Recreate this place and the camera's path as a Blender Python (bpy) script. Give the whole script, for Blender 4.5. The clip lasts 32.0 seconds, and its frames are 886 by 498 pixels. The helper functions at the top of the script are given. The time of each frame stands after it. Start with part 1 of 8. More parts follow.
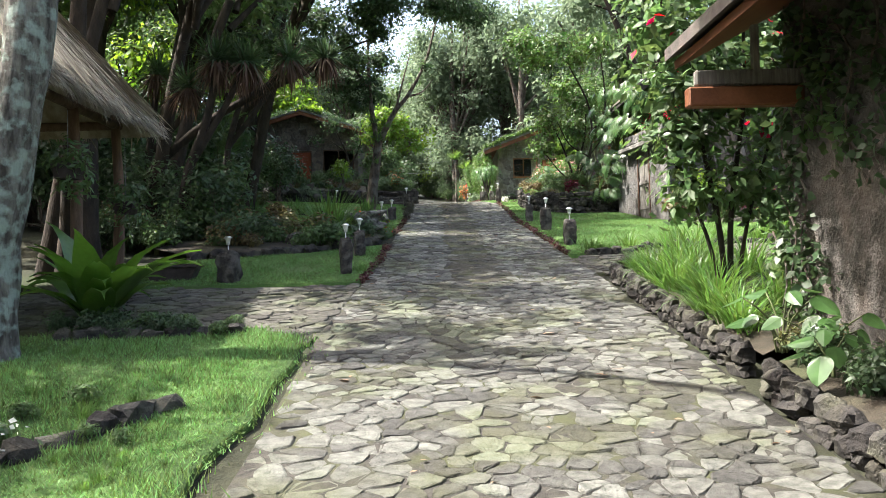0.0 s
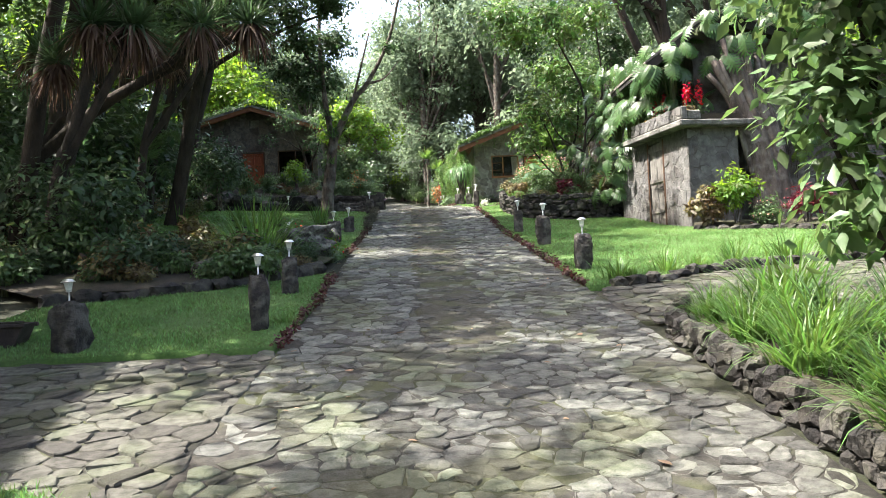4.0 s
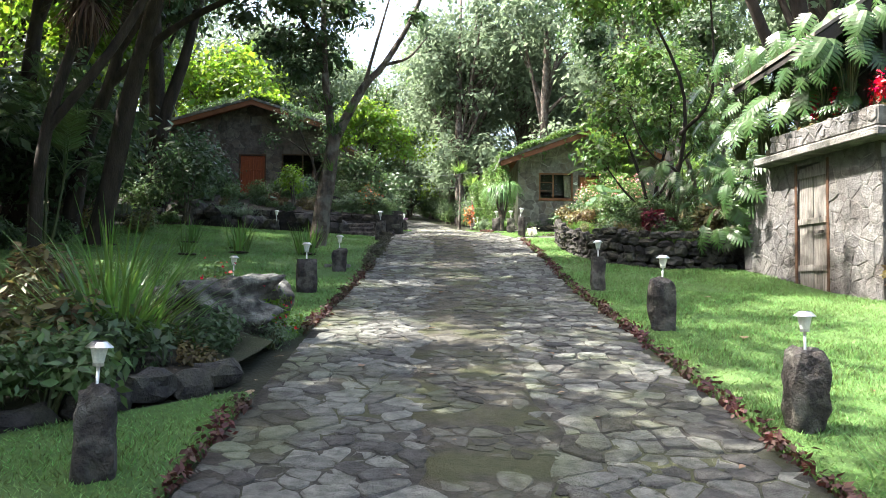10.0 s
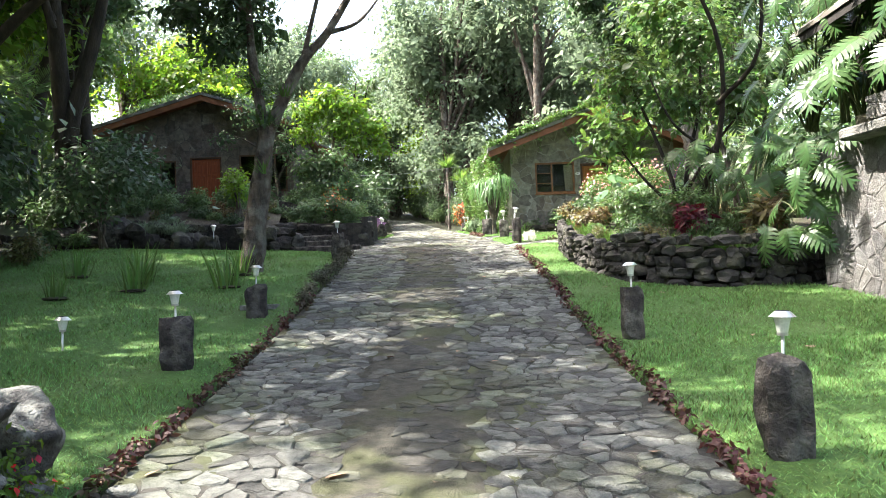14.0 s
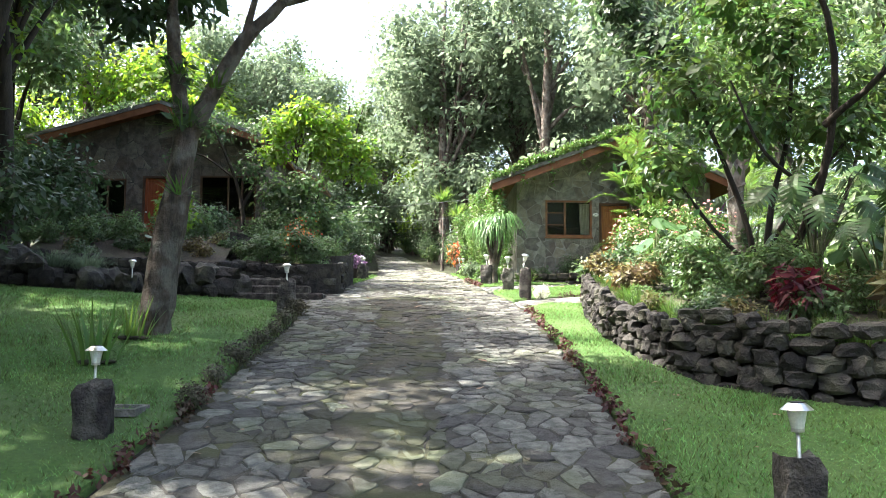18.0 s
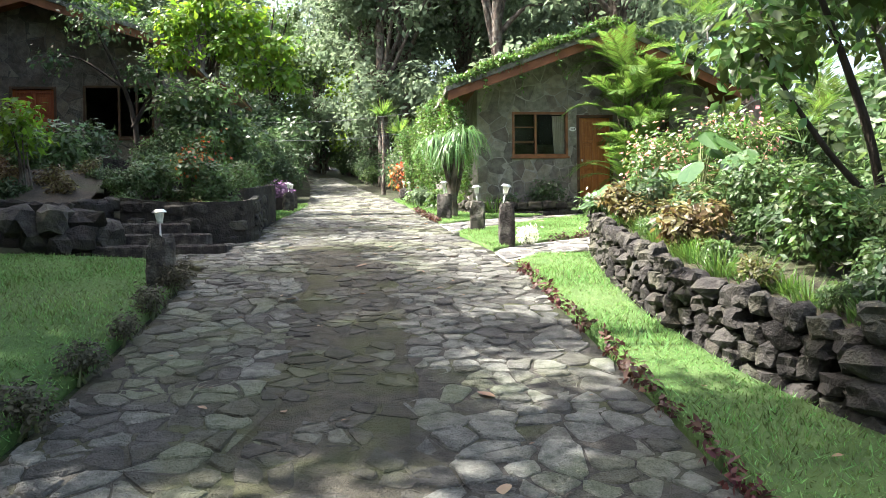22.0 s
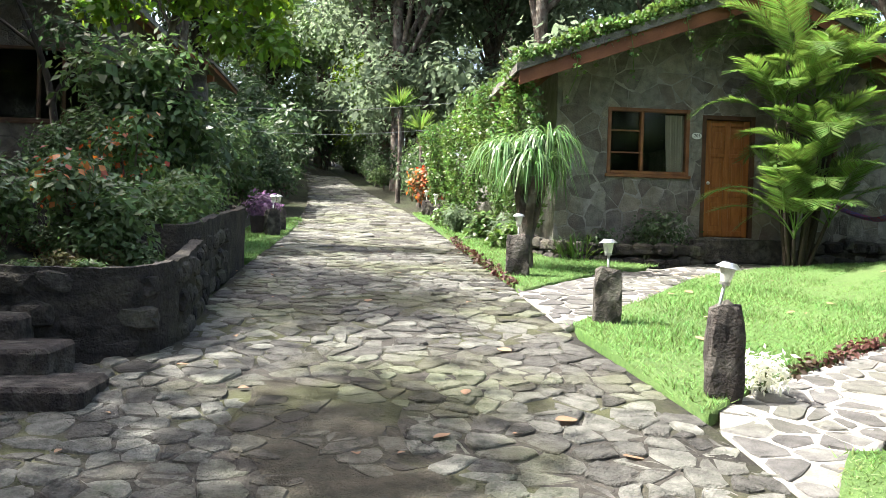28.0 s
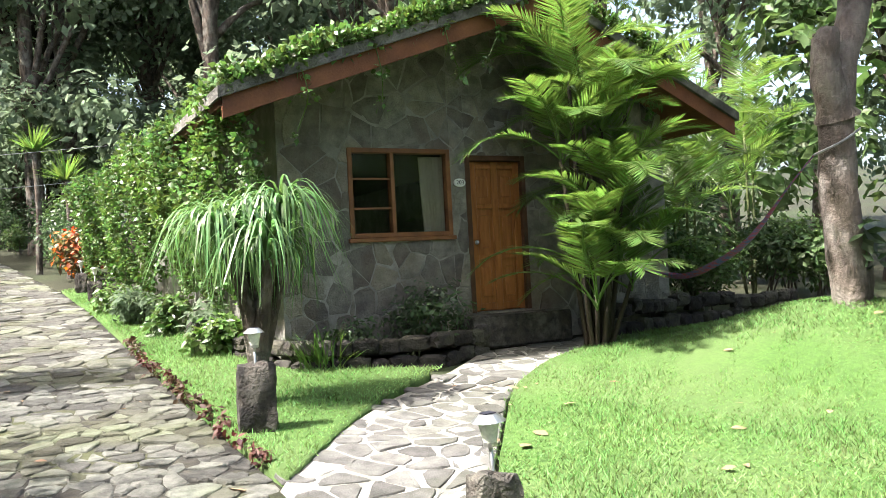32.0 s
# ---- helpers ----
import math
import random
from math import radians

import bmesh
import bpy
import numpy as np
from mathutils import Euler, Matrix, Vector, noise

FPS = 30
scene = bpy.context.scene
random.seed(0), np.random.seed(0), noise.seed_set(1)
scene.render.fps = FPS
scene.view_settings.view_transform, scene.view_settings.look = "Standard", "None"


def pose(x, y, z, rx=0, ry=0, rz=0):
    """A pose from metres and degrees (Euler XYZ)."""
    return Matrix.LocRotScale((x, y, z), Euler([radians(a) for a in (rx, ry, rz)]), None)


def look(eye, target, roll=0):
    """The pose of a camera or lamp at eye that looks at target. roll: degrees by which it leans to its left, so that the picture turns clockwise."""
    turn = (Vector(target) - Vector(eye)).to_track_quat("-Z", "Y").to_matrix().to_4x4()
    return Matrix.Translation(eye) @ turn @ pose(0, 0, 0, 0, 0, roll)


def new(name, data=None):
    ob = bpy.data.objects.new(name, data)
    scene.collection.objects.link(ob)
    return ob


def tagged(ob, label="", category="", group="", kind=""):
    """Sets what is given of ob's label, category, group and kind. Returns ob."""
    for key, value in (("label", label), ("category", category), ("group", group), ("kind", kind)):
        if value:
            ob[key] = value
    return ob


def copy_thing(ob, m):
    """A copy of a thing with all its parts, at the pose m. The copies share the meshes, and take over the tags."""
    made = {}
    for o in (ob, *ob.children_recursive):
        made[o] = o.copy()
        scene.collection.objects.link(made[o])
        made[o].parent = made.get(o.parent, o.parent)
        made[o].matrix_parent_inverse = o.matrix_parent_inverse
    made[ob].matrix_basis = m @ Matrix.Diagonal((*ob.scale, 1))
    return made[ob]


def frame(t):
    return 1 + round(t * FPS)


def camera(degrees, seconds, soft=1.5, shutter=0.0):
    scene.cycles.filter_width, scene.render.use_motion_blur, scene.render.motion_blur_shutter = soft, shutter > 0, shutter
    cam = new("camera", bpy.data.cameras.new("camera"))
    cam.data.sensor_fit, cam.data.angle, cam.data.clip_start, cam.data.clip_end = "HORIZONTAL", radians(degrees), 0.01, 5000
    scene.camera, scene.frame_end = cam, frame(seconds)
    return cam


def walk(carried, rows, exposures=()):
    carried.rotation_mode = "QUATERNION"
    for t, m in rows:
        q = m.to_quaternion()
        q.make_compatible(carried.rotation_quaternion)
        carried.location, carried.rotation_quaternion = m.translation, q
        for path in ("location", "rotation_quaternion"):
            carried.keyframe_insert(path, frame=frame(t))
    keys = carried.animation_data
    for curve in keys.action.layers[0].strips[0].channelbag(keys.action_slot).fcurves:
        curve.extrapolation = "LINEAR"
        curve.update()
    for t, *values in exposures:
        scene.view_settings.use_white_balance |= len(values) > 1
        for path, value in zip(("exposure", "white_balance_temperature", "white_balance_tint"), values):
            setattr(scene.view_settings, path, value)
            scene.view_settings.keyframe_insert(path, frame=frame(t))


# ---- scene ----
cam = camera(56, 32.0, 0.85)
PATH = [
    (0, (-0.915, -10.322, -0.954), (-0.884, -8.323, -0.896), -1.4),
    (0.5, (-0.879, -9.635, -0.854), (-0.869, -7.635, -0.869), 0.9),
    (1, (-0.851, -8.958, -0.767), (-0.780, -6.959, -0.783), -2.0),
    (1.5, (-0.742, -8.224, -0.697), (-0.745, -6.224, -0.734), -2.3),
    (2, (-0.718, -7.478, -0.615), (-0.673, -5.479, -0.655), -1.0),
    (2.5, (-0.731, -6.893, -0.526), (-0.629, -4.896, -0.551), 0.1),
    (3, (-0.679, -6.265, -0.419), (-0.620, -4.267, -0.357), -0.7),
    (3.5, (-0.675, -5.605, -0.368), (-0.611, -3.606, -0.311), -2.3),
    (5.5, (-0.705, -2.835, -0.072), (-0.532, -0.844, -0.010), -2.7),
    (6, (-0.716, -2.072, 0.019), (-0.518, -0.082, 0.045), -4.1),
    (6.5, (-0.702, -1.466, 0.077), (-0.403, 0.512, 0.068), -1.1),
    (7, (-0.645, -0.757, 0.205), (-0.450, 1.233, 0.260), -1.3),
    (7.5, (-0.657, -0.082, 0.315), (-0.451, 1.904, 0.437), -0.5),
    (8, (-0.633, 0.514, 0.400), (-0.447, 2.498, 0.570), 0.3),
    (8.5, (-0.607, 1.143, 0.442), (-0.459, 3.134, 0.553), -1.3),
    (9, (-0.597, 1.776, 0.539), (-0.402, 3.765, 0.619), -1.8),
    (9.5, (-0.532, 2.343, 0.606), (-0.451, 4.338, 0.716), 0.5),
    (10, (-0.421, 2.926, 0.647), (-0.396, 4.924, 0.745), 0.6),
    (10.5, (-0.370, 3.508, 0.757), (-0.241, 5.503, 0.831), -0.6),
    (11, (-0.227, 4.085, 0.817), (-0.136, 6.082, 0.855), 1.8),
    (11.5, (-0.129, 4.652, 0.843), (-0.050, 6.651, 0.839), 3.1),
    (12, (-0.067, 5.209, 0.987), (0.032, 7.205, 1.057), -0.4),
    (12.5, (0.038, 5.735, 1.075), (0.029, 7.723, 1.297), 0.2),
    (13, (0.069, 6.387, 1.108), (-0.006, 8.379, 1.264), 0.7),
    (13.5, (0.083, 7.139, 1.203), (0.146, 9.138, 1.218), -2.0),
    (14, (0.192, 7.740, 1.338), (0.218, 9.738, 1.423), -2.2),
    (14.5, (0.316, 8.380, 1.370), (0.291, 10.375, 1.506), -0.2),
    (16.5, (0.685, 10.673, 1.722), (0.626, 12.667, 1.864), 1.7),
    (17, (0.669, 11.206, 1.790), (0.546, 13.196, 1.947), -0.6),
    (17.5, (0.534, 11.802, 1.888), (0.498, 13.796, 2.030), -1.6),
    (18, (0.391, 12.449, 1.928), (0.431, 14.441, 2.097), 0.4),
    (18.5, (0.327, 13.133, 1.997), (0.367, 15.132, 2.055), -3.2),
    (19, (0.258, 13.713, 2.068), (0.371, 15.710, 2.069), -0.9),
    (19.5, (0.231, 14.241, 2.191), (0.373, 16.236, 2.172), -1.1),
    (20, (0.174, 14.826, 2.250), (0.354, 16.818, 2.215), -1.0),
    (20.5, (0.118, 15.255, 2.379), (0.411, 17.233, 2.330), -2.8),
    (21, (0.217, 15.785, 2.337), (0.419, 17.773, 2.408), -0.7),
    (21.5, (0.224, 16.425, 2.412), (0.340, 18.421, 2.440), -2.1),
    (22, (0.275, 16.954, 2.498), (0.465, 18.945, 2.467), -0.8),
    (22.5, (0.270, 17.632, 2.564), (0.376, 19.629, 2.528), -2.5),
    (23, (0.200, 18.320, 2.645), (0.249, 20.319, 2.633), -3.2),
    (23.5, (0.217, 18.845, 2.739), (0.344, 20.841, 2.730), -2.4),
    (24, (0.172, 19.463, 2.825), (0.241, 21.460, 2.922), 0.9),
    (24.5, (0.177, 20.030, 2.920), (0.341, 22.022, 2.995), -0.2),
    (25, (0.178, 20.535, 2.934), (0.403, 22.522, 2.963), 0.6),
    (25.5, (0.123, 21.222, 3.043), (0.259, 23.218, 3.029), -2.5),
    (27.5, (-0.057, 23.202, 3.280), (0.099, 25.194, 3.203), -0.7),
    (28, (-0.030, 23.768, 3.401), (0.164, 25.758, 3.358), 1.6),
    (28.5, (-0.014, 24.263, 3.465), (0.175, 26.254, 3.470), -0.2),
    (29, (0.059, 24.943, 3.562), (0.581, 26.873, 3.620), -1.4),
    (29.5, (0.099, 25.396, 3.612), (0.667, 27.312, 3.680), -0.8),
    (30, (0.145, 25.880, 3.651), (0.681, 27.807, 3.644), -2.4),
    (30.5, (0.205, 26.436, 3.785), (0.864, 28.322, 3.699), -3.7),
    (31, (0.298, 26.913, 3.911), (1.075, 28.756, 3.884), -1.9),
    (31.5, (0.333, 27.377, 4.043), (1.136, 29.208, 4.067), -1.4),
    (32, (0.258, 27.928, 4.083), (1.195, 29.694, 4.117), -3.0),
]
walk(cam, [(t, look(eye, target, roll)) for t, eye, target, roll in PATH],
     ((0, 1.96), (6, 2.3), (9, 2.44), (12, 2.55), (14, 2.6), (19, 2.62), (22, 2.42), (24, 2.38), (28, 2.12), (32, 2.12)))

# ---- light ----
SUN_DIR = Vector((-0.68, 0.06, 1.0)).normalized()
world = bpy.data.worlds.new("sky")
scene.world = world
world.use_nodes = True
wt = world.node_tree
wt.nodes.clear()
sky = wt.nodes.new("ShaderNodeTexSky")
sky.sky_type = "NISHITA"
sky.sun_disc = False
sky.sun_elevation = math.asin(SUN_DIR.z)
sky.sun_rotation = math.atan2(SUN_DIR.x, SUN_DIR.y)
sky.air_density, sky.dust_density, sky.ozone_density = 1.0, 6.0, 0.6
bg = wt.nodes.new("ShaderNodeBackground")
bg.inputs["Strength"].default_value = 0.15
wo = wt.nodes.new("ShaderNodeOutputWorld")
wt.links.new(sky.outputs[0], bg.inputs["Color"])
wt.links.new(bg.outputs[0], wo.inputs["Surface"])
sun_data = bpy.data.lights.new("sun", "SUN")
sun_data.energy, sun_data.angle, sun_data.color = 4.8, radians(0.6), (1.0, 0.96, 0.9)
sun = new("sun", sun_data)
sun.matrix_world = look(SUN_DIR * 60, (0, 0, 0))


# ---- materials ----
def material(name, base, rough=0.8, spots=None, scale=6.0, fine=60.0, bump=0.3, vary=0.0, spec=0.3, through_light=0.0,
             metal=0.0, stain=None, stain_scale=1.2, stain_amount=0.5, stretch=(1, 1, 1), island=False, emit=0.0, relief=0.0, relief_scale=14.0):
    """A surface with colour variation at two scales, relief, stains, and a shift of tone from piece to piece."""
    m = bpy.data.materials.new(name)
    m.use_nodes = True
    nt = m.node_tree
    nt.nodes.clear()
    N, L = nt.nodes.new, nt.links.new
    out = N("ShaderNodeOutputMaterial")
    bs = N("ShaderNodeBsdfPrincipled")
    bs.inputs["Roughness"].default_value = rough
    bs.inputs["Metallic"].default_value = metal
    bs.inputs["Specular IOR Level"].default_value = spec
    tc = N("ShaderNodeTexCoord")
    mp = N("ShaderNodeMapping")
    mp.inputs["Scale"].default_value = stretch
    geo = N("ShaderNodeNewGeometry")
    info = N("ShaderNodeObjectInfo")
    # world position, so that pieces sharing a mesh differ
    L(geo.outputs["Position"], mp.inputs["Vector"])
    n1 = N("ShaderNodeTexNoise")
    n1.inputs["Scale"].default_value, n1.inputs["Detail"].default_value = scale, 4
    n2 = N("ShaderNodeTexNoise")
    n2.inputs["Scale"].default_value, n2.inputs["Detail"].default_value = fine, 3
    L(mp.outputs[0], n1.inputs["Vector"])
    L(mp.outputs[0], n2.inputs["Vector"])
    c2 = spots or tuple(c * 0.6 for c in base)
    mix = N("ShaderNodeMix")
    mix.data_type = "RGBA"
    mix.inputs["A"].default_value, mix.inputs["B"].default_value = (*base, 1), (*c2, 1)
    rmp = N("ShaderNodeMapRange")
    rmp.inputs["From Min"].default_value, rmp.inputs["From Max"].default_value = 0.35, 0.65
    L(n1.outputs["Fac"], rmp.inputs["Value"])
    L(rmp.outputs[0], mix.inputs["Factor"])
    col = mix.outputs["Result"]
    if stain:
        n3 = N("ShaderNodeTexNoise")
        n3.inputs["Scale"].default_value, n3.inputs["Detail"].default_value = stain_scale, 5
        L(geo.outputs["Position"], n3.inputs["Vector"])
        r3 = N("ShaderNodeMapRange")
        r3.inputs["From Min"].default_value, r3.inputs["From Max"].default_value = 0.48, 0.62
        r3.inputs["To Max"].default_value = stain_amount
        L(n3.outputs["Fac"], r3.inputs["Value"])
        mx3 = N("ShaderNodeMix")
        mx3.data_type = "RGBA"
        mx3.inputs["B"].default_value = (*stain, 1)
        L(r3.outputs[0], mx3.inputs["Factor"])
        L(col, mx3.inputs["A"])
        col = mx3.outputs["Result"]
    # fine grain
    hs = N("ShaderNodeHueSaturation")
    mr = N("ShaderNodeMapRange")
    mr.inputs["To Min"].default_value, mr.inputs["To Max"].default_value = 0.75, 1.25
    L(n2.outputs["Fac"], mr.inputs["Value"])
    val = mr.outputs[0]
    if vary:
        rnd = geo.outputs["Random Per Island"] if island else info.outputs["Random"]
        vr = N("ShaderNodeMapRange")
        vr.inputs["To Min"].default_value, vr.inputs["To Max"].default_value = 1 - vary, 1 + vary
        L(rnd, vr.inputs["Value"])
        mu = N("ShaderNodeMath")
        mu.operation = "MULTIPLY"
        L(vr.outputs[0], mu.inputs[0])
        L(val, mu.inputs[1])
        val = mu.outputs[0]
        hr = N("ShaderNodeMapRange")
        hr.inputs["To Min"].default_value, hr.inputs["To Max"].default_value = 0.5 - vary * 0.06, 0.5 + vary * 0.06
        L(rnd, hr.inputs["Value"])
        L(hr.outputs[0], hs.inputs["Hue"])
    L(val, hs.inputs["Value"])
    L(col, hs.inputs["Color"])
    L(hs.outputs[0], bs.inputs["Base Color"])
    if bump:
        bp = N("ShaderNodeBump")
        bp.inputs["Strength"].default_value = bump
        bp.inputs["Distance"].default_value = 0.02
        L(n2.outputs["Fac"], bp.inputs["Height"])
        if relief:
            n4 = N("ShaderNodeTexNoise")
            n4.inputs["Scale"].default_value, n4.inputs["Detail"].default_value, n4.inputs["Roughness"].default_value = relief_scale, 6, 0.65
            L(geo.outputs["Position"], n4.inputs["Vector"])
            b4 = N("ShaderNodeBump")
            b4.inputs["Strength"].default_value, b4.inputs["Distance"].default_value = relief, 0.06
            L(n4.outputs["Fac"], b4.inputs["Height"])
            L(b4.outputs[0], bp.inputs["Normal"])
        L(bp.outputs[0], bs.inputs["Normal"])
    if emit:
        L(hs.outputs[0], bs.inputs["Emission Color"])
        bs.inputs["Emission Strength"].default_value = emit
    surf = bs.outputs[0]
    if through_light:
        tr = N("ShaderNodeBsdfTranslucent")
        bright = N("ShaderNodeHueSaturation")
        bright.inputs["Value"].default_value, bright.inputs["Saturation"].default_value = 1.5, 1.15
        bright.inputs["Hue"].default_value = 0.49
        L(hs.outputs[0], bright.inputs["Color"])
        L(bright.outputs[0], tr.inputs["Color"])
        ms = N("ShaderNodeMixShader")
        ms.inputs[0].default_value = through_light
        L(surf, ms.inputs[1])
        L(tr.outputs[0], ms.inputs[2])
        surf = ms.outputs[0]
    L(surf, out.inputs["Surface"])
    return m


def leafmat(name, base, spots=None, rough=0.45, t=0.4, vary=0.35, spec=0.4):
    return material(name, base, rough, spots, scale=0.8, fine=14, bump=0, vary=vary, island=True, through_light=t, spec=spec)


def glassmat(name, tint, rough=0.05):
    m = bpy.data.materials.new(name)
    m.use_nodes = True
    b = m.node_tree.nodes["Principled BSDF"]
    b.inputs["Base Color"].default_value = (*tint, 1)
    b.inputs["Roughness"].default_value = rough
    b.inputs["Transmission Weight"].default_value = 1.0
    b.inputs["IOR"].default_value = 1.3
    b.inputs["Specular IOR Level"].default_value = 0.2
    return m


M_STONE = material("driveway_stone", (0.172, 0.17, 0.15), 0.85, (0.092, 0.091, 0.08), 11, 80, 1.0, vary=0.5, island=True,
                   stain=(0.11, 0.12, 0.045), stain_scale=0.9, stain_amount=0.45, relief=0.9, relief_scale=24)
M_STONE_PIECE = material("driveway_stone_piece", (0.172, 0.17, 0.15), 0.85, (0.092, 0.091, 0.08), 11, 80, 1.0, vary=0.5,
                   stain=(0.11, 0.12, 0.045), stain_scale=0.9, stain_amount=0.45, relief=0.9, relief_scale=24)
M_MOSS_STONE = material("mossy_fine_stone", (0.098, 0.092, 0.076), 0.9, (0.05, 0.047, 0.037), 11, 80, 0.8, vary=0.45, island=True,
                        stain=(0.065, 0.073, 0.032), stain_scale=1.6, stain_amount=0.6, relief=0.4)
M_JOINT = material("joint_dirt", (0.066, 0.06, 0.05), 0.95, (0.036, 0.033, 0.028), 16, 90, 0.9, stain=(0.08, 0.09, 0.032), stain_scale=1.3, stain_amount=0.6, relief=0.5, relief_scale=25)
M_MOSS_BED = material("mossy_dirt", (0.092, 0.083, 0.062), 0.95, (0.055, 0.051, 0.038), 9, 90, 1.0, stain=(0.075, 0.085, 0.03), stain_scale=1.6, stain_amount=0.6, relief=0.7, relief_scale=30)
M_MORTAR = material("pale_mortar", (0.3, 0.29, 0.265), 0.9, (0.19, 0.182, 0.165), 6, 80, 0.6, stain=(0.12, 0.115, 0.095), stain_scale=2.2, stain_amount=0.6, relief=0.4)
M_FLAG = material("flagstone", (0.12, 0.117, 0.11), 0.85, (0.07, 0.068, 0.064), 8, 70, 0.6, vary=0.3, island=True, stain=(0.06, 0.063, 0.042), stain_amount=0.4, relief=0.4)
M_SOIL = material("soil", (0.05, 0.04, 0.028), 0.95, (0.03, 0.026, 0.018), 5, 50, 1.0, stain=(0.045, 0.06, 0.02), stain_scale=0.7)
M_GROUND = material("forest_ground", (0.03, 0.03, 0.016), 0.95, (0.018, 0.02, 0.01), 2, 30, 1.0, stain=(0.03, 0.05, 0.014), stain_scale=0.3)
M_LAWN = material("lawn_turf", (0.08, 0.158, 0.034), 0.9, (0.052, 0.108, 0.024), 22, 120, 1.0, stain=(0.105, 0.15, 0.055), stain_scale=0.5, stain_amount=0.5)
M_BLADE = leafmat("grass_blade", (0.162, 0.25, 0.088), (0.108, 0.188, 0.06), 0.6, 0.3, 0.65, 0.15)
M_LAVA = material("dark_basalt", (0.05, 0.045, 0.04), 0.9, (0.022, 0.02, 0.019), 9, 45, 0.9, vary=0.5, stain=(0.085, 0.08, 0.055), stain_scale=3.0, stain_amount=0.5, relief=0.8, relief_scale=9)
M_LAVA_ONE = material("weathered_basalt", (0.068, 0.058, 0.05), 0.9, (0.03, 0.027, 0.026), 11, 55, 1.0, vary=0.25, stain=(0.2, 0.19, 0.16), stain_scale=6.0, stain_amount=0.45, relief=1.0, relief_scale=11)
M_STORE_STONE = material("store_stone", (0.16, 0.154, 0.147), 0.85, (0.09, 0.086, 0.083), 6, 60, 0.7, vary=0.25, stain=(0.1, 0.09, 0.078), stain_scale=1.2, stain_amount=0.5, relief=0.9, relief_scale=9)
M_BOULDER = material("lichened_boulder", (0.1, 0.094, 0.084), 0.9, (0.035, 0.033, 0.03), 9, 55, 1.0, stain=(0.24, 0.24, 0.21), stain_scale=7.0, stain_amount=0.7, relief=1.0, relief_scale=8)
M_SLATE = material("cottage_slate", (0.22, 0.207, 0.18), 0.8, (0.124, 0.117, 0.103), 7, 60, 0.8, vary=0.38, stain=(0.17, 0.135, 0.1), stain_scale=1.6, stain_amount=0.5, relief=0.9, relief_scale=8)
M_SLATE_STUFF = material("cottage_slate_joined", (0.22, 0.207, 0.18), 0.8, (0.124, 0.117, 0.103), 7, 60, 0.8, vary=0.38, island=True, stain=(0.17, 0.135, 0.1), stain_scale=1.6, stain_amount=0.5, relief=0.9, relief_scale=8)
M_BROWNSTONE = material("brown_fieldstone", (0.15, 0.127, 0.106), 0.85, (0.08, 0.068, 0.058), 6, 60, 0.8, vary=0.35, stain=(0.12, 0.085, 0.062), stain_scale=1.2, stain_amount=0.5, relief=0.9, relief_scale=8)
M_CONCRETE = material("grey_render", (0.19, 0.178, 0.165), 0.9, (0.095, 0.087, 0.08), 5, 28, 1.0, stain=(0.06, 0.052, 0.047), stain_scale=1.3, stain_amount=0.8, relief=1.0, relief_scale=7)
# stained render, its base darkened to hold the shade on the ivy house
M_DIM_RENDER = material("old_stained_render", (0.105, 0.094, 0.084), 0.9, (0.05, 0.045, 0.04), 5, 28, 1.0, stain=(0.15, 0.12, 0.1), stain_scale=1.6, stain_amount=0.5, relief=1.0, relief_scale=7)
# boards coloured near-black to carry the shade below the overhang
M_EAVE_SHADE = material("dark_underroof", (0.035, 0.03, 0.026), 0.9, (0.02, 0.018, 0.016), 4, 40, 0.5)
M_ROOFSLAB = material("roof_concrete", (0.22, 0.21, 0.19), 0.9, (0.12, 0.115, 0.105), 4, 40, 0.8, stain=(0.06, 0.06, 0.05), stain_scale=2.4, stain_amount=0.8, relief=0.9, relief_scale=9)
M_REDWOOD = material("red_brown_board", (0.2, 0.078, 0.034), 0.6, (0.13, 0.048, 0.022), 3, 40, 0.3, stretch=(1, 0.2, 1))
M_DOOR = material("varnished_door", (0.3, 0.12, 0.035), 0.4, (0.21, 0.075, 0.02), 5, 50, 0.25, stretch=(4, 4, 0.5))
M_REDDOOR = material("red_stained_door", (0.26, 0.065, 0.022), 0.5, (0.18, 0.04, 0.015), 5, 50, 0.25, stretch=(4, 4, 0.5))
M_GREYWOOD = material("weathered_plank", (0.23, 0.215, 0.19), 0.8, (0.12, 0.11, 0.097), 6, 60, 0.6, stretch=(5, 5, 0.6))
M_FRAME = material("window_wood", (0.2, 0.085, 0.035), 0.5, (0.12, 0.05, 0.022), 6, 60, 0.2)
M_DARKFRAME = material("dark_window_wood", (0.09, 0.045, 0.025), 0.5, None, 6, 60, 0.2)
M_GLASS = glassmat("window_glass", (0.8, 0.83, 0.82))
M_CURTAIN = material("curtain_cloth", (0.6, 0.55, 0.42), 0.9, (0.5, 0.45, 0.34), 5, 80, 0.3, through_light=0.2)
# near-black: the gloom of the unlit rooms is put into the colour
M_ROOM_SHADE = material("dark_interior", (0.018, 0.015, 0.013), 0.9, None, 3, 40, 0.2)
M_BARK = material("grey_bark", (0.13, 0.1, 0.08), 0.95, (0.045, 0.036, 0.03), 9, 40, 1.0, stretch=(1, 1, 0.35), stain=(0.22, 0.21, 0.18), stain_scale=4, stain_amount=0.5, relief=1.0, relief_scale=9)
M_BARK_DARK = material("dark_bark", (0.05, 0.038, 0.028), 0.95, (0.025, 0.02, 0.016), 6, 40, 1.0, stretch=(1, 1, 0.35))
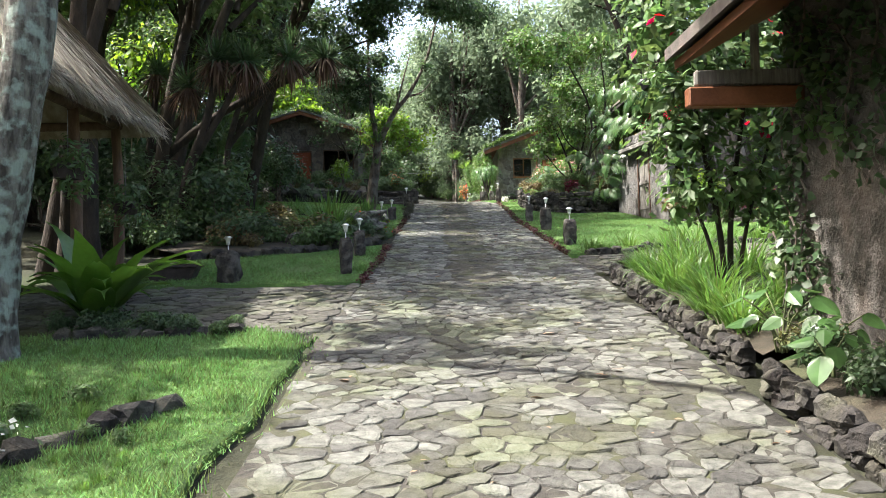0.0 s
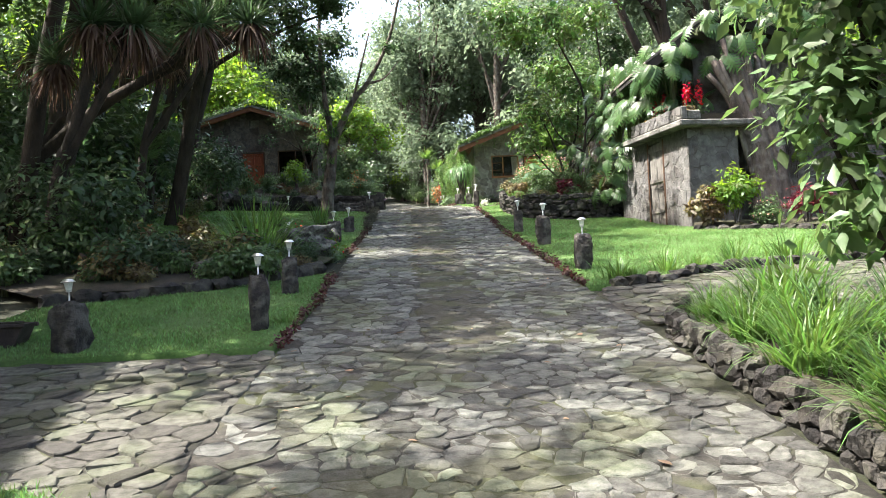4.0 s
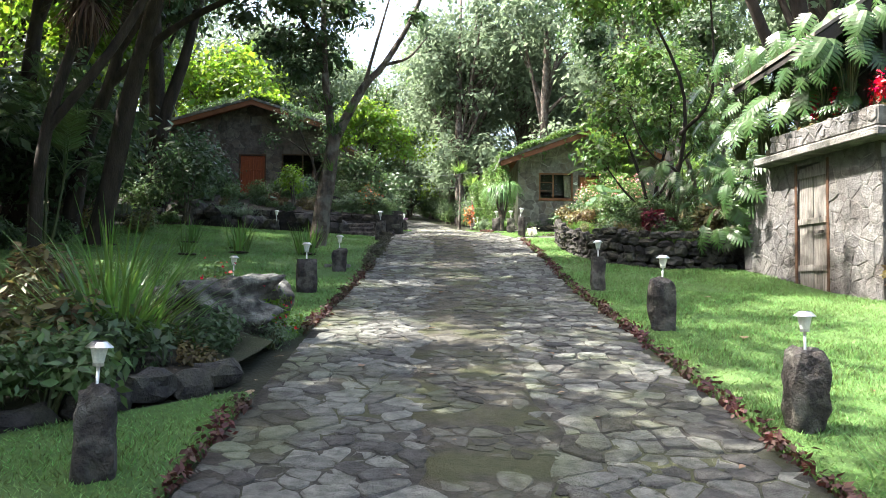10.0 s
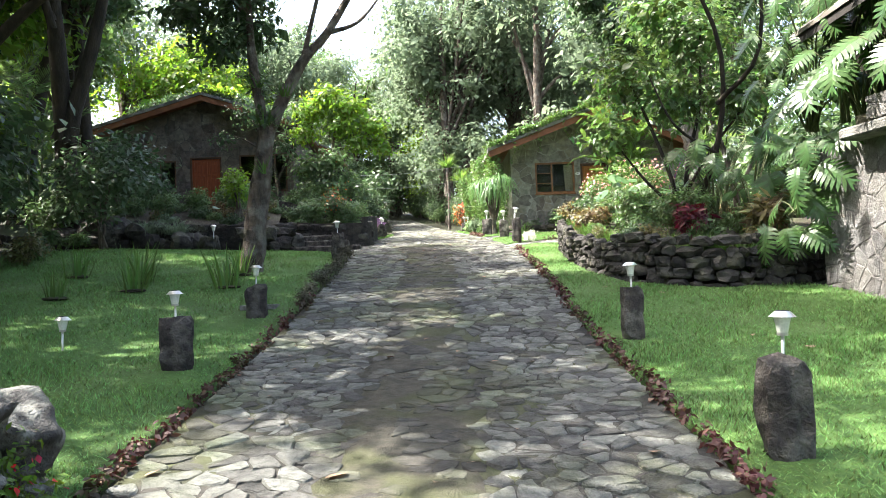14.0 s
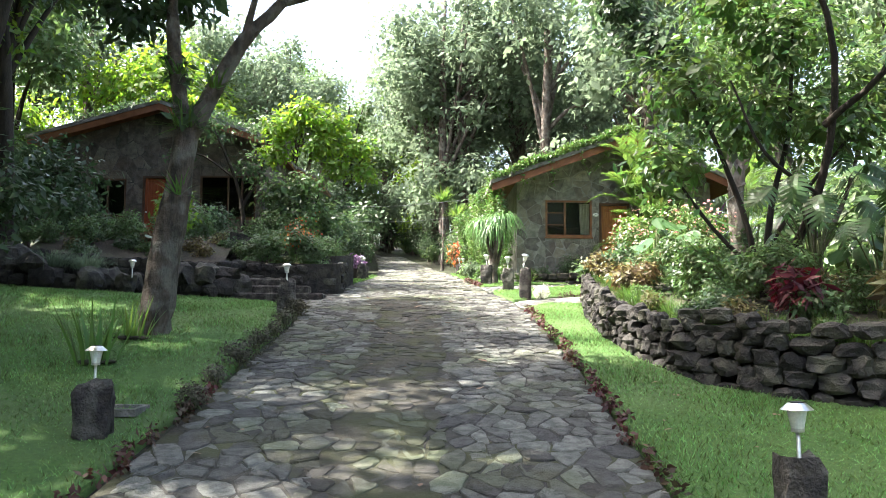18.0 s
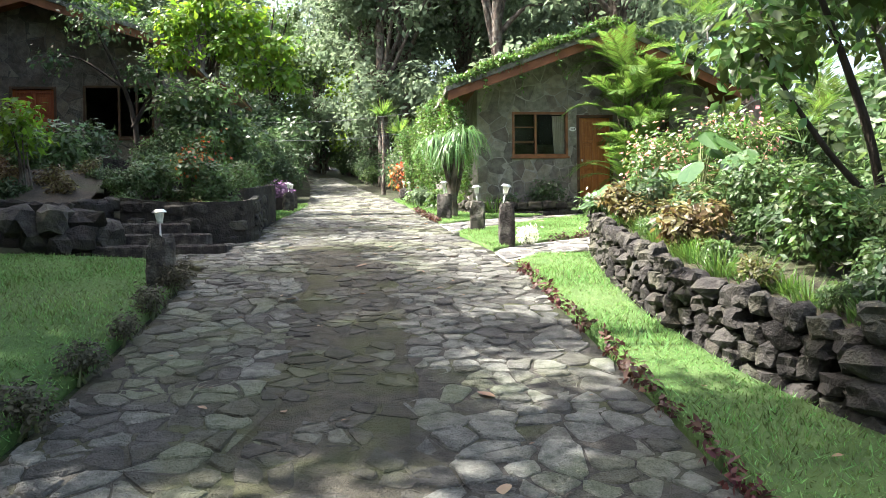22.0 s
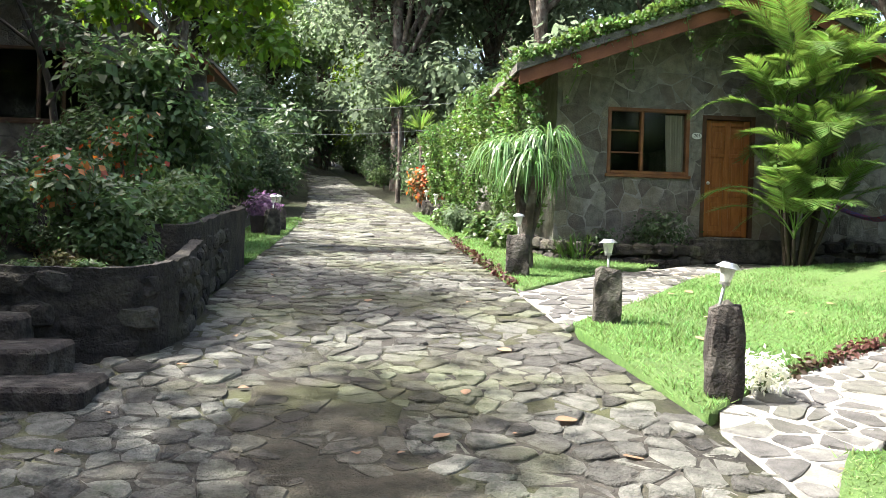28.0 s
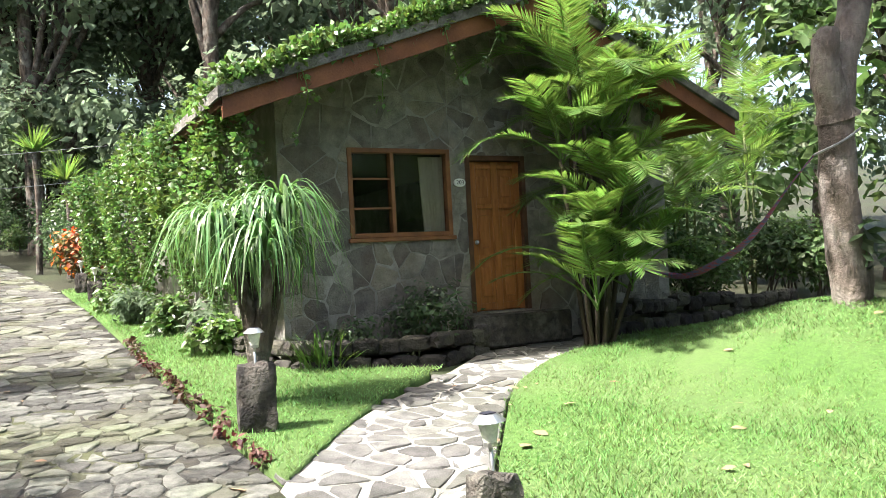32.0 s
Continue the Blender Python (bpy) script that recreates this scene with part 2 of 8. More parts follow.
M_BARK_PALE = material("lichen_bark", (0.19, 0.18, 0.155), 0.95, (0.05, 0.043, 0.036), 12, 40, 1.0, stretch=(1, 1, 0.28), stain=(0.3, 0.36, 0.31), stain_scale=6, stain_amount=0.85, relief=0.9, relief_scale=9)
M_ROOTBARK = material("mottled_root_bark", (0.16, 0.13, 0.11), 0.95, (0.055, 0.045, 0.04), 4, 30, 1.0, stretch=(1, 1, 0.3), stain=(0.24, 0.22, 0.2), stain_scale=3, stain_amount=0.45, relief=1.0, relief_scale=7)
M_THATCH = material("straw_thatch", (0.42, 0.37, 0.29), 0.95, (0.24, 0.2, 0.145), 5, 70, 1.0, vary=0.35, island=True, stretch=(1, 1, 0.3))
M_POLE = material("pole_wood", (0.17, 0.11, 0.075), 0.85, (0.1, 0.065, 0.045), 6, 50, 0.5, stretch=(2, 2, 0.4))
M_METAL = material("lamp_steel", (0.62, 0.62, 0.6), 0.3, (0.5, 0.5, 0.48), 9, 60, 0.05, metal=0.9)
M_LAMPGLASS = material("lamp_frosted_glass", (0.75, 0.76, 0.72), 0.25, (0.65, 0.66, 0.6), 9, 60, 0.05, through_light=0.4)
M_PLATE = material("number_plate_ceramic", (0.75, 0.76, 0.72), 0.3, (0.68, 0.69, 0.66), 9, 60, 0.05)
M_INK = material("dark_paint", (0.02, 0.02, 0.03), 0.5, None, 9, 60, 0)
M_WIRE = material("cable_sheath", (0.2, 0.21, 0.22), 0.6, None, 9, 60, 0)
M_TILE = material("roof_tile", (0.14, 0.115, 0.1), 0.85, (0.08, 0.07, 0.062), 5, 50, 0.7, vary=0.25, stain=(0.22, 0.2, 0.17), stain_scale=1.5, stain_amount=0.4)
M_LEAF_DARK = leafmat("dark_leaf", (0.06, 0.097, 0.043), (0.041, 0.069, 0.032))
M_LEAF = leafmat("mid_leaf", (0.096, 0.152, 0.055), (0.066, 0.11, 0.042))
M_LEAF_BRIGHT = leafmat("bright_leaf", (0.145, 0.23, 0.045), (0.1, 0.175, 0.035), 0.4, 0.6)
M_LEAF_GREY = leafmat("grey_green_leaf", (0.155, 0.2, 0.132), (0.114, 0.153, 0.098), 0.7, 0.45, 0.2, 0.1)
M_LEAF_VINE = leafmat("vine_leaf", (0.105, 0.17, 0.048), (0.058, 0.105, 0.032), 0.4, 0.32, 0.55)
M_LEAF_PALM = leafmat("palm_leaf", (0.12, 0.195, 0.055), (0.085, 0.15, 0.042), 0.35, 0.5)
M_LEAF_GLOSS = leafmat("glossy_leaf", (0.06, 0.12, 0.034), (0.042, 0.09, 0.027), 0.32, 0.3, 0.3, 0.42)
M_SKIRT = leafmat("dead_yucca_leaf", (0.15, 0.095, 0.07), (0.09, 0.06, 0.045), 0.8, 0.15, 0.35, 0.15)
M_LEAF_STRAP = leafmat("strap_leaf", (0.105, 0.185, 0.05), (0.07, 0.13, 0.036), 0.4, 0.4)
M_LEAF_PONY = leafmat("ponytail_leaf", (0.13, 0.23, 0.085), (0.09, 0.17, 0.06), 0.32, 0.35, 0.4, 0.6)
M_LEAF_RED = leafmat("red_leaf", (0.13, 0.02, 0.025), (0.08, 0.014, 0.02), 0.5, 0.3)
M_LEAF_BRONZE = leafmat("bronze_leaf", (0.125, 0.085, 0.04), (0.1, 0.105, 0.04), 0.5, 0.35, 0.5)
M_PETAL_CORAL = leafmat("coral_leaf_tip", (0.42, 0.11, 0.05), (0.34, 0.15, 0.06), 0.5, 0.4, 0.3)
M_EDGE_RED = leafmat("edging_plant_leaf", (0.085, 0.024, 0.024), (0.05, 0.035, 0.018), 0.6, 0.2)
M_EDGE_GREY = leafmat("edging_shrub_leaf", (0.075, 0.075, 0.05), (0.06, 0.055, 0.035), 0.7, 0.25)
M_PETAL_RED = leafmat("red_petal", (0.6, 0.02, 0.03), (0.45, 0.012, 0.02), 0.5, 0.4, 0.2)
M_PETAL_WHITE = leafmat("white_petal", (0.75, 0.75, 0.68), (0.65, 0.65, 0.55), 0.5, 0.4, 0.1)
M_PETAL_PINK = leafmat("pink_petal", (0.65, 0.3, 0.3), (0.6, 0.35, 0.25), 0.5, 0.4, 0.2)
M_LEAF_DRY = leafmat("dry_leaf", (0.19, 0.105, 0.065), (0.27, 0.19, 0.12), 0.7, 0.15, 0.4)
M_LEAF_FERN = leafmat("fern_frond", (0.1, 0.19, 0.04), (0.07, 0.14, 0.03), 0.3, 0.4, 0.3, 0.5)
M_STEM = material("green_stem", (0.09, 0.11, 0.04), 0.7, (0.06, 0.07, 0.03), 6, 40, 0.3)
M_CLAY = material("dark_pot", (0.06, 0.045, 0.04), 0.8, None, 6, 40, 0.3)
M_HAMMOCK = material("hammock_cloth", (0.06, 0.12, 0.36), 0.8, (0.32, 0.05, 0.1), 5, 60, 0.4, stretch=(1, 9, 9))
M_WHITE = material("white_cloth", (0.75, 0.75, 0.72), 0.8, (0.65, 0.65, 0.62), 6, 60, 0.2)


# ---- shape helpers ----
RNG = np.random.default_rng(7)
GY = (-30, -10.3, -3.4, 4.43, 9.19, 12.93, 16.4, 19, 20.4, 23, 26.4, 29.5, 31.6, 34.5, 40, 47, 53, 60, 80, 140, 500)
GZ = (-5.0, -2.95, -2.2, -1.13, -0.38, 0.17, 0.58, 0.93, 1.12, 1.52, 2.03, 2.38, 2.6, 2.84, 3.22, 3.74, 4.3, 5.15, 7.3, 14, 14)


def step01(a, b, x):
    s = np.clip((np.asarray(x, float) - a) / (b - a), 0, 1)
    return s * s * (3 - 2 * s)


def S(x, y):
    """From the garden plan, in which the lower drive is drawn a little long and wide, to the ground itself."""
    x, y = np.asarray(x, float), np.asarray(y, float)
    v = np.interp(y, (-30, -3.7, 4.45, 9.5, 13.6, 17.7, 20.2, 500), (-29.7, -3.4, 4.4, 9.19, 12.93, 16.65, 20.2, 500))
    k = np.interp(y, (-30, 18, 21), (0.925, 0.925, 1.0))
    return np.where(x > 0, x * k, x), v


def s2(x, y):
    a, b = S(x, y)
    return float(a), float(b)


def ground_z(x, y):
    """Height of the ground: it climbs along the drive, and rises to a terrace under the far cottage."""
    x, y = np.asarray(x, float), np.asarray(y, float)
    z = np.interp(y, GY, GZ)
    z = z + 0.05 * np.clip(-x - 2.6, 0, 10) * step01(6, 13, y)
    z = z + 0.5 * step01(29.5, 32.5, y) * step01(2.4, 4.2, -x)
    z = z + 0.62 * np.exp(-((x - 8.7) ** 2 + (y - 34.1) ** 2) / 2.4)
    return z + 0.04 * np.clip(np.abs(x) - 14, 0, 200)


def gz(x, y):
    return ground_z(*S(x, y))


def G(x, y):
    return float(gz(x, y))


def np_mesh(name, verts, tris, mat, smooth=False):
    me = bpy.data.meshes.new(name)
    verts, tris = np.asarray(verts, np.float32), np.asarray(tris, np.int32)
    n, k = tris.shape
    me.vertices.add(len(verts))
    me.vertices.foreach_set("co", verts.ravel())
    me.loops.add(n * k)
    me.loops.foreach_set("vertex_index", tris.ravel())
    me.polygons.add(n)
    me.polygons.foreach_set("loop_start", np.arange(0, n * k, k, dtype=np.int32))
    if smooth:
        me.polygons.foreach_set("use_smooth", np.ones(n, bool))
    me.materials.append(mat)
    me.update(calc_edges=True)
    return me


def hang(ob, parent):
    if parent is not None:
        ob.parent = parent
    return ob


def npart(name, verts, tris, mat, parent=None, label="", smooth=False):
    ob = new(name, np_mesh(name, verts, tris, mat, smooth))
    hang(ob, parent)
    return tagged(ob, label)


def part(name, bm, mat, parent=None, label="", smooth=False):
    me = bpy.data.meshes.new(name)
    if smooth:
        for f in bm.faces:
            f.smooth = True
    bm.to_mesh(me)
    bm.free()
    me.materials.append(mat)
    return tagged(hang(new(name, me), parent), label)


def poly(name, verts, faces, mat, parent=None, label="", smooth=False):
    me = bpy.data.meshes.new(name)
    me.from_pydata([tuple(v) for v in verts], [], faces)
    if smooth:
        me.polygons.foreach_set("use_smooth", np.ones(len(me.polygons), bool))
    me.materials.append(mat)
    me.update()
    return tagged(hang(new(name, me), parent), label)


def thing(name, at, label, category, group="", rz=0.0):
    e = new(name)
    e.matrix_world = pose(*at, 0, 0, rz)
    e.empty_display_size = 0.1
    return tagged(e, label, category, group)


def box(x0, x1, y0, y1, z0, z1, bevel=0.01, bm=None):
    bm = bm or bmesh.new()
    r = bmesh.ops.create_cube(bm, size=1, matrix=Matrix.Translation(((x0 + x1) / 2, (y0 + y1) / 2, (z0 + z1) / 2)) @ Matrix.Diagonal((x1 - x0, y1 - y0, z1 - z0, 1)))
    if bevel:
        bmesh.ops.bevel(bm, geom=list({e for v in r["verts"] for e in v.link_edges}), offset=bevel, segments=1, affect="EDGES")
    return bm


def prism(outline, axis, a, b):
    """A slab: an outline of (u, v) pairs, drawn out along x, y or z from a to b."""
    put = {"x": lambda u, v, w: (w, u, v), "y": lambda u, v, w: (u, w, v), "z": lambda u, v, w: (u, v, w)}[axis]
    n = len(outline)
    verts = [put(u, v, a) for u, v in outline] + [put(u, v, b) for u, v in outline]
    faces = [tuple(range(n)), tuple(range(2 * n - 1, n - 1, -1))] + [(i, i + n, (i + 1) % n + n, (i + 1) % n) for i in range(n)]
    bm = bmesh.new()
    vs = [bm.verts.new(v) for v in verts]
    for f in faces:
        bm.faces.new([vs[i] for i in f])
    bmesh.ops.recalc_face_normals(bm, faces=bm.faces)
    return bm


def tube(points, radii, sides=8, wob=0.0, rng=RNG):
    """Verts and quads of a bent, tapering tube."""
    P = np.asarray(points, float)
    R = np.broadcast_to(np.asarray(radii, float), (len(P),))
    T = np.gradient(P, axis=0)
    T /= np.linalg.norm(T, axis=1)[:, None] + 1e-9
    ref = np.array((0.3, 0.9, 0.1))
    V, F = [], []
    for i in range(len(P)):
        u = np.cross(T[i], ref)
        u /= np.linalg.norm(u) + 1e-9
        w = np.cross(T[i], u)
        for k in range(sides):
            a = 2 * math.pi * k / sides
            r = R[i] * (1 + wob * (rng.random() - 0.5) * 2)
            V.append(P[i] + r * (math.cos(a) * u + math.sin(a) * w))
    for i in range(len(P) - 1):
        for k in range(sides):
            F.append((i * sides + k, i * sides + (k + 1) % sides, (i + 1) * sides + (k + 1) % sides, (i + 1) * sides + k))
    b = len(P) - 1
    V.append(P[-1])
    for k in range(sides):
        F.append((b * sides + k, b * sides + (k + 1) % sides, len(V) - 1, len(V) - 1))
    return np.array(V), F


def join(pieces):
    V, F, o = [], [], 0
    for v, f in pieces:
        V.append(np.asarray(v, float))
        F += [tuple(i + o for i in q) for q in f]
        o += len(v)
    return np.concatenate(V), F


def clean(F):
    return [tuple(dict.fromkeys(f)) for f in F]


def curve_pts(pts, n=8):
    """A smooth line through a few points."""
    P = np.asarray(pts, float)
    t = np.arange(len(P))
    s = np.linspace(0, len(P) - 1, n)
    out = np.empty((n, P.shape[1]))
    M = np.gradient(P, axis=0)
    for j, u in enumerate(s):
        i = min(int(u), len(P) - 2)
        h = u - i
        a, b, c, d = 2 * h**3 - 3 * h**2 + 1, h**3 - 2 * h**2 + h, -2 * h**3 + 3 * h**2, h**3 - h**2
        out[j] = a * P[i] + b * M[i] + c * P[i + 1] + d * M[i + 1]
    return out


def kites(centre, along, side, length, width, fold=0.12):
    """Leaves: four points each, folded along the midrib."""
    n = len(centre)
    length, width = np.broadcast_to(length, n)[:, None], np.broadcast_to(width, n)[:, None]
    nor = np.cross(along, side)
    a = centre
    b = centre + along * length * 0.42 + side * width * 0.5 + nor * width * fold
    c = centre + along * length
    d = centre + along * length * 0.42 - side * width * 0.5 + nor * width * fold
    V = np.stack([a, b, c, d], 1).reshape(-1, 3)
    i = np.arange(n)[:, None] * 4
    F = np.concatenate([i + np.array([[0, 1, 2]]), i + np.array([[0, 2, 3]])])
    return V, F


def unit(v):
    return v / (np.linalg.norm(v, axis=-1, keepdims=True) + 1e-9)


def cloud(clumps, n, size, rng=RNG, aspect=0.5, hollow=0.55, out=0.6, droop=0.3):
    """A crown: leaves spread over the outer part of several ellipsoids (x, y, z, rx, ry, rz), with an uneven outline."""
    C = np.asarray(clumps, float)
    vol = (C[:, 3] * C[:, 4] * C[:, 5]) ** 0.67
    idx = rng.choice(len(C), n, p=vol / vol.sum())
    d = unit(rng.normal(size=(n, 3)))
    rad = hollow + (1 - hollow) * rng.random(n) ** 0.6
    lump = 1 + 0.28 * np.sin(d[:, 0] * 5 + idx) * np.sin(d[:, 1] * 6 + idx * 2) + 0.2 * np.sin(d[:, 2] * 9 + idx) + rng.normal(0, 0.06, n)
    P = C[idx, :3] + d * C[idx, 3:] * (rad * lump)[:, None]
    # blades lie like scales on the clump, tilted up to the light and drooping at the tip
    face = unit(d * 0.75 + rng.normal(size=(n, 3)) * 0.42 + np.array((0, 0, 0.5)))
    aim = d * out * 0.6 + rng.normal(size=(n, 3)) * 0.8 + np.array((0, 0, -droop))
    along = unit(aim - face * np.sum(aim * face, axis=1)[:, None])
    side = np.cross(face, along)
    s = size * (0.6 + 0.8 * rng.random(n))
    return kites(P, along, side, s, s * aspect)


def strips(base, az, length, width, lift, droop, segs=4, rng=RNG, early=0.0):
    """Curved blades: each leaves its base at the angle az, rises and bends over."""
    n = len(base)
    V, F = [], []
    t = np.linspace(0, 1, segs + 1)
    hx, hy = np.cos(az), np.sin(az)
    el0 = lift
    pos = base.copy()
    rows = []
    for k in range(segs + 1):
        w = width * (1.0 if k == 0 else (1 - t[k] ** 1.6)) * (0.7 if k == 0 else 1)
        sx, sy = -hy * w / 2, hx * w / 2
        rows.append(np.stack([pos + np.stack([sx, sy, np.zeros(n)], 1), pos - np.stack([sx, sy, np.zeros(n)], 1)], 1))
        el = el0 - droop * (step01(0.05, 0.55, t[k]) if early < 0 else t[k] ** 1.3 if not early else 1 - (1 - t[k]) ** early)
        st = length / segs
        pos = pos + np.stack([hx * np.cos(el) * st, hy * np.cos(el) * st, np.sin(el) * st], 1)
    V = np.stack(rows, 1).reshape(-1, 3)
    m = (segs + 1) * 2
    i = np.arange(n)[:, None] * m
    F = []
    for k in range(segs):
        F.append(i + np.array([[2 * k, 2 * k + 1, 2 * k + 3]]))
        F.append(i + np.array([[2 * k, 2 * k + 3, 2 * k + 2]]))
    return V, np.concatenate(F)


def tuft(n, length, width, lift=(1.0, 1.5), droop=(0.6, 1.6), spread=0.06, segs=4, rng=RNG, early=0.0):
    base = np.concatenate([rng.normal(0, spread, (n, 2)), np.zeros((n, 1))], 1)
    az = np.arctan2(base[:, 1], base[:, 0]) + rng.normal(0, 0.5, n)
    L = length * (0.6 + 0.5 * rng.random(n))
    return strips(base, az, L, np.full(n, width), rng.uniform(*lift, n), rng.uniform(*droop, n), segs, rng, early)


def frond(length, leaf, n=22, lift=1.1, bend=1.3, leaf_w=0.035, rng=RNG, vee=0.5, start=0.25):
    """A feather palm leaf in the x-z plane, from the origin: rachis and leaflets."""
    t = np.linspace(0, 1, 12)
    el = lift - bend * t ** 1.2
    st = length / 11
    P = np.zeros((12, 3))
    for k in range(1, 12):
        P[k] = P[k - 1] + st * np.array((math.cos(el[k - 1]), 0, math.sin(el[k - 1])))
    rv, rf = tube(P, np.linspace(0.014, 0.003, 12), 4)
    s = np.linspace(start, 1, n)
    base = np.stack([np.interp(s, t, P[:, j]) for j in range(3)], 1)
    tan = unit(np.stack([np.interp(s, t, np.gradient(P[:, j])) for j in range(3)], 1))
    up = unit(np.cross(np.array((0, 1.0, 0)), tan)) * -1
    pieces = [(rv, clean(rf))]
    for sg in (1, -1):
        along = unit(tan * (0.55 + 0.5 * s[:, None]) + np.array((0, sg, 0)) + up * vee * 0.4 + np.array((0, 0, -0.25)) + rng.normal(0, 0.06, (n, 3)))
        side = unit(np.cross(along, up))
        ln = leaf * np.sin(np.clip(0.25 + 0.75 * (1 - np.abs(s - 0.55) * 1.5), 0.15, 1) * 1.57)
        v, f = kites(base, along, side, ln, np.full(n, leaf_w), 0.1)
        pieces.append((v, [tuple(q) for q in f]))
    return join(pieces)


def rock_mesh(name, sx, sy, sz, mat, seed, rough=0.22, detail=2, square=0.0):
    """A stone with its base at z = 0; square pulls it towards a block."""
    bm = bmesh.new()
    bmesh.ops.create_icosphere(bm, subdivisions=detail, radius=1)
    off = Vector((seed * 3.7, seed * 1.3, seed * 2.1))
    for v in bm.verts:
        p = v.co.copy()
        m = max(abs(p.x), abs(p.y), abs(p.z))
        p = p.lerp(p / m * 0.82, square)
        d = 1 + rough * noise.noise(p * 1.4 + off) * 1.6 + rough * 0.6 * noise.noise(p * 3.5 + off)
        v.co = Vector((p.x * sx * d, p.y * sy * d, p.z * sz * d))
    zs = [v.co.z for v in bm.verts]
    lo = min(zs) + (max(zs) - min(zs)) * 0.07
    for v in bm.verts:
        v.co.z = max(v.co.z, lo) - lo
    for f in bm.faces:
        f.smooth = detail >= 4
    me = bpy.data.meshes.new(name)
    bm.to_mesh(me)
    bm.free()
    me.materials.append(mat)
    return me


def clip(polygon, a, b, c):
    """The part of a convex outline where a * x + b * y <= c."""
    res = []
    for i, p in enumerate(polygon):
        q = polygon[(i + 1) % len(polygon)]
        dp, dq = a * p[0] + b * p[1] - c, a * q[0] + b * q[1] - c
        if dp <= 0:
            res.append(p)
        if (dp < 0 < dq) or (dq < 0 < dp):
            s = dp / (dp - dq)
            res.append((p[0] + (q[0] - p[0]) * s, p[1] + (q[1] - p[1]) * s))
    return res


def crazy(x0, x1, y0, y1, sx, sy, rng, jit=0.42, gap=0.012, drop=0.0):
    """Irregular stones that fill a rectangle, as convex outlines set apart by joints."""
    nx, ny = max(1, round((x1 - x0) / sx)), max(1, round((y1 - y0) / sy))
    dx, dy = (x1 - x0) / nx, (y1 - y0) / ny
    pts = {}
    for j in range(-1, ny + 1):
        for i in range(-1, nx + 1):
            sh = 0.5 * dx * (j % 2)
            if drop and rng.random() < drop:
                continue
            pts[i, j] = (x0 + (i + 0.5 + rng.uniform(-jit, jit)) * dx + sh - 0.25 * dx, y0 + (j + 0.5 + rng.uniform(-jit, jit)) * dy)
    cells = []
    for j in range(ny):
        for i in range(nx):
            p = pts.get((i, j))
            if p is None:
                continue
            c = [(p[0] - 2 * dx, p[1] - 2 * dy), (p[0] + 2 * dx, p[1] - 2 * dy), (p[0] + 2 * dx, p[1] + 2 * dy), (p[0] - 2 * dx, p[1] + 2 * dy)]
            for b in (-2, -1, 0, 1, 2):
                for a in (-2, -1, 0, 1, 2):
                    q = pts.get((i + a, j + b))
                    if q is None or q == p:
                        continue
                    ex, ey = q[0] - p[0], q[1] - p[1]
                    ln = math.hypot(ex, ey)
                    c = clip(c, ex, ey, ex * (p[0] + q[0]) / 2 + ey * (p[1] + q[1]) / 2 - gap * ln * rng.uniform(0.6, 1.5))
                    if len(c) < 3:
                        break
                if len(c) < 3:
                    break
            if len(c) >= 3:
                cells.append(c)
    return cells


def ragged(c, rng, amp):
    """The same outline with a broken, uneven edge."""
    res = []
    n = len(c)
    for i, p in enumerate(c):
        q = c[(i + 1) % n]
        ex, ey = q[0] - p[0], q[1] - p[1]
        ln = math.hypot(ex, ey)
        res.append((p[0] + rng.normal(0, amp * 0.5), p[1] + rng.normal(0, amp * 0.5)))
        if ln > amp * 5:
            s, o = rng.uniform(0.35, 0.65), rng.normal(0, amp)
            res.append((p[0] + ex * s - ey / ln * o, p[1] + ey * s + ex / ln * o))
    return res


def slab_piece(c, low, high, inset=0.018, tilt=0.0, rng=RNG):
    """A flat stone over an outline: side walls and a worn, slightly tilted top. Local coordinates round its middle."""
    n = len(c)
    mx, my = sum(p[0] for p in c) / n, sum(p[1] for p in c) / n
    tx, ty = rng.normal(0, tilt), rng.normal(0, tilt)
    V, F = [], []
    for p in c:
        V.append((p[0] - mx, p[1] - my, low))
    for p in c:
        V.append((p[0] - mx, p[1] - my, high - inset * 0.55 + tx * (p[0] - mx) + ty * (p[1] - my)))
    for p in c:
        d = math.hypot(p[0] - mx, p[1] - my) + 1e-6
        k = max(0.3, 1 - inset / d)
        V.append(((p[0] - mx) * k, (p[1] - my) * k, high + tx * (p[0] - mx) + ty * (p[1] - my) + rng.normal(0, 0.003)))
    for i in range(n):
        j = (i + 1) % n
        F.append((i, j, n + j, n + i))
        F.append((n + i, n + j, 2 * n + j, 2 * n + i))
    F.append(tuple(range(2 * n, 3 * n)))
    return (mx, my), V, F


def rounded(c, rng, amp, k=0.19):
    """The same outline with its corners worn off."""
    res = []
    for i, p in enumerate(c):
        q = c[(i + 1) % len(c)]
        for t in (k, 1 - k):
            res.append((p[0] + (q[0] - p[0]) * t + rng.normal(0, amp), p[1] + (q[1] - p[1]) * t + rng.normal(0, amp)))
    return res


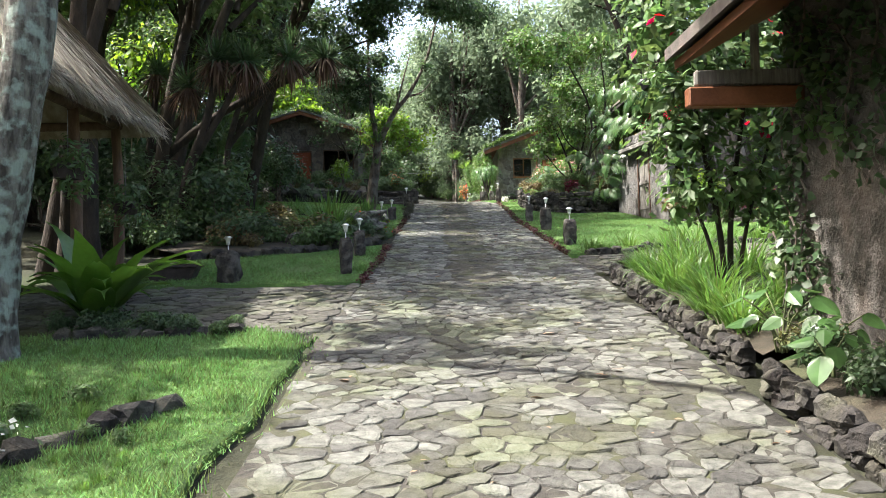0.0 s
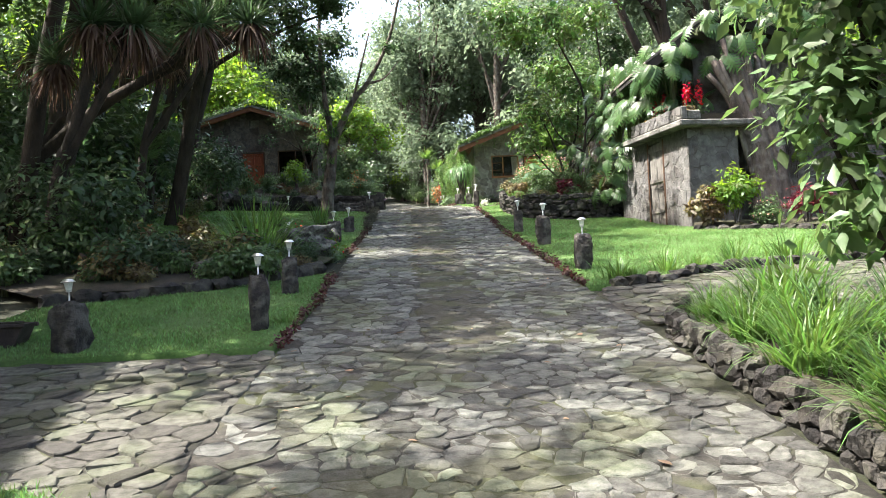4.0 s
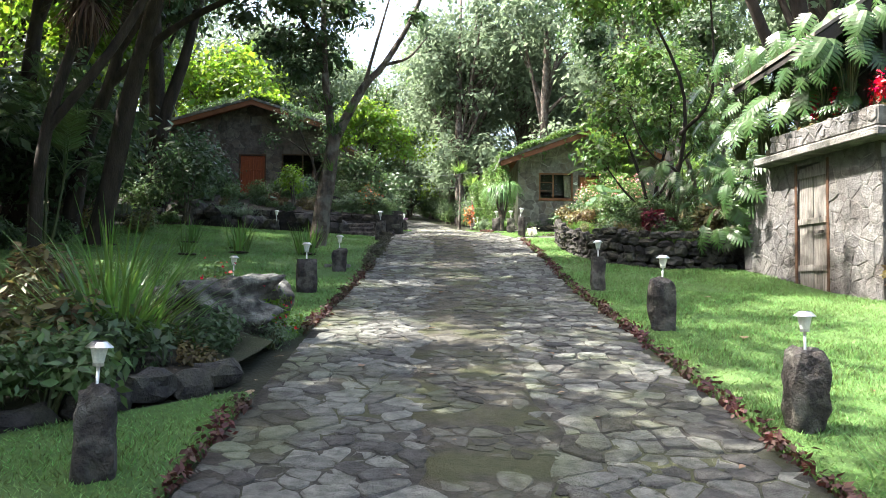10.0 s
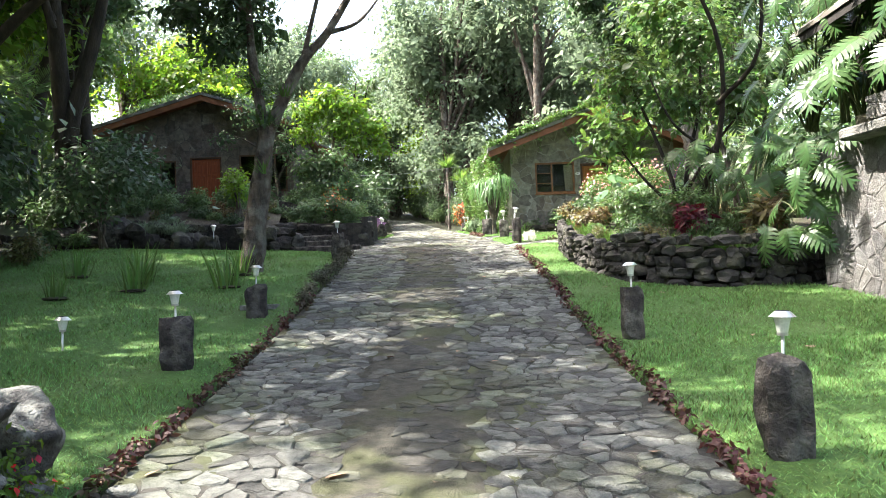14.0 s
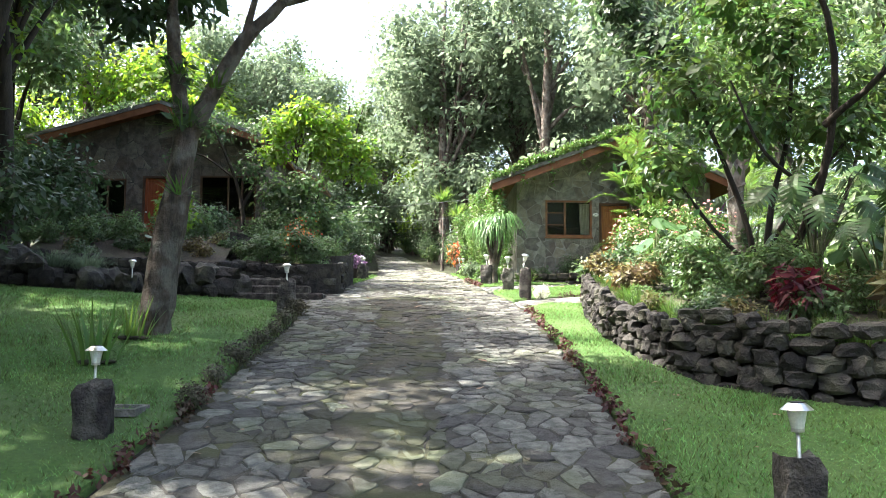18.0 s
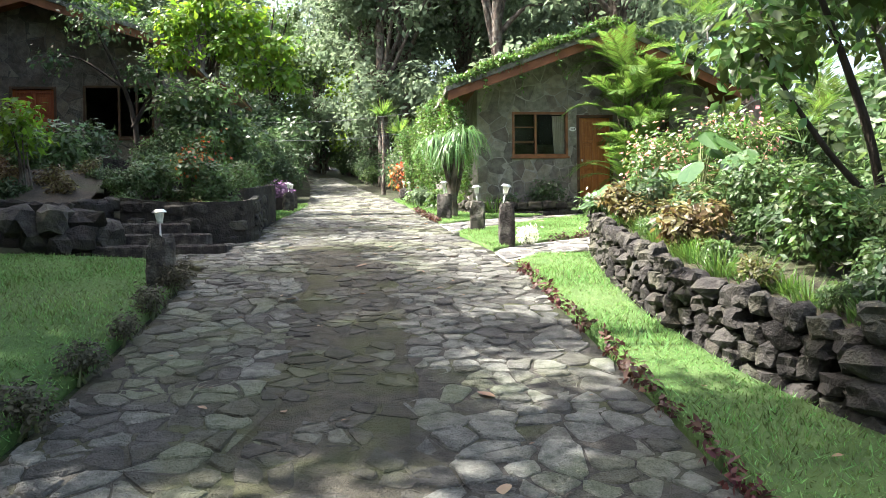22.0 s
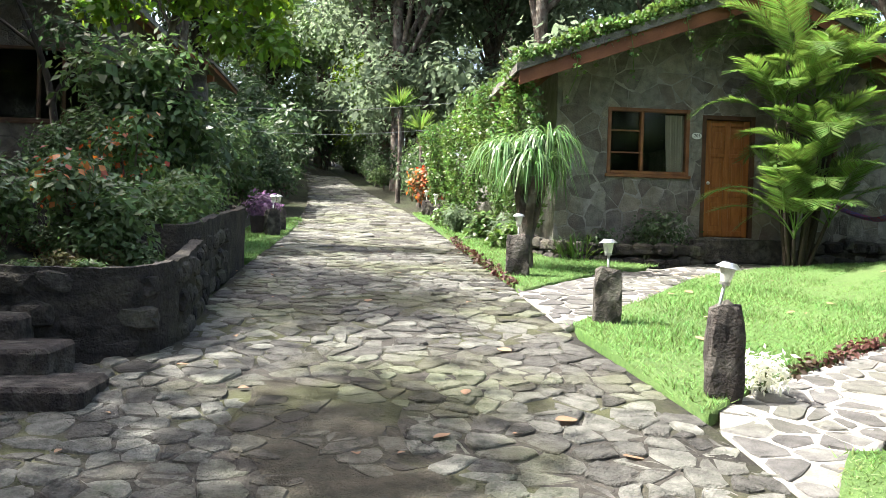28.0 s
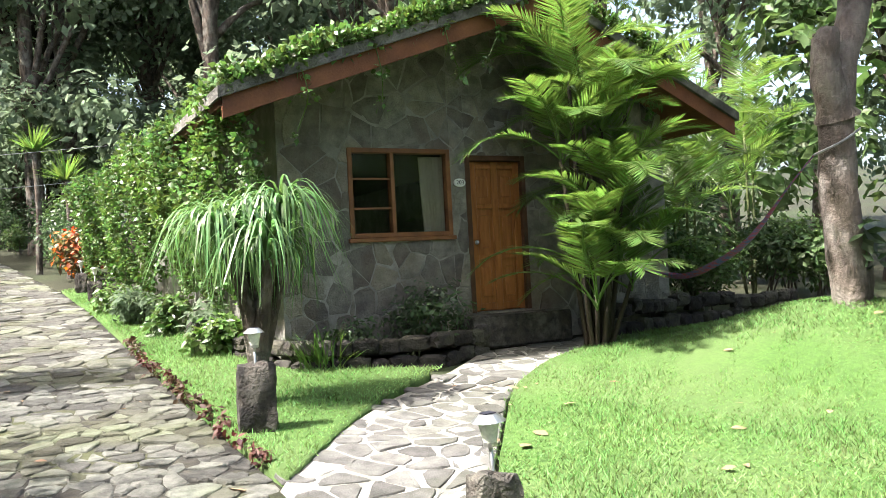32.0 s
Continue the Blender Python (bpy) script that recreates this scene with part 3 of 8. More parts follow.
def cobble(c, high, inset, tilt, rng):
    """A worn stone bedded in dirt: its flank slopes from under the bed to a slightly tilted top."""
    n = len(c)
    mx, my = sum(p[0] for p in c) / n, sum(p[1] for p in c) / n
    tx, ty = rng.normal(0, tilt), rng.normal(0, tilt)
    V = [(p[0] - mx, p[1] - my, -0.022) for p in c]
    for share, up in ((0.3, 0.45), (1.0, 1.0)):
        for p in c:
            d = math.hypot(p[0] - mx, p[1] - my) + 1e-6
            k = max(0.35, 1 - inset * share * rng.uniform(0.7, 1.3) / d)
            x, y = (p[0] - mx) * k, (p[1] - my) * k
            V.append((x, y, high * up + tx * x + ty * y + rng.normal(0, 0.003)))
    F = []
    for i in range(n):
        j = (i + 1) % n
        F += [(i, j, n + j, n + i), (n + i, n + j, 2 * n + j, 2 * n + i)]
    F.append(tuple(range(2 * n, 3 * n)))
    return (mx, my), V, F


# ---- ground, drive, lawns ----
def grid_sheet(name, xs, ys, mat, dz=0.0, bumpy=0.0):
    X, Y = np.meshgrid(xs, ys)
    Z = ground_z(X, Y) + dz
    if bumpy:
        Z = Z + RNG.normal(0, bumpy, Z.shape)
    V = np.stack([X, Y, Z], -1).reshape(-1, 3)
    nx, ny = len(xs), len(ys)
    i, j = np.meshgrid(np.arange(nx - 1), np.arange(ny - 1))
    a = (j * nx + i).ravel()
    return npart(name, V, np.stack([a, a + 1, a + nx + 1, a + nx], 1), mat, smooth=True)


xs = np.unique(np.concatenate([np.linspace(-400, -20, 20), np.arange(-20, 20, 0.6), np.linspace(20, 400, 20)]))
ys = np.unique(np.concatenate([np.linspace(-300, -20, 15), np.arange(-20, 60, 0.6), np.linspace(60, 500, 40)]))
tagged(grid_sheet("ground", xs, ys, M_GROUND, -0.06), "dark earth under shrubs and woodland litter", "ground", kind="structure")

ROAD_L = ((-16, -4.7, 0, 4.4, 7.5, 13, 25, 27.5, 28.2, 29.6, 30.1, 34, 41, 49, 53, 60, 71, 95), (-2.3, -2.3, -2.35, -2.15, -1.95, -1.85, -1.62, -1.68, -2.4, -2.1, -1.5, -1.55, -1.6, -1.75, -1.95, -2.4, -3.4, -7))
ROAD_R = ((-16, -5.4, 0, 4.6, 7.7, 11.8, 20, 25, 28, 31, 33, 36, 40, 44, 48, 53, 60, 71, 95), (2.0, 2.05, 2.25, 2.35, 2.2, 2.1, 2.12, 2.15, 2.15, 1.8, 1.75, 1.67, 1.66, 1.62, 1.45, 0.9, -0.2, -1.3, -5))


def edge_l(y):
    return np.interp(y, *ROAD_L)


def edge_r(y):
    return np.interp(y, *ROAD_R)


def loft(name, y0, y1, fa, fb, mat, dz, label, category, nx=8, dy=0.4, skirt=0.08, wav=0.0):
    """A sheet between two edges that are lines of x over y, with a rim that goes down into the ground."""
    ys_ = np.linspace(y0, y1, max(2, int((y1 - y0) / dy)))
    a, b = np.asarray(fa(ys_)) + np.zeros_like(ys_), np.asarray(fb(ys_)) + np.zeros_like(ys_)
    if wav:
        a, b = a + RNG.normal(0, wav, len(ys_)), b + RNG.normal(0, wav, len(ys_))
    s = np.linspace(0, 1, nx)
    X = a[:, None] + (b - a)[:, None] * s
    Y = ys_[:, None] + 0 * X
    Z = gz(X, Y) + dz
    X = np.concatenate([X[:, :1], X, X[:, -1:]], 1)
    Y = np.concatenate([Y[:, :1], Y, Y[:, -1:]], 1)
    Z = np.concatenate([Z[:, :1] - skirt, Z, Z[:, -1:] - skirt], 1)
    X, Y = np.concatenate([X[:1], X, X[-1:]]), np.concatenate([Y[:1], Y, Y[-1:]])
    Z = np.concatenate([Z[:1] - skirt, Z, Z[-1:] - skirt])
    X, Y = S(X, Y)
    n, m = X.shape
    i, j = np.meshgrid(np.arange(m - 1), np.arange(n - 1))
    q = (j * m + i).ravel()
    V = np.stack([X, Y, Z], -1).reshape(-1, 3)
    return tagged(npart(name, V, np.stack([q, q + 1, q + m + 1, q + m], 1), mat, smooth=False), label, category, kind="structure")


def line(*pts):
    ys_, xs_ = [p[1] for p in pts], [p[0] for p in pts]
    return lambda y: np.interp(y, ys_, xs_)


road = loft("road", -16, 95, edge_l, edge_r, M_JOINT, -0.002, "cobbled stone driveway with mossy joints, climbing gently", "driveway", 9)
loft("pavement_5", 4.5, 29.4, lambda y: (edge_l(y) + edge_r(y)) / 2 - 0.61, lambda y: (edge_l(y) + edge_r(y)) / 2 + 0.37, M_MOSS_BED, 0.004, "worn strip of mossy dirt and sunken stones along the drive", "driveway", 5, 0.4, 0.02, 0.09)
branch = loft("pavement_1", -0.1, 4.55, line((-3.2, -0.1), (-6, 0.9), (-13, 1.6), (-13, 4.55)), line((-2.3, -0.1), (-2.15, 4.55)), M_JOINT, -0.01,
              "shaded flagstone side drive", "driveway", 8)
path_right = loft("pavement_2", 5.2, 9.2, line((2.3, 5.2), (2.2, 7.6), (3.3, 7.9), (4.7, 8.75), (7.2, 9.2)), line((3.0, 5.2), (12, 6.2), (12, 9.2)), M_JOINT, -0.008,
                  "mossy flagstone path to the stone house", "path", 8)
path_a = loft("pavement_3", 27.5, 33, line((2.1, 27.5), (2.08, 28.7), (2.85, 29.4), (5.4, 31.25), (8.6, 32.6), (10, 33)), line((2.2, 27.5), (3.3, 28.6), (4.6, 29.5), (8, 31), (13, 33)), M_MORTAR, 0.0,
              "crazy-paved stone path with pale mortar joints", "path", 8)
path_b = loft("pavement_4", 31.2, 36.7, line((1.78, 31.2), (1.73, 33.2), (3.1, 34.7), (4.6, 35.9), (5.4, 36.7)), line((1.84, 31.2), (3.0, 32.6), (4.4, 34.6), (5.5, 35.6), (6.9, 36.2), (7.4, 36.7)), M_MORTAR, 0.0,
              "crazy-paved stone path to the cottage door", "path", 8)

LAWNS = []


def lawn(n, y0, y1, fa, fb, label, dens=1.0, dz=0.03):
    LAWNS.append((y0, y1, fa, fb, dens, dz))
    return loft("lawn_%d" % n, y0, y1, fa, fb, M_LAWN, dz, label, "lawn", 10, 0.3, 0.09, 0.012)


lawn(1, -9.5, 0.6, line((-6.8, -9.5), (-6.8, -2), (-6.6, 0.2), (-5.0, 0.6)), line((-2.6, -9.5), (-2.52, -5.6), (-2.62, -4.6), (-2.45, -3.4), (-2.5, -2.3), (-2.42, -1.2), (-2.6, 0), (-3.3, 0.6)), "sunlit lawn patch with long grass at the drive's edge", 1.3)
lawn(2, 4.65, 10.4, line((-6.8, 4.65), (-6.2, 7.9), (-3.7, 8.9), (-2.1, 10.4)), lambda y: edge_l(y) - 0.06, "shaded lawn strip with stone lamp posts")
lawn(3, 12.6, 28.2, line((-2.4, 12.6), (-3.4, 13.2), (-9, 14), (-11, 22), (-8, 28.2)), line((-2.3, 12.6), (-1.95, 13.4), (-1.72, 25), (-1.75, 26.5), (-2.6, 28.2)), "mown lawn sloping up from the drive in dappled shade")
lawn(4, 7.75, 21.2, line((2.26, 7.75), (2.17, 11.8), (2.18, 21.2)), line((2.7, 7.75), (4.7, 8.8), (8.5, 9.8), (9.5, 14), (7.0, 17.0), (6.2, 20.2), (4.2, 20.5), (3.3, 21.2)), "bright sunlit lawn beside the drive")
lawn(5, 21.2, 28.1, line((2.18, 21.2), (2.2, 27.4), (3.0, 28.6)), line((3.3, 21.2), (2.95, 22.6), (2.85, 24.5), (3.0, 26), (3.3, 27.5), (3.3, 28.6)), "narrow lawn strip below a dry-stone wall")
lawn(6, 28.7, 36.4, line((2.12, 28.7), (1.88, 31.2), (3.05, 32.6), (4.45, 34.6), (5.55, 35.6), (7.0, 36.4)), line((2.14, 28.7), (2.85, 29.45), (5.4, 31.3), (8.6, 32.65), (14, 34.8), (16, 36.4)), "sunlit cottage lawn", 1.2)
lawn(7, 33.2, 48.6, lambda y: edge_r(y) + 0.06, line((1.83, 33.2), (3.1, 34.75), (4.4, 35.9), (4.0, 36.2), (2.95, 36.7), (2.6, 39), (2.5, 42), (2.4, 46.5), (1.9, 48.6)), "lawn wedge between drive and cottage")
lawn(8, 35.6, 45, line((-2.0, 35.6), (-2.6, 38), (-2.2, 45)), line((-1.55, 35.6), (-1.5, 41), (-1.55, 45)), "small lawn verge at the far side of the drive")

# blades of grass
pieces = []
for y0, y1, fa, fb, dens, dz in LAWNS:
    area_n = int((y1 - y0) * 6 * 1350 * dens)
    yy = RNG.uniform(y0, y1, area_n)
    a, b = fa(yy), fb(yy)
    keep = RNG.random(area_n) < np.clip((b - a) / 6, 0, 1)
    yy, a, b = yy[keep], a[keep], b[keep]
    xx = a + (b - a) * RNG.random(len(yy)) + RNG.normal(0, 0.14 if y1 < 1 else 0.035, len(yy))
    n = len(yy)
    base = np.stack([*S(xx, yy), gz(xx, yy) + dz - 0.005], 1)
    az = RNG.uniform(0, 6.283, n)
    h = RNG.uniform(0.02, 0.05, n) * (1.35 if y1 < 1 else 1.0) * (1 + 0.5 * np.sin(xx * 3.1) * np.sin(yy * 2.7))
    w = 0.0065
    s = np.stack([np.cos(az) * w, np.sin(az) * w, 0 * az], 1)
    tip = base + np.stack([RNG.normal(0, 0.03, n), RNG.normal(0, 0.03, n), h], 1)
    V = np.stack([base + s, base - s, tip], 1).reshape(-1, 3)
    pieces.append((V, np.arange(3 * n).reshape(-1, 3)))
o, VV, FF = 0, [], []
for V, F in pieces:
    VV.append(V)
    FF.append(F + o)
    o += len(V)
tagged(npart("grass", np.concatenate(VV), np.concatenate(FF), M_BLADE), "short green grass blades on the lawns", "grass", kind="stuff")


# ---- walls of irregular stone ----
def clip_to(c, outline):
    n = len(outline)
    for i in range(n):
        p, q = outline[i], outline[(i + 1) % n]
        ex, ey = q[1] - p[1], -(q[0] - p[0])
        c = clip(c, ex, ey, ex * p[0] + ey * p[1])
        if len(c) < 3:
            return c
    return c


def stone_face(parent, m, panels, sx, sy, seed, mat, mat_rest, limit=280, proud=0.014, gap=0.008):
    """Stones over convex panels (outlines in metres, counter-clockwise) of a wall; m places the panel's plane in the world."""
    rng = np.random.default_rng(seed)
    us = [p[0] for o in panels for p in o]
    vs = [p[1] for o in panels for p in o]
    cells = crazy(min(us), max(us), min(vs), max(vs), sx, sy, rng, 0.46, gap, 0.12)
    made, rest = 0, []
    for c in cells:
        for o in panels:
            k = clip_to(list(c), o)
            if len(k) < 3:
                continue
            area = abs(sum(k[i][0] * k[(i + 1) % len(k)][1] - k[(i + 1) % len(k)][0] * k[i][1] for i in range(len(k)))) / 2
            if area < 0.004:
                continue
            (mx, my), V, F = slab_piece(ragged(k, rng, 0.01), -0.01, proud * rng.uniform(0.6, 1.4), 0.012, 0.03, rng)
            if made < limit:
                ob = poly("stone", V, F, mat, parent)
                ob.matrix_world = m @ Matrix.Translation((mx, my, 0))
                made += 1
            else:
                rest.append(([(m @ Vector((v[0] + mx, v[1] + my, v[2])))[:] for v in V], F))
    if rest:
        V, F = join(rest)
        ob = tagged(poly("stones", V, F, mat_rest, parent), kind="stuff")
        ob.matrix_parent_inverse = parent.matrix_world.inverted()


def plane(origin, u, v):
    """World matrix of a wall's plane: u along it, v up it, the outside along u x v."""
    u, v = Vector(u).normalized(), Vector(v).normalized()
    w = u.cross(v)
    m = Matrix((u, v, w)).transposed().to_4x4()
    m.translation = origin
    return m


def place(ob, m):
    ob.matrix_world = m
    return ob


def local(ob, parent):
    ob.matrix_parent_inverse = parent.matrix_world.inverted()
    return ob


def cottage(name, label, x0, x1, y0, y1, z0, ze, peak, zp, over, slope_mat, openings, sx, seed, wall_mats, board):
    """A stone cottage with its gable to the south; openings are (kind, x0, x1, z0, z1)."""
    T = thing(name, (x0, y0, z0), label, "house")
    t = 0.25
    # walls with real openings, built of upright and level pieces
    xs_ = [x0] + sorted({v for o in openings for v in (o[1], o[2])}) + [x1]
    k = [0]

    def wallpiece(outline):
        ob = part("wall", prism(outline, "y", y0, y0 + t), wall_mats[0], T)
        local(ob, T)

    def roofz(x):
        return ze + (zp - ze) * ((x - x0) / (peak - x0) if x < peak else (x1 - x) / (x1 - peak))

    panels = []
    for a, b in zip(xs_, xs_[1:]):
        hole = [o for o in openings if o[1] <= a + 1e-6 and o[2] >= b - 1e-6]
        tops = [(b, roofz(b)), (a, roofz(a))]
        if a < peak < b:
            tops = [(b, roofz(b)), (peak, zp), (a, roofz(a))]
        if hole:
            o = hole[0]
            if o[3] > z0 + 0.02:
                panels.append([(a, z0), (b, z0), (b, o[3]), (a, o[3])])
            panels.append([(a, o[4]), (b, o[4])] + tops)
        else:
            panels.append([(a, z0), (b, z0)] + tops)
    for p in panels:
        wallpiece(p)
    local(part("wall", box(x0, x0 + t, y0 + t, y1, z0, ze - 0.01, 0), wall_mats[0], T), T)
    local(part("wall", box(x1 - t, x1, y0 + t, y1, z0, ze - 0.01, 0), wall_mats[0], T), T)
    local(part("wall", prism([(x0 + t, z0), (x1 - t, z0), (x1 - t, ze), (peak, zp - 0.05), (x0 + t, ze)], "y", y1 - t, y1), wall_mats[0], T), T)
    # floor and ceiling painted near-black so the windows look into shade
    local(part("room_floor", box(x0 + t, x1 - t, y0 + t, y1 - t, z0, z0 + 0.05, 0), M_ROOM_SHADE, T), T)
    local(part("ceiling_boards", box(x0 + t, x1 - t, y0 + t, y1 - t, ze - 0.12, ze - 0.06, 0), M_ROOM_SHADE, T), T)
    # roof: two slopes with thickness, board under the eaves
    ol, orr, of = over
    sl, sr = (zp - ze) / (peak - x0), (zp - ze) / (x1 - peak)
    zl, zr = ze - sl * ol, ze - sr * orr
    for nm, dz0, dz1, mt, grow in (("roof", 0.08, 0.2, slope_mat, 0.05), ("soffit_board", 0.0, 0.078, board, 0.0)):
        o = [(x0 - ol - grow, zl + dz0 - sl * grow), (peak, zp + dz0), (peak, zp + dz1), (x0 - ol - grow, zl + dz1 - sl * grow)]
        local(part(nm, prism(o, "y", y0 - of - grow, y1 + 0.4), mt, T), T)
        o = [(peak, zp + dz0), (x1 + orr + grow, zr + dz0 - sr * grow), (x1 + orr + grow, zr + dz1 - sr * grow), (peak, zp + dz1)]
        local(part(nm, prism(o, "y", y0 - of - grow, y1 + 0.4), mt, T), T)
    # barge boards
    for a, b in (((x0 - ol, zl), (peak, zp)), ((peak, zp), (x1 + orr, zr))):
        o = [(a[0], a[1] - 0.14), (b[0], b[1] - 0.14), (b[0], b[1] + 0.06), (a[0], a[1] + 0.06)]
        local(part("barge_board", prism(o, "y", y0 - of - 0.005, y0 - of + 0.03), board, T), T)
    stone_face(T, plane((0, y0, 0), (1, 0, 0), (0, 0, 1)), panels, sx, sx * 0.95, seed, wall_mats[1], wall_mats[2], 280, 0.008, 0.007)
    return T


def window(parent, x0, x1, y, z0, z1, mat, mullions=(0.42,), curtain=None, bars=(), depth=0.1):
    """A timber window in a wall that faces south; children of the house."""
    f = 0.06
    W = new("window")
    hang(W, parent)
    W.matrix_world = Matrix.Translation((x0, y, z0))
    def bit(nm, bm, m):
        return local(part(nm, bm, m, W), W)
    bit("frame_side", box(x0, x0 + f, y - 0.02, y + depth, z0, z1, 0.006), mat)
    bit("frame_side", box(x1 - f, x1, y - 0.02, y + depth, z0, z1, 0.006), mat)
    bit("frame_head", box(x0 + f, x1 - f, y - 0.02, y + depth, z1 - f, z1, 0.006), mat)
    bit("window_sill", box(x0 - 0.03, x1 + 0.03, y - 0.05, y + depth, z0 - 0.05, z0, 0.006), mat)
    bit("frame_foot", box(x0 + f, x1 - f, y - 0.02, y + depth, z0 + 0.001, z0 + f, 0.006), mat)
    for q in mullions:
        xm = x0 + (x1 - x0) * q
        bit("mullion", box(xm - 0.025, xm + 0.025, y - 0.015, y + depth, z0 + f, z1 - f, 0.004), mat)
    for q, a, b in bars:
        zm = z0 + (z1 - z0) * q
        bit("glazing_bar", box(x0 + (x1 - x0) * a + f * 0.6, x0 + (x1 - x0) * b, y + 0.03, y + 0.06, zm - 0.012, zm + 0.012, 0), mat)
    pn = bit("pane", box(x0 + f, x1 - f, y + 0.066, y + 0.072, z0 + f, z1 - f, 0), M_GLASS)
    pn.visible_shadow = False
    if curtain:
        n = 40
        u = np.linspace(curtain[0], curtain[1], n)
        X = x0 + (x1 - x0) * u
        V, F = [], []
        for i in range(n):
            for z, sq in ((z1 - 0.08, 1.0), ((z0 + z1) / 2, 0.95), (z0 + 0.05, 0.86)):
                xc = x0 + (x1 - x0) * curtain[1]
                V.append((xc + (X[i] - xc) * sq, y + 0.16 + 0.03 * math.sin(i * 1.1) + 0.012 * math.sin(i * 2.7), z))
        for i in range(n - 1):
            for k in range(2):
                F.append((3 * i + k, 3 * i + 3 + k, 3 * i + 4 + k, 3 * i + 1 + k))
        local(poly("curtain", V, F, M_CURTAIN, W, "cream curtain drawn aside", True), W)
    return W


def panel_door(parent, x0, x1, y, z0, z1, mat, leafmat_, number=""):
    D = new("door")
    hang(D, parent)
    D.matrix_world = Matrix.Translation((x0, y, z0))
    def bit(nm, bm, m, lab=""):
        return local(part(nm, bm, m, D, lab), D)
    f = 0.07
    bit("door_frame", box(x0, x0 + f, y - 0.015, y + 0.14, z0, z1, 0.006), mat)
    bit("door_frame", box(x1 - f, x1, y - 0.015, y + 0.14, z0, z1, 0.006), mat)
    bit("door_frame", box(x0 + f, x1 - f, y - 0.015, y + 0.14, z1 - f, z1, 0.006), mat)
    a, b, h0, h1 = x0 + f + 0.004, x1 - f - 0.004, z0 + 0.01, z1 - f - 0.004
    bit("door_leaf", box(a, b, y + 0.06, y + 0.09, h0, h1, 0.003), leafmat_)
    w, h = b - a, h1 - h0
    for q in (0.0, 0.5, 1.0):
        c = a + 0.05 + (w - 0.1) * q
        bit("stile", box(c - 0.05, c + 0.05, y + 0.035, y + 0.059, h0, h1, 0.006), leafmat_)
    for zz, hh in ((0.03, 0.09), (0.36, 0.06), (0.7, 0.06), (0.965, 0.06)):
        for q in (0, 1):
            bit("rail", box(a + 0.1 + q * (w / 2 - 0.05), a + w / 2 - 0.05 + q * (w / 2 - 0.05), y + 0.035, y + 0.059, h0 + h * zz - hh / 2, h0 + h * zz + hh / 2, 0.005), leafmat_)
    for zc, hc in ((0.195, 0.2), (0.53, 0.22), (0.83, 0.14)):
        for q in (0.27, 0.73):
            xc = a + w * q
            bit("raised_panel", box(xc - w * 0.1, xc + w * 0.1, y + 0.045, y + 0.059, h0 + h * (zc - hc / 2), h0 + h * (zc + hc / 2), 0.008), leafmat_)
    kn = bmesh.new()
    bmesh.ops.create_uvsphere(kn, u_segments=10, v_segments=8, radius=0.03, matrix=Matrix.Translation((a + 0.06, y + 0.01, h0 + h * 0.46)) @ Matrix.Diagonal((1, 1.2, 1, 1)))
    bit("door_handle", kn, M_METAL, "round metal knob")
    return D


# ---- cottage with the vine-covered roof ----
C2 = cottage("vine_cottage", "stone cottage with a vine-covered roof and timber eaves", 3.1, 8.95, 37.25, 49.0, 3.0, 6.1, 6.35, 7.28, (0.8, 0.6, 0.85),
             M_ROOFSLAB, [("w", 3.96, 5.36, 4.43, 5.53), ("d", 5.58, 6.5, 3.42, 5.46), ("w", 7.25, 7.95, 4.5, 5.45)], 0.3, 5,
             (M_MORTAR, M_SLATE, M_SLATE_STUFF), M_REDWOOD)
window(C2, 3.96, 5.36, 37.25, 4.43, 5.53, M_FRAME, (0.42,), (0.74, 0.97), ((0.33, 0, 0.42), (0.66, 0, 0.42)))
window(C2, 7.25, 7.95, 37.25, 4.5, 5.45, M_DARKFRAME, (0.5,))
panel_door(C2, 5.58, 6.5, 37.25, 3.42, 5.46, M_DARKFRAME, M_DOOR)
step = tagged(part("door_step", box(5.3, 6.8, 36.75, 37.22, 3.0, 3.4, 0.03), M_LAVA_ONE), "dark stone doorstep before the cottage door", "step")
plate = thing("house_number", (5.47, 37.2, 5.1), "oval ceramic house number plate reading 203", "sign")
bm = bmesh.new()
bmesh.ops.create_cone(bm, cap_ends=True, segments=24, radius1=0.5, radius2=0.47, depth=1, matrix=pose(5.47, 37.2, 5.1, 90) @ Matrix.Diagonal((0.17, 0.11, 0.02, 1)))
local(part("plate", bm, M_PLATE, plate), plate)
cu = bpy.data.curves.new("numerals", "FONT")
cu.body, cu.size, cu.align_x, cu.align_y, cu.extrude = "203", 0.075, "CENTER", "CENTER", 0.002
cu.materials.append(M_INK)
nums = hang(new("numerals", cu), plate)
nums.matrix_world = pose(5.47, 37.186, 5.1, 90)

# ---- cottage in the shade ----
C1 = cottage("shaded_cottage", "dark stone cottage with low gable and red door in deep shade", -12.4, -5.2, 40.8, 50, 4.2, 7.9, -8.6, 9.0, (0.5, 0.35, 0.8),
             M_ROOFSLAB, [("w", -11.1, -9.85, 5.35, 6.65), ("d", -9.3, -8.05, 4.5, 6.75), ("w", -7.35, -5.45, 5.32, 6.78)], 0.42, 11,
             (M_DIM_RENDER, M_BROWNSTONE, M_BROWNSTONE), M_REDWOOD)
window(C1, -11.1, -9.85, 40.8, 5.35, 6.65, M_DARKFRAME, (0.5,))
window(C1, -7.35, -5.45, 40.8, 5.32, 6.78, M_DARKFRAME, (0.5, 0.75))
panel_door(C1, -9.3, -8.05, 40.8, 4.5, 6.75, M_DARKFRAME, M_REDDOOR)
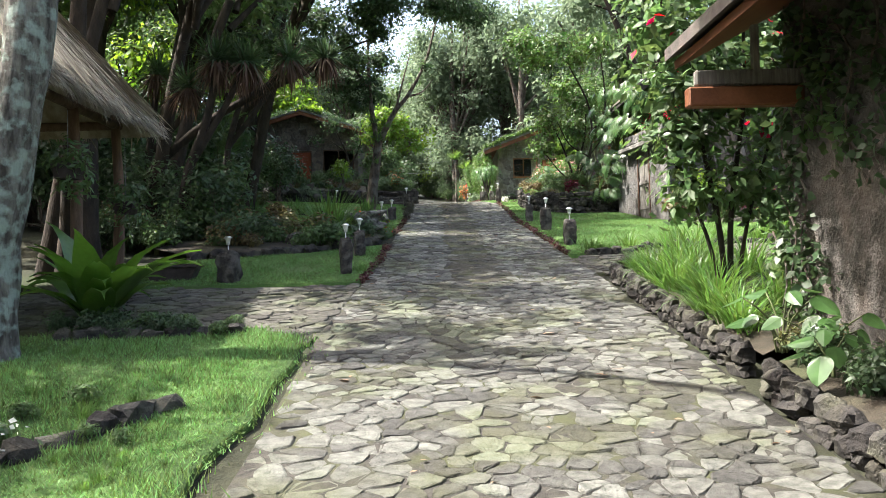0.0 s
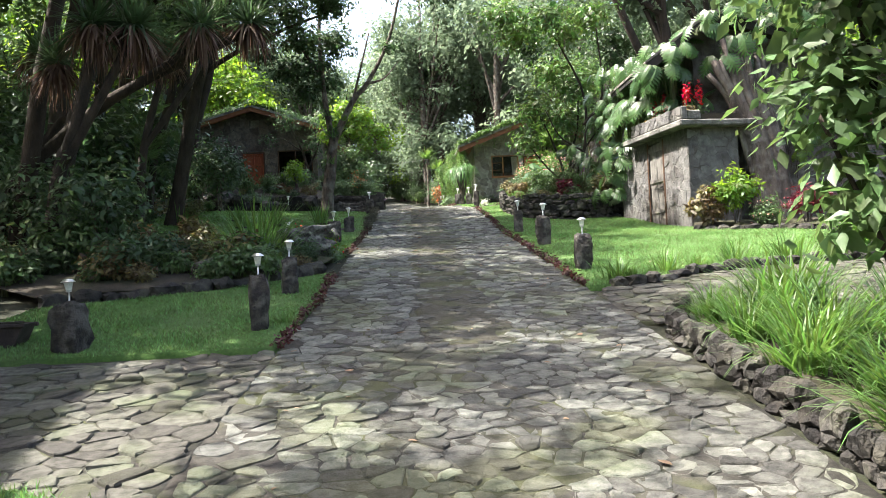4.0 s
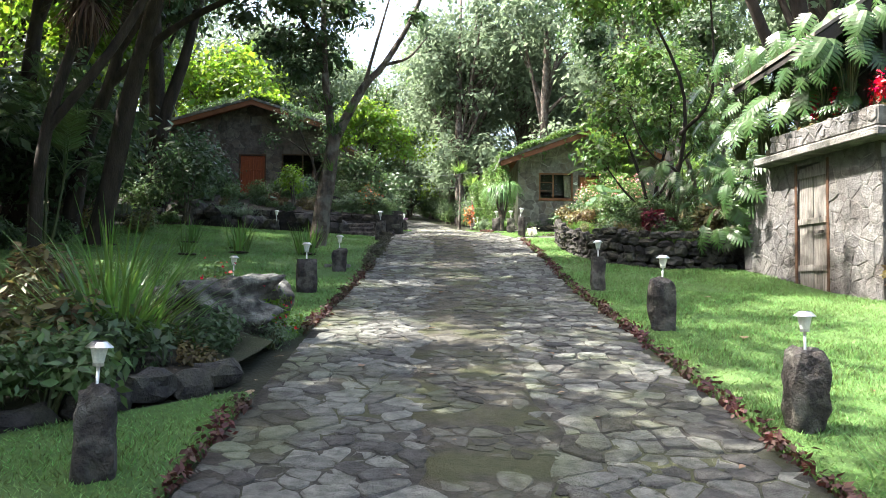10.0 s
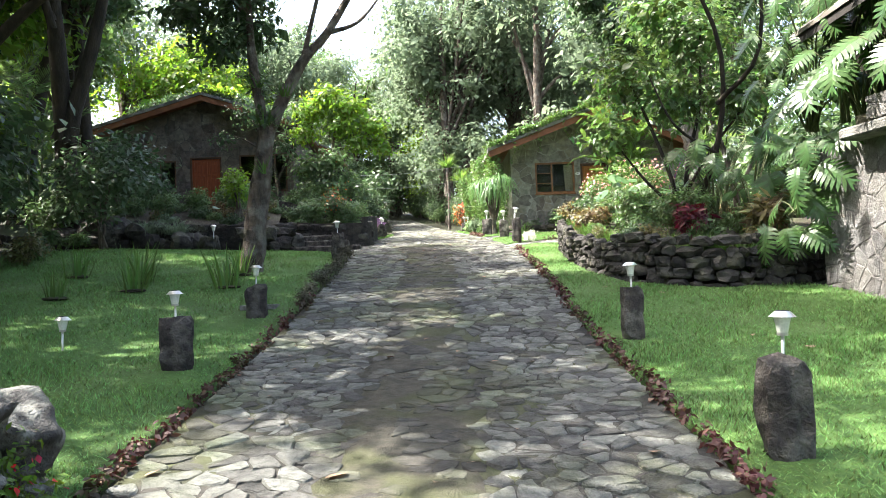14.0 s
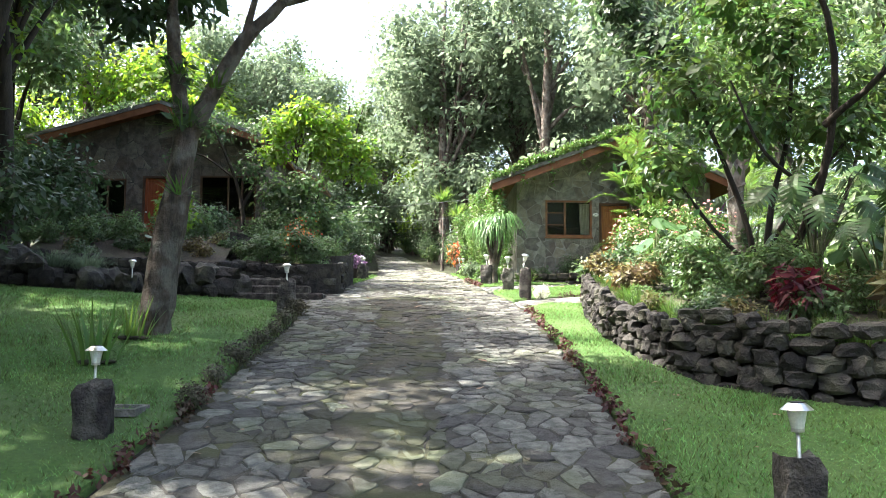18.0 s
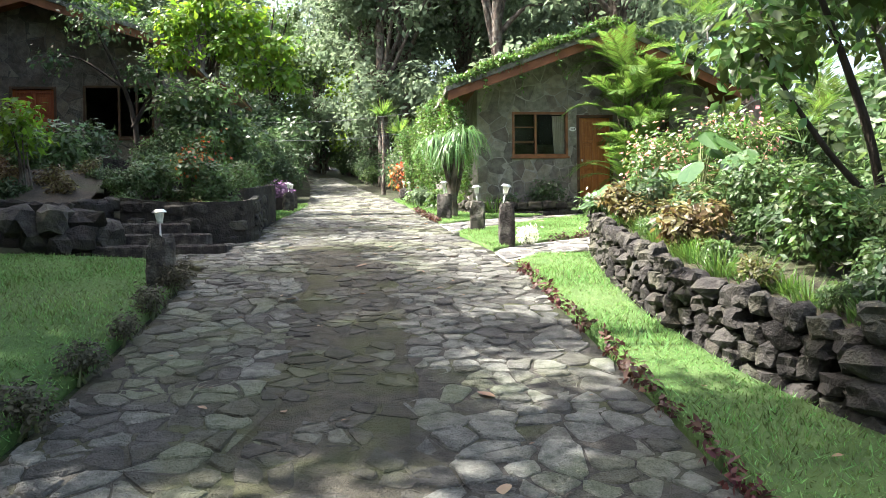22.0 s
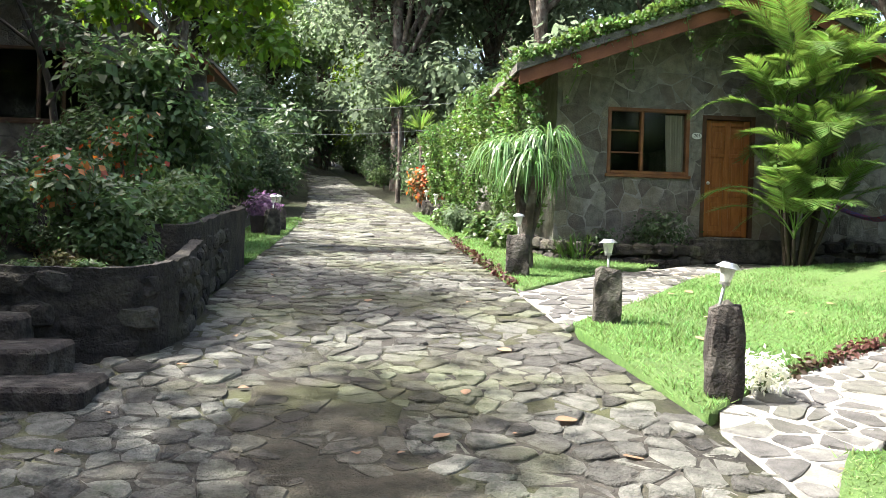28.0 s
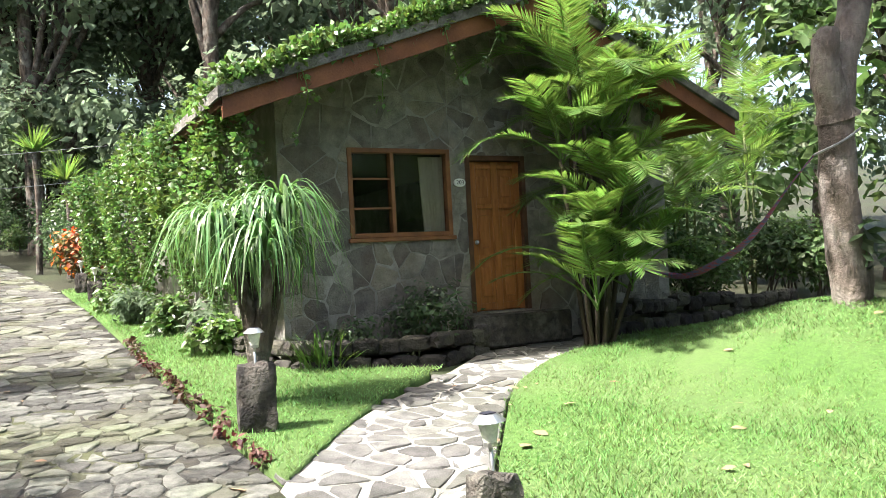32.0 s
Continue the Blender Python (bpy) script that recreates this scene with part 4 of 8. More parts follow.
porch = thing("side_porch", (-4.5, 46.2, 4.2), "lean-to porch with red timber soffit on a stone pillar", "porch")
local(part("pillar", box(-4.6, -4.22, 46.3, 46.68, 3.4, 7.5, 0.02), M_CONCRETE, porch), porch)
local(part("soffit", prism([(-5.19, 8.0), (-3.95, 7.4), (-3.95, 7.5), (-5.19, 8.1)], "y", 45.6, 49.9), M_REDWOOD, porch), porch)
local(part("porch_roof", prism([(-5.19, 8.104), (-3.9, 7.49), (-3.9, 7.57), (-5.19, 8.19)], "y", 45.55, 49.9), M_ROOFSLAB, porch), porch)
local(part("beam", box(-5.18, -4.05, 46.4, 46.56, 7.15, 7.36, 0.01), M_REDWOOD, porch), porch)

# ---- stone store with a slab roof ----
SD = Vector((-0.15, 0.99, 0)).normalized()
SC = Vector((6.68, 15.95, -0.3))
shed = thing("stone_store", (6.68, 15.95, 0.55), "small stone store with a concrete slab roof and plank door", "shed")
SM = Matrix(((SD.y, SD.x, 0, SC.x), (-SD.x, SD.y, 0, SC.y), (0, 0, 1, SC.z), (0, 0, 0, 1)))


def sbit(nm, bm, mat, lab="", par=None):
    bm.transform(SM)
    return local(part(nm, bm, mat, par or shed, lab), par or shed)


for a, b, c, d in ((0, 1.42, 0.6, 3.4), (2.3, 4.2, 0.6, 3.4), (1.42, 2.3, 3.3, 3.4)):
    sbit("wall", box(0, 0.25, a, b, c, d, 0), M_CONCRETE)
sbit("wall", box(0.25, 1.4, 0, 0.25, 0.6, 3.4, 0), M_CONCRETE)
sbit("wall", box(0.25, 1.2, 3.95, 4.2, 0.6, 3.4, 0), M_CONCRETE)
sbit("roof_slab", box(-0.35, 1.75, -0.35, 3.25, 3.4, 3.56, 0.03), M_ROOFSLAB)
sbit("parapet", box(-0.3, -0.12, -0.3, 2.7, 3.564, 3.9, 0.03), M_ROOFSLAB)
sbit("parapet", box(-0.118, 0.25, -0.3, -0.12, 3.564, 3.8, 0.03), M_ROOFSLAB)
sbit("roof_soil", box(-0.1, 1.5, -0.1, 3.2, 3.564, 3.74, 0), M_SOIL)
for k in range(4):
    w = 0.88 / 4
    sbit("plank", box(0.02 + 0.012 * (k % 2), 0.06, 1.42 + k * w + 0.006, 1.42 + (k + 1) * w - 0.006, 0.95, 3.3 - 0.02 * k, 0.004), M_GREYWOOD)
for z in (1.35, 2.2, 3.05):
    sbit("ledge", box(-0.01, 0.03, 1.44, 2.28, z, z + 0.11, 0.004), M_GREYWOOD)
sbit("bolt", box(-0.04, -0.008, 1.5, 1.74, 2.02, 2.07, 0.004), M_LAVA_ONE, "rusty iron bolt")
ms = SM @ Matrix(((0, 0, -1, 0), (-1, 0, 0, 0), (0, 1, 0, 0), (0, 0, 0, 1)))
stone_face(shed, ms, [[(-1.42, 0.7), (0, 0.7), (0, 3.4), (-1.42, 3.4)], [(-4.2, 0.7), (-2.3, 0.7), (-2.3, 3.4), (-4.2, 3.4)]], 0.25, 0.25, 21, M_STORE_STONE, M_STORE_STONE, 290, 0.008, 0.006)

mq = SM @ Matrix(((1, 0, 0, 0), (0, 0, -1, 0), (0, 1, 0, 0), (0, 0, 0, 1)))
stone_face(shed, mq, [[(0, 0.7), (1.4, 0.7), (1.4, 3.4), (0, 3.4)]], 0.25, 0.25, 22, M_STORE_STONE, M_STORE_STONE, 90, 0.008, 0.006)
stone_face(shed, SM @ Matrix(((0, 0, -1, -0.302), (-1, 0, 0, 0), (0, 1, 0, 0), (0, 0, 0, 1))), [[(-2.68, 3.58), (0.28, 3.58), (0.28, 3.89), (-2.68, 3.89)]], 0.2, 0.16, 23, M_STORE_STONE, M_STORE_STONE, 90, 0.012, 0.006)
for a in (1.35, 2.3):
    sbit("door_frame", box(-0.02, 0.1, a, a + 0.07, 0.9, 3.34, 0.006), M_DARKFRAME)

# ---- rendered house behind the store ----
HB = thing("rendered_house", (7.3, 17.0, 0.4), "rough stained rendered house with a dark overhanging gable roof", "house")


def gable(x):
    return 4.75 + 0.72 * (x - 5.85) if x < 7.7 else 6.08 - 0.28 * (x - 7.7)


for o in ([(7.3, -0.4), (11.2, -0.4), (11.2, gable(11.2)), (7.7, gable(7.7)), (7.3, gable(7.3))], [(12.15, -0.4), (15, -0.4), (15, gable(15)), (12.15, gable(12.15))],
          [(11.2, -0.4), (12.15, -0.4), (12.15, 2.7), (11.2, 2.7)], [(11.2, 4.25), (12.15, 4.25), (12.15, gable(12.15)), (11.2, gable(11.2))]):
    local(part("wall", prism(o, "y", 17.0, 17.3), M_CONCRETE, HB), HB)
window(HB, 11.2, 12.15, 17.0, 2.7, 4.25, M_DARKFRAME, (0.42,))
# white panels behind the glass imitate the bright sky reflection
for a, b in ((11.3, 11.5), (11.62, 11.9)):
    local(part("blind", box(a, b, 17.1, 17.11, 2.77, 4.18, 0), M_WHITE, HB, "white blind behind the pane"), HB)
v, f = tube([(9.6, 16.3, gable(9.6) - 0.32), (15.4, 16.3, gable(15.4) - 0.3)], 0.07, 10)
local(poly("gutter", v, clean(f), M_WIRE, HB, "grey rain gutter pipe", True), HB)
local(part("wall", box(7.3, 7.6, 17.3, 20.3, 0, gable(7.3) - 0.02, 0), M_CONCRETE, HB), HB)
local(part("wall", box(14.7, 15, 17.3, 20.3, 0, gable(15), 0), M_CONCRETE, HB), HB)
local(part("wall", box(7.6, 14.7, 20.0, 20.3, 0, 4.0, 0), M_CONCRETE, HB), HB)
for a, b in ((5.85, 7.7), (7.7, 15.6)):
    za, zb = gable(a), gable(b)
    local(part("soffit", prism([(a, za + 0.01), (b, zb + 0.01), (b, zb + 0.13), (a, za + 0.13)], "y", 16.42, 20.5), M_EAVE_SHADE, HB), HB)
    local(part("roof", prism([(a - 0.03, za + 0.134), (b, zb + 0.134), (b, zb + 0.2), (a - 0.03, za + 0.2)], "y", 16.36, 20.5), M_TILE, HB), HB)
    local(part("barge_board", prism([(a, za - 0.12), (b, zb - 0.12), (b, zb + 0.13), (a, za + 0.13)], "y", 16.38, 16.415), M_EAVE_SHADE, HB), HB)
vn = np.random.default_rng(65)
for k in range(9):
    x = 8.5 + 0.4 * k + vn.uniform(-0.1, 0.1)
    WV = thing("wall_root", (x, 16.95, 0.6), "bare brown creeper root hanging down the rendered wall", "vine", "creeper roots")
    top, low = vn.uniform(2.6, 4.9), vn.uniform(-0.4, 1.6)
    for _ in range(3):
        x1, x2 = vn.normal(0, 0.18, 2)
        v, f = tube(curve_pts([(x1, 0.02, top + vn.normal(0, 0.3)), (x2 * 0.7 + 0.1, -0.03, (top + low) / 2), (x2, -0.01, low)], 9), np.linspace(0.018, 0.007, 9) * vn.uniform(0.6, 1.3), 5, 0.2)
        poly("root", v, clean(f), M_BARK, WV, "", True)

# ---- house at the start of the drive ----
HA = thing("ivy_house", (3.6, -1.0, -2.0), "rough grey rendered house wall with creeping ivy and red eaves", "house")
local(part("wall", box(3.55, 3.85, -14, -0.85, -3.2, 2.75, 0.04), M_DIM_RENDER, HA), HA)
local(part("wall", box(3.86, 10, -1.15, -0.85, -2.6, 2.75, 0.03), M_DIM_RENDER, HA), HA)
local(part("eave_board", prism([(2.3, 1.95), (6.8, 4.3), (6.8, 4.4), (2.3, 2.05)], "y", -14, -0.75), M_REDWOOD, HA), HA)
local(part("roof", prism([(2.2, 2.06), (6.8, 4.41), (6.8, 4.55), (2.2, 2.2)], "y", -14, -0.7), M_TILE, HA), HA)
local(part("beam", box(2.25, 3.55, -1.42, -1.24, 1.38, 1.6, 0.02), M_REDWOOD, HA), HA)
local(part("beam", box(2.35, 3.55, -1.36, -1.26, 1.62, 1.8, 0.02), M_GREYWOOD, HA), HA)
local(part("strut", box(3.0, 3.08, -1.36, -1.28, 1.7, 2.3, 0.01), M_GREYWOOD, HA), HA)
HA.location += Vector((-0.25, 0.25, -0.55))

# ---- thatched pavilion ----
pav = thing("thatched_pavilion", (-9.5, 2.7, -0.9), "open pavilion with a shaggy straw thatch roof on log posts", "pavilion")
PZ = 2.45
corner = [(-6.1, -0.3), (-13.0, -0.3), (-13.0, 5.7), (-6.1, 5.7)]
apex = [(-9.2, 2.7, 6.2), (-9.9, 2.7, 6.2)]


def thatch_side(p, q, a, b, n, seed):
    rng = np.random.default_rng(seed)
    s, h = rng.random(n), 0.04 + 0.96 * rng.random(n) ** 0.8
    p, q, a, b = (np.array(v, float) for v in (p, q, a, b))
    lo = p + (q - p) * s[:, None]
    hi = a + (b - a) * s[:, None]
    P = lo + (hi - lo) * h[:, None]
    down = unit(lo - hi + rng.normal(0, 0.12, (n, 3)))
    side = unit(np.cross(down, np.array((0, 0, 1.0)) + rng.normal(0, 0.2, (n, 3))))
    nor = unit(np.cross(unit(q - p), unit(hi[0] - lo[0])))
    nor = nor * np.sign(nor[2])
    P = P + nor * rng.uniform(0.02, 0.16, n)[:, None]
    return kites(P, down, side, rng.uniform(0.35, 0.7, n), rng.uniform(0.015, 0.035, n), 0.05)


cz = [(*c, PZ) for c in corner]
ends = [(0, 1, 0, 1), (1, 2, 1, 1), (2, 3, 1, 0), (3, 0, 0, 0)]
for k, (i, j, a, b) in enumerate(ends):
    p, q, u, w = cz[i], cz[j], apex[a], apex[b]
    if a == b:
        V = [p, q, u] + [(v[0], v[1], v[2] - 0.22) for v in (p, q, u)]
        F = [(0, 1, 2), (5, 4, 3), (0, 3, 4, 1), (1, 4, 5, 2), (2, 5, 3, 0)]
    else:
        V = [p, q, w, u] + [(v[0], v[1], v[2] - 0.22) for v in (p, q, w, u)]
        F = [(0, 1, 2, 3), (7, 6, 5, 4), (0, 4, 5, 1), (1, 5, 6, 2), (2, 6, 7, 3), (3, 7, 4, 0)]
    local(poly("thatch_bed", V, F, M_THATCH, pav), pav)
    local(npart("thatch", *thatch_side(p, q, u, w, 9000 if k in (0, 3) else 3000, 40 + k), M_THATCH, pav, "loose weathered straw"), pav)
    rng = np.random.default_rng(90 + k)
    nf = 1500 if k in (0, 3) else 400
    sf = rng.random(nf)
    pf = np.array(p) + (np.array(q) - np.array(p)) * sf[:, None] + np.array((0, 0, -0.02)) + rng.normal(0, 0.05, (nf, 3))
    outw = unit(np.array((p[0] + q[0], p[1] + q[1], 0)) / 2 - np.array((-9.55, 2.7, 0)))
    dn = unit(outw * 0.5 + np.array((0, 0, -0.8)) + rng.normal(0, 0.22, (nf, 3)))
    sd = unit(np.cross(dn, outw + rng.normal(0, 0.3, (nf, 3))))
    local(npart("thatch_fringe", *kites(pf, dn, sd, rng.uniform(0.12, 0.42, nf), rng.uniform(0.012, 0.03, nf), 0.05), M_THATCH, pav, "ragged hanging straw ends"), pav)
for x, y in ((-6.85, 1.4), (-6.8, 3.45), (-6.8, 5.35), (-9.8, 5.3), (-12.6, 5.3), (-12.6, 0.2), (-9.8, 0.1)):
    v, f = tube(curve_pts([(x, y, G(x, y) + 0.3), (x + 0.05, y, 0.9), (x - 0.02, y + 0.02, PZ + 0.15)], 7), np.linspace(0.11, 0.085, 7), 9, 0.06)
    local(poly("post", v, clean(f), M_POLE, pav, "", True), pav)
for a, b in (((-6.8, 0.1), (-6.8, 5.45)), ((-6.7, 5.35), (-12.7, 5.35)), ((-6.7, 0.1), (-12.7, 0.1))):
    v, f = tube([(*a, PZ - 0.05), (*b, PZ - 0.05)], 0.08, 8)
    local(poly("plate_beam", v, clean(f), M_POLE, pav, "", True), pav)
for k in range(9):
    y = 0.0 + k * 0.68
    t = 1 - abs(y - 2.7) / 3.0
    v, f = tube([(-6.2, y, PZ - 0.14), (-6.2 - 3.1 * max(t, 0.1), y, PZ - 0.2 + 3.55 * max(t, 0.1))], 0.05, 6)
    local(poly("rafter", v, clean(f), M_POLE, pav, "", True), pav)
pav.location += Vector((0, 0.1, -0.42))


# ---- trees ----
def trunk_mesh(limbs, sides=9):
    """limbs: (points, r0, r1) each; joined to one trunk."""
    out = []
    for pts, r0, r1 in limbs:
        n = max(5, len(pts) * 3)
        P = curve_pts(pts, n)
        r = np.linspace(r0, r1, n)
        r[0] *= 1.35 if r0 > 0.14 else 1.0
        v, f = tube(P, r, sides, 0.1)
        out.append((v, clean(f)))
    return join(out)


def tree(name, label, at, limbs, clumps, n, size, bark, leaf, seed, aspect=0.5, group="", hollow=0.4):
    rng = np.random.default_rng(seed)
    T = thing(name, (*s2(at[0], at[1]), at[2]), label, "tree", group)
    v, f = trunk_mesh(limbs)
    poly("trunk", v, f, bark, T, "", True)
    if n:
        cv, cf = cloud(clumps, n, size, rng, aspect, hollow)
        iv, jf = cloud(np.asarray(clumps, float) * np.array((1, 1, 1, 0.6, 0.6, 0.6)), n // 6, size * 1.5, rng, 0.7, 0.1)
        npart("crown", np.concatenate([cv, iv]), np.concatenate([cf, jf + len(cv)]), leaf, T)
    return T


def clump_set(rng, k, cx, cy, cz, rx, ry, rz, r0, r1):
    d = unit(rng.normal(size=(k, 3)))
    s = rng.random(k) ** 0.4
    r = rng.uniform(r0, r1, k)
    return np.stack([cx + d[:, 0] * rx * s, cy + d[:, 1] * ry * s, cz + d[:, 2] * rz * s, r, r, r * 0.75], 1)


rng = np.random.default_rng(99)
# kinds of far tree, built once
KINDS = []
for k, (hgt, wid, lm, nl, sz, bk) in enumerate(((13, 4.2, M_LEAF_GREY, 5200, 0.25, M_BARK), (12, 3.6, M_LEAF, 4200, 0.3, M_BARK_DARK), (10, 3.4, M_LEAF, 3300, 0.31, M_BARK_DARK),
                                            (14, 3.8, M_LEAF_GREY, 5200, 0.25, M_BARK), (9, 3.2, M_LEAF_BRIGHT, 4300, 0.27, M_BARK), (11, 4.0, M_LEAF, 3300, 0.33, M_BARK_DARK))):
    cl = clump_set(rng, 16, 0, 0, hgt * 0.66, wid * 0.75, wid * 0.75, hgt * 0.28, 0.9, 1.9)
    low = clump_set(rng, 7, 0, 0, hgt * 0.27, wid * 0.7, wid * 0.7, hgt * 0.14, 0.8, 1.4)
    limbs = [([(0, 0, -0.4), (0.15, 0.1, hgt * 0.3), (-0.1, 0.2, hgt * 0.62), (0.2, 0, hgt * 0.9)], 0.26, 0.05)]
    for c in cl[:7]:
        z0 = hgt * rng.uniform(0.25, 0.5)
        limbs.append(([(0.1, 0.1, z0), (c[0] * 0.5, c[1] * 0.5, (z0 + c[2]) / 2 + 0.4), tuple(c[:3])], 0.1, 0.03))
    T = tree("tree", ("tall tree with pale grey-green leaves", "tall leafy green forest tree", "dark-leaved tree of the forest", "tall slender grey-green forest tree", "bright green young woodland tree", "broad dark green forest tree")[k],
             (0, 0, -200), limbs, np.concatenate([cl, low]), nl, sz, bk, lm, 200 + k, group="woodland trees")
    KINDS.append(T)

spots = []
wr = np.random.default_rng(17)
# woodland round the drive: at the back, left and right
for _ in range(4000):
    x, y = wr.uniform(-27, 30), wr.uniform(-30, 92)
    road_x = (np.interp(y, *ROAD_L) + np.interp(y, *ROAD_R)) / 2
    near_open = (-13.5 < x < 14 and y < 50.5) or (abs(x - road_x) < (2.6 if y > 56 else 4.5) and y < 78 and y > -14)
    if near_open or (x > 6 and x < 20 and y < 30) or (x < -3 and -8 < x and y < 54):
        continue
    if x > 8 and 30 < y < 75 and (0.82 < (x - 0.3) / (y - 26.9) < 1.0 or 0.62 < (x - 0.3) / (y - 26.9) < 1.35 and x % 3 < 1.5):
        continue
    # a thinner wood west of the drive's far end, where the sun comes in
    if -14 < x < -3 and 55 < y < 85 and x % 2 > 0.8:
        continue
    # keep the sky open where the drive's axis leaves it open
    if y < -13 and abs(x) < 16 and x % 2 > 1:
        continue
    if all((x - a) ** 2 + (y - b) ** 2 > 13 for a, b in spots):
        spots.append((x, y))
    if len(spots) >= 92:
        break
# the dark wood that closes the end of the drive
spots += [(-13, 53.5), (-16.5, 54), (-14.5, 57.5), (-19, 51)]
spots += [(1.0, 64), (1.5, 60), (-8.4, 66), (-7.8, 80), (-8, 82), (-0.3, 78), (0.5, 72), (3.5, 66), (-9.5, 72), (-8.2, 90), (-2.8, 88), (-11, 88), (-7.6, 59)]
SKYLINE = 0.29
used = set()
for i, (x, y) in enumerate(spots):
    closing = i >= len(spots) - 13
    # grey and bright leaf kinds here also imitate sun and haze on the wood
    kind = (0, 3, 1)[i % 3] if closing else (4, 1, 4, 0, 4, 1)[i % 6] if x < -11 and y > 5 else i % 6 if y < 48 else (0, 3, 0, 1, 3, 0)[i % 6] if x > 2 else (1, 5, 3, 4, 2, 1)[i % 6]
    sc = wr.uniform(0.95, 1.35) * (0.98 if -12 < x - (-2) < 6 and y > 50 else 1.0) * (1.1 if 2 < x < 16 and 49 < y < 62 else 1.0) * (1.3 if y < -12 else 1.0)
    if y > 47 and -0.135 < (x - 0.2) / (y - 8) < -0.01:
        # the wood is low where the drive's clearing lets the sky in
        sc = min(sc, (SKYLINE * (y - 8) + 2.0 - G(x, y)) / (14, 13, 11, 15, 10, 12)[kind])
    m = pose(*s2(x, y), G(x, y) - 0.1, 0, 0, wr.uniform(0, 360)) @ Matrix.Diagonal((sc, sc, sc, 1))
    if kind not in used:
        KINDS[kind].matrix_world = m
        KINDS[kind].scale = (sc, sc, sc)
        used.add(kind)
    else:
        o = copy_thing(KINDS[kind], m)
        o.matrix_world = m

# leaning forked tree on the lawn
TB = (-3.31, 23.95, G(-3.31, 23.95))
tree("leaning_tree", "leaning forked tree with flaking grey bark on the lawn", TB,
     [([(-0.02, 0, -0.2), (0.02, 0, 0.3), (0.14, 0, 1.2), (0.26, 0, 2.1), (0.37, 0, 2.85)], 0.25, 0.16),
      ([(0.35, 0, 2.65), (0.22, 0, 3.4), (0.12, 0, 4.2), (0.09, 0, 4.8), (0, 0.2, 6.5), (0.2, 0.4, 9)], 0.12, 0.05),
      ([(0.36, 0, 2.7), (0.74, 0, 3.47), (1.16, 0, 4.2), (1.63, 0.1, 4.75), (2.4, 0.2, 6.2), (2.9, 0.3, 8)], 0.13, 0.04),
      ([(1.1, 0, 4.1), (1.35, -0.1, 5.0), (1.75, -0.2, 6.4)], 0.06, 0.02),
      ([(1.6, 0.1, 4.7), (2.2, 0.0, 4.85), (2.7, 0, 5.4)], 0.05, 0.015),
      ([(0.09, 0.1, 5.0), (-0.5, -0.3, 5.8), (-1.0, -1.0, 7.0)], 0.06, 0.03)],
     [(0.2, 0, 3.7, 0.2, 0.2, 0.25), (0.38, -0.1, 3.0, 0.2, 0.18, 0.16), (-0.5, 0, 4.5, 0.6, 0.6, 0.4), (0.2, 0.2, 4.8, 0.6, 0.6, 0.35), (-1.1, 0, 5.2, 0.8, 0.8, 0.5),
      # clumps above z 7.5 are unseen, added to shade drive and raised bed
      (-0.2, 0.2, 5.4, 0.8, 0.8, 0.5), (0.4, 0.5, 6.3, 0.9, 0.9, 0.7), (-0.6, -0.4, 6.2, 0.9, 0.9, 0.6), (2.4, 0.2, 6.0, 0.3, 0.3, 0.22), (3.0, -2.6, 7.8, 1.3, 1.2, 0.7), (3.9, -1.2, 8.0, 1.3, 1.2, 0.7), (4.4, 0.2, 8.2, 1.2, 1.2, 0.7),
      (0.2, -2.2, 7.6, 1.5, 1.4, 0.9), (3.0, -0.6, 8.2, 1.1, 1.1, 0.6), (1.0, -3.6, 7.7, 1.4, 1.3, 0.9), (0.2, -5.4, 7.9, 1.5, 1.4, 1.0)],
     10500, 0.18, M_BARK, M_LEAF_DARK, 5, 0.4)

# big dark trees of the left bank; some crowns added unseen for shade
def bank_tree(x, y, lean, h, seed, n=6200, leaf=M_LEAF, spread=3.6, fork=None, bark=M_BARK_DARK, r=0.3, label="dark-trunked tree with heavy shady crown", low=0.62):
    rng = np.random.default_rng(seed)
    cl = clump_set(rng, 18, lean[0] * 1.0, lean[1] * 1.0, h * 0.84, spread, spread, h * (1 - low) * 0.55, 0.9, 1.7)
    limbs = [([(0, 0, -0.3), (lean[0] * 0.25, lean[1] * 0.25, h * 0.3), (lean[0] * 0.6, lean[1] * 0.6, h * 0.6), (lean[0], lean[1], h * 0.9)], r, 0.07)]
    for c in cl[:8]:
        z0 = h * rng.uniform(0.45, 0.65)
        s = z0 / (h * 0.9)
        limbs.append(([(lean[0] * s, lean[1] * s, z0), ((lean[0] * s + c[0]) / 2, (lean[1] * s + c[1]) / 2, (z0 + c[2]) / 2 + 0.3), tuple(c[:3])], 0.11, 0.03))
    if fork:
        limbs.append(([(lean[0] * 0.2, lean[1] * 0.2, h * 0.22), (fork[0] * 0.5, fork[1] * 0.5, h * 0.5), (fork[0], fork[1], h * 0.9)], r * 0.75, 0.06))
    return tree("tree", label, (x, y, G(x, y)), limbs, cl, n, 0.26, bark, leaf, seed, 0.45)


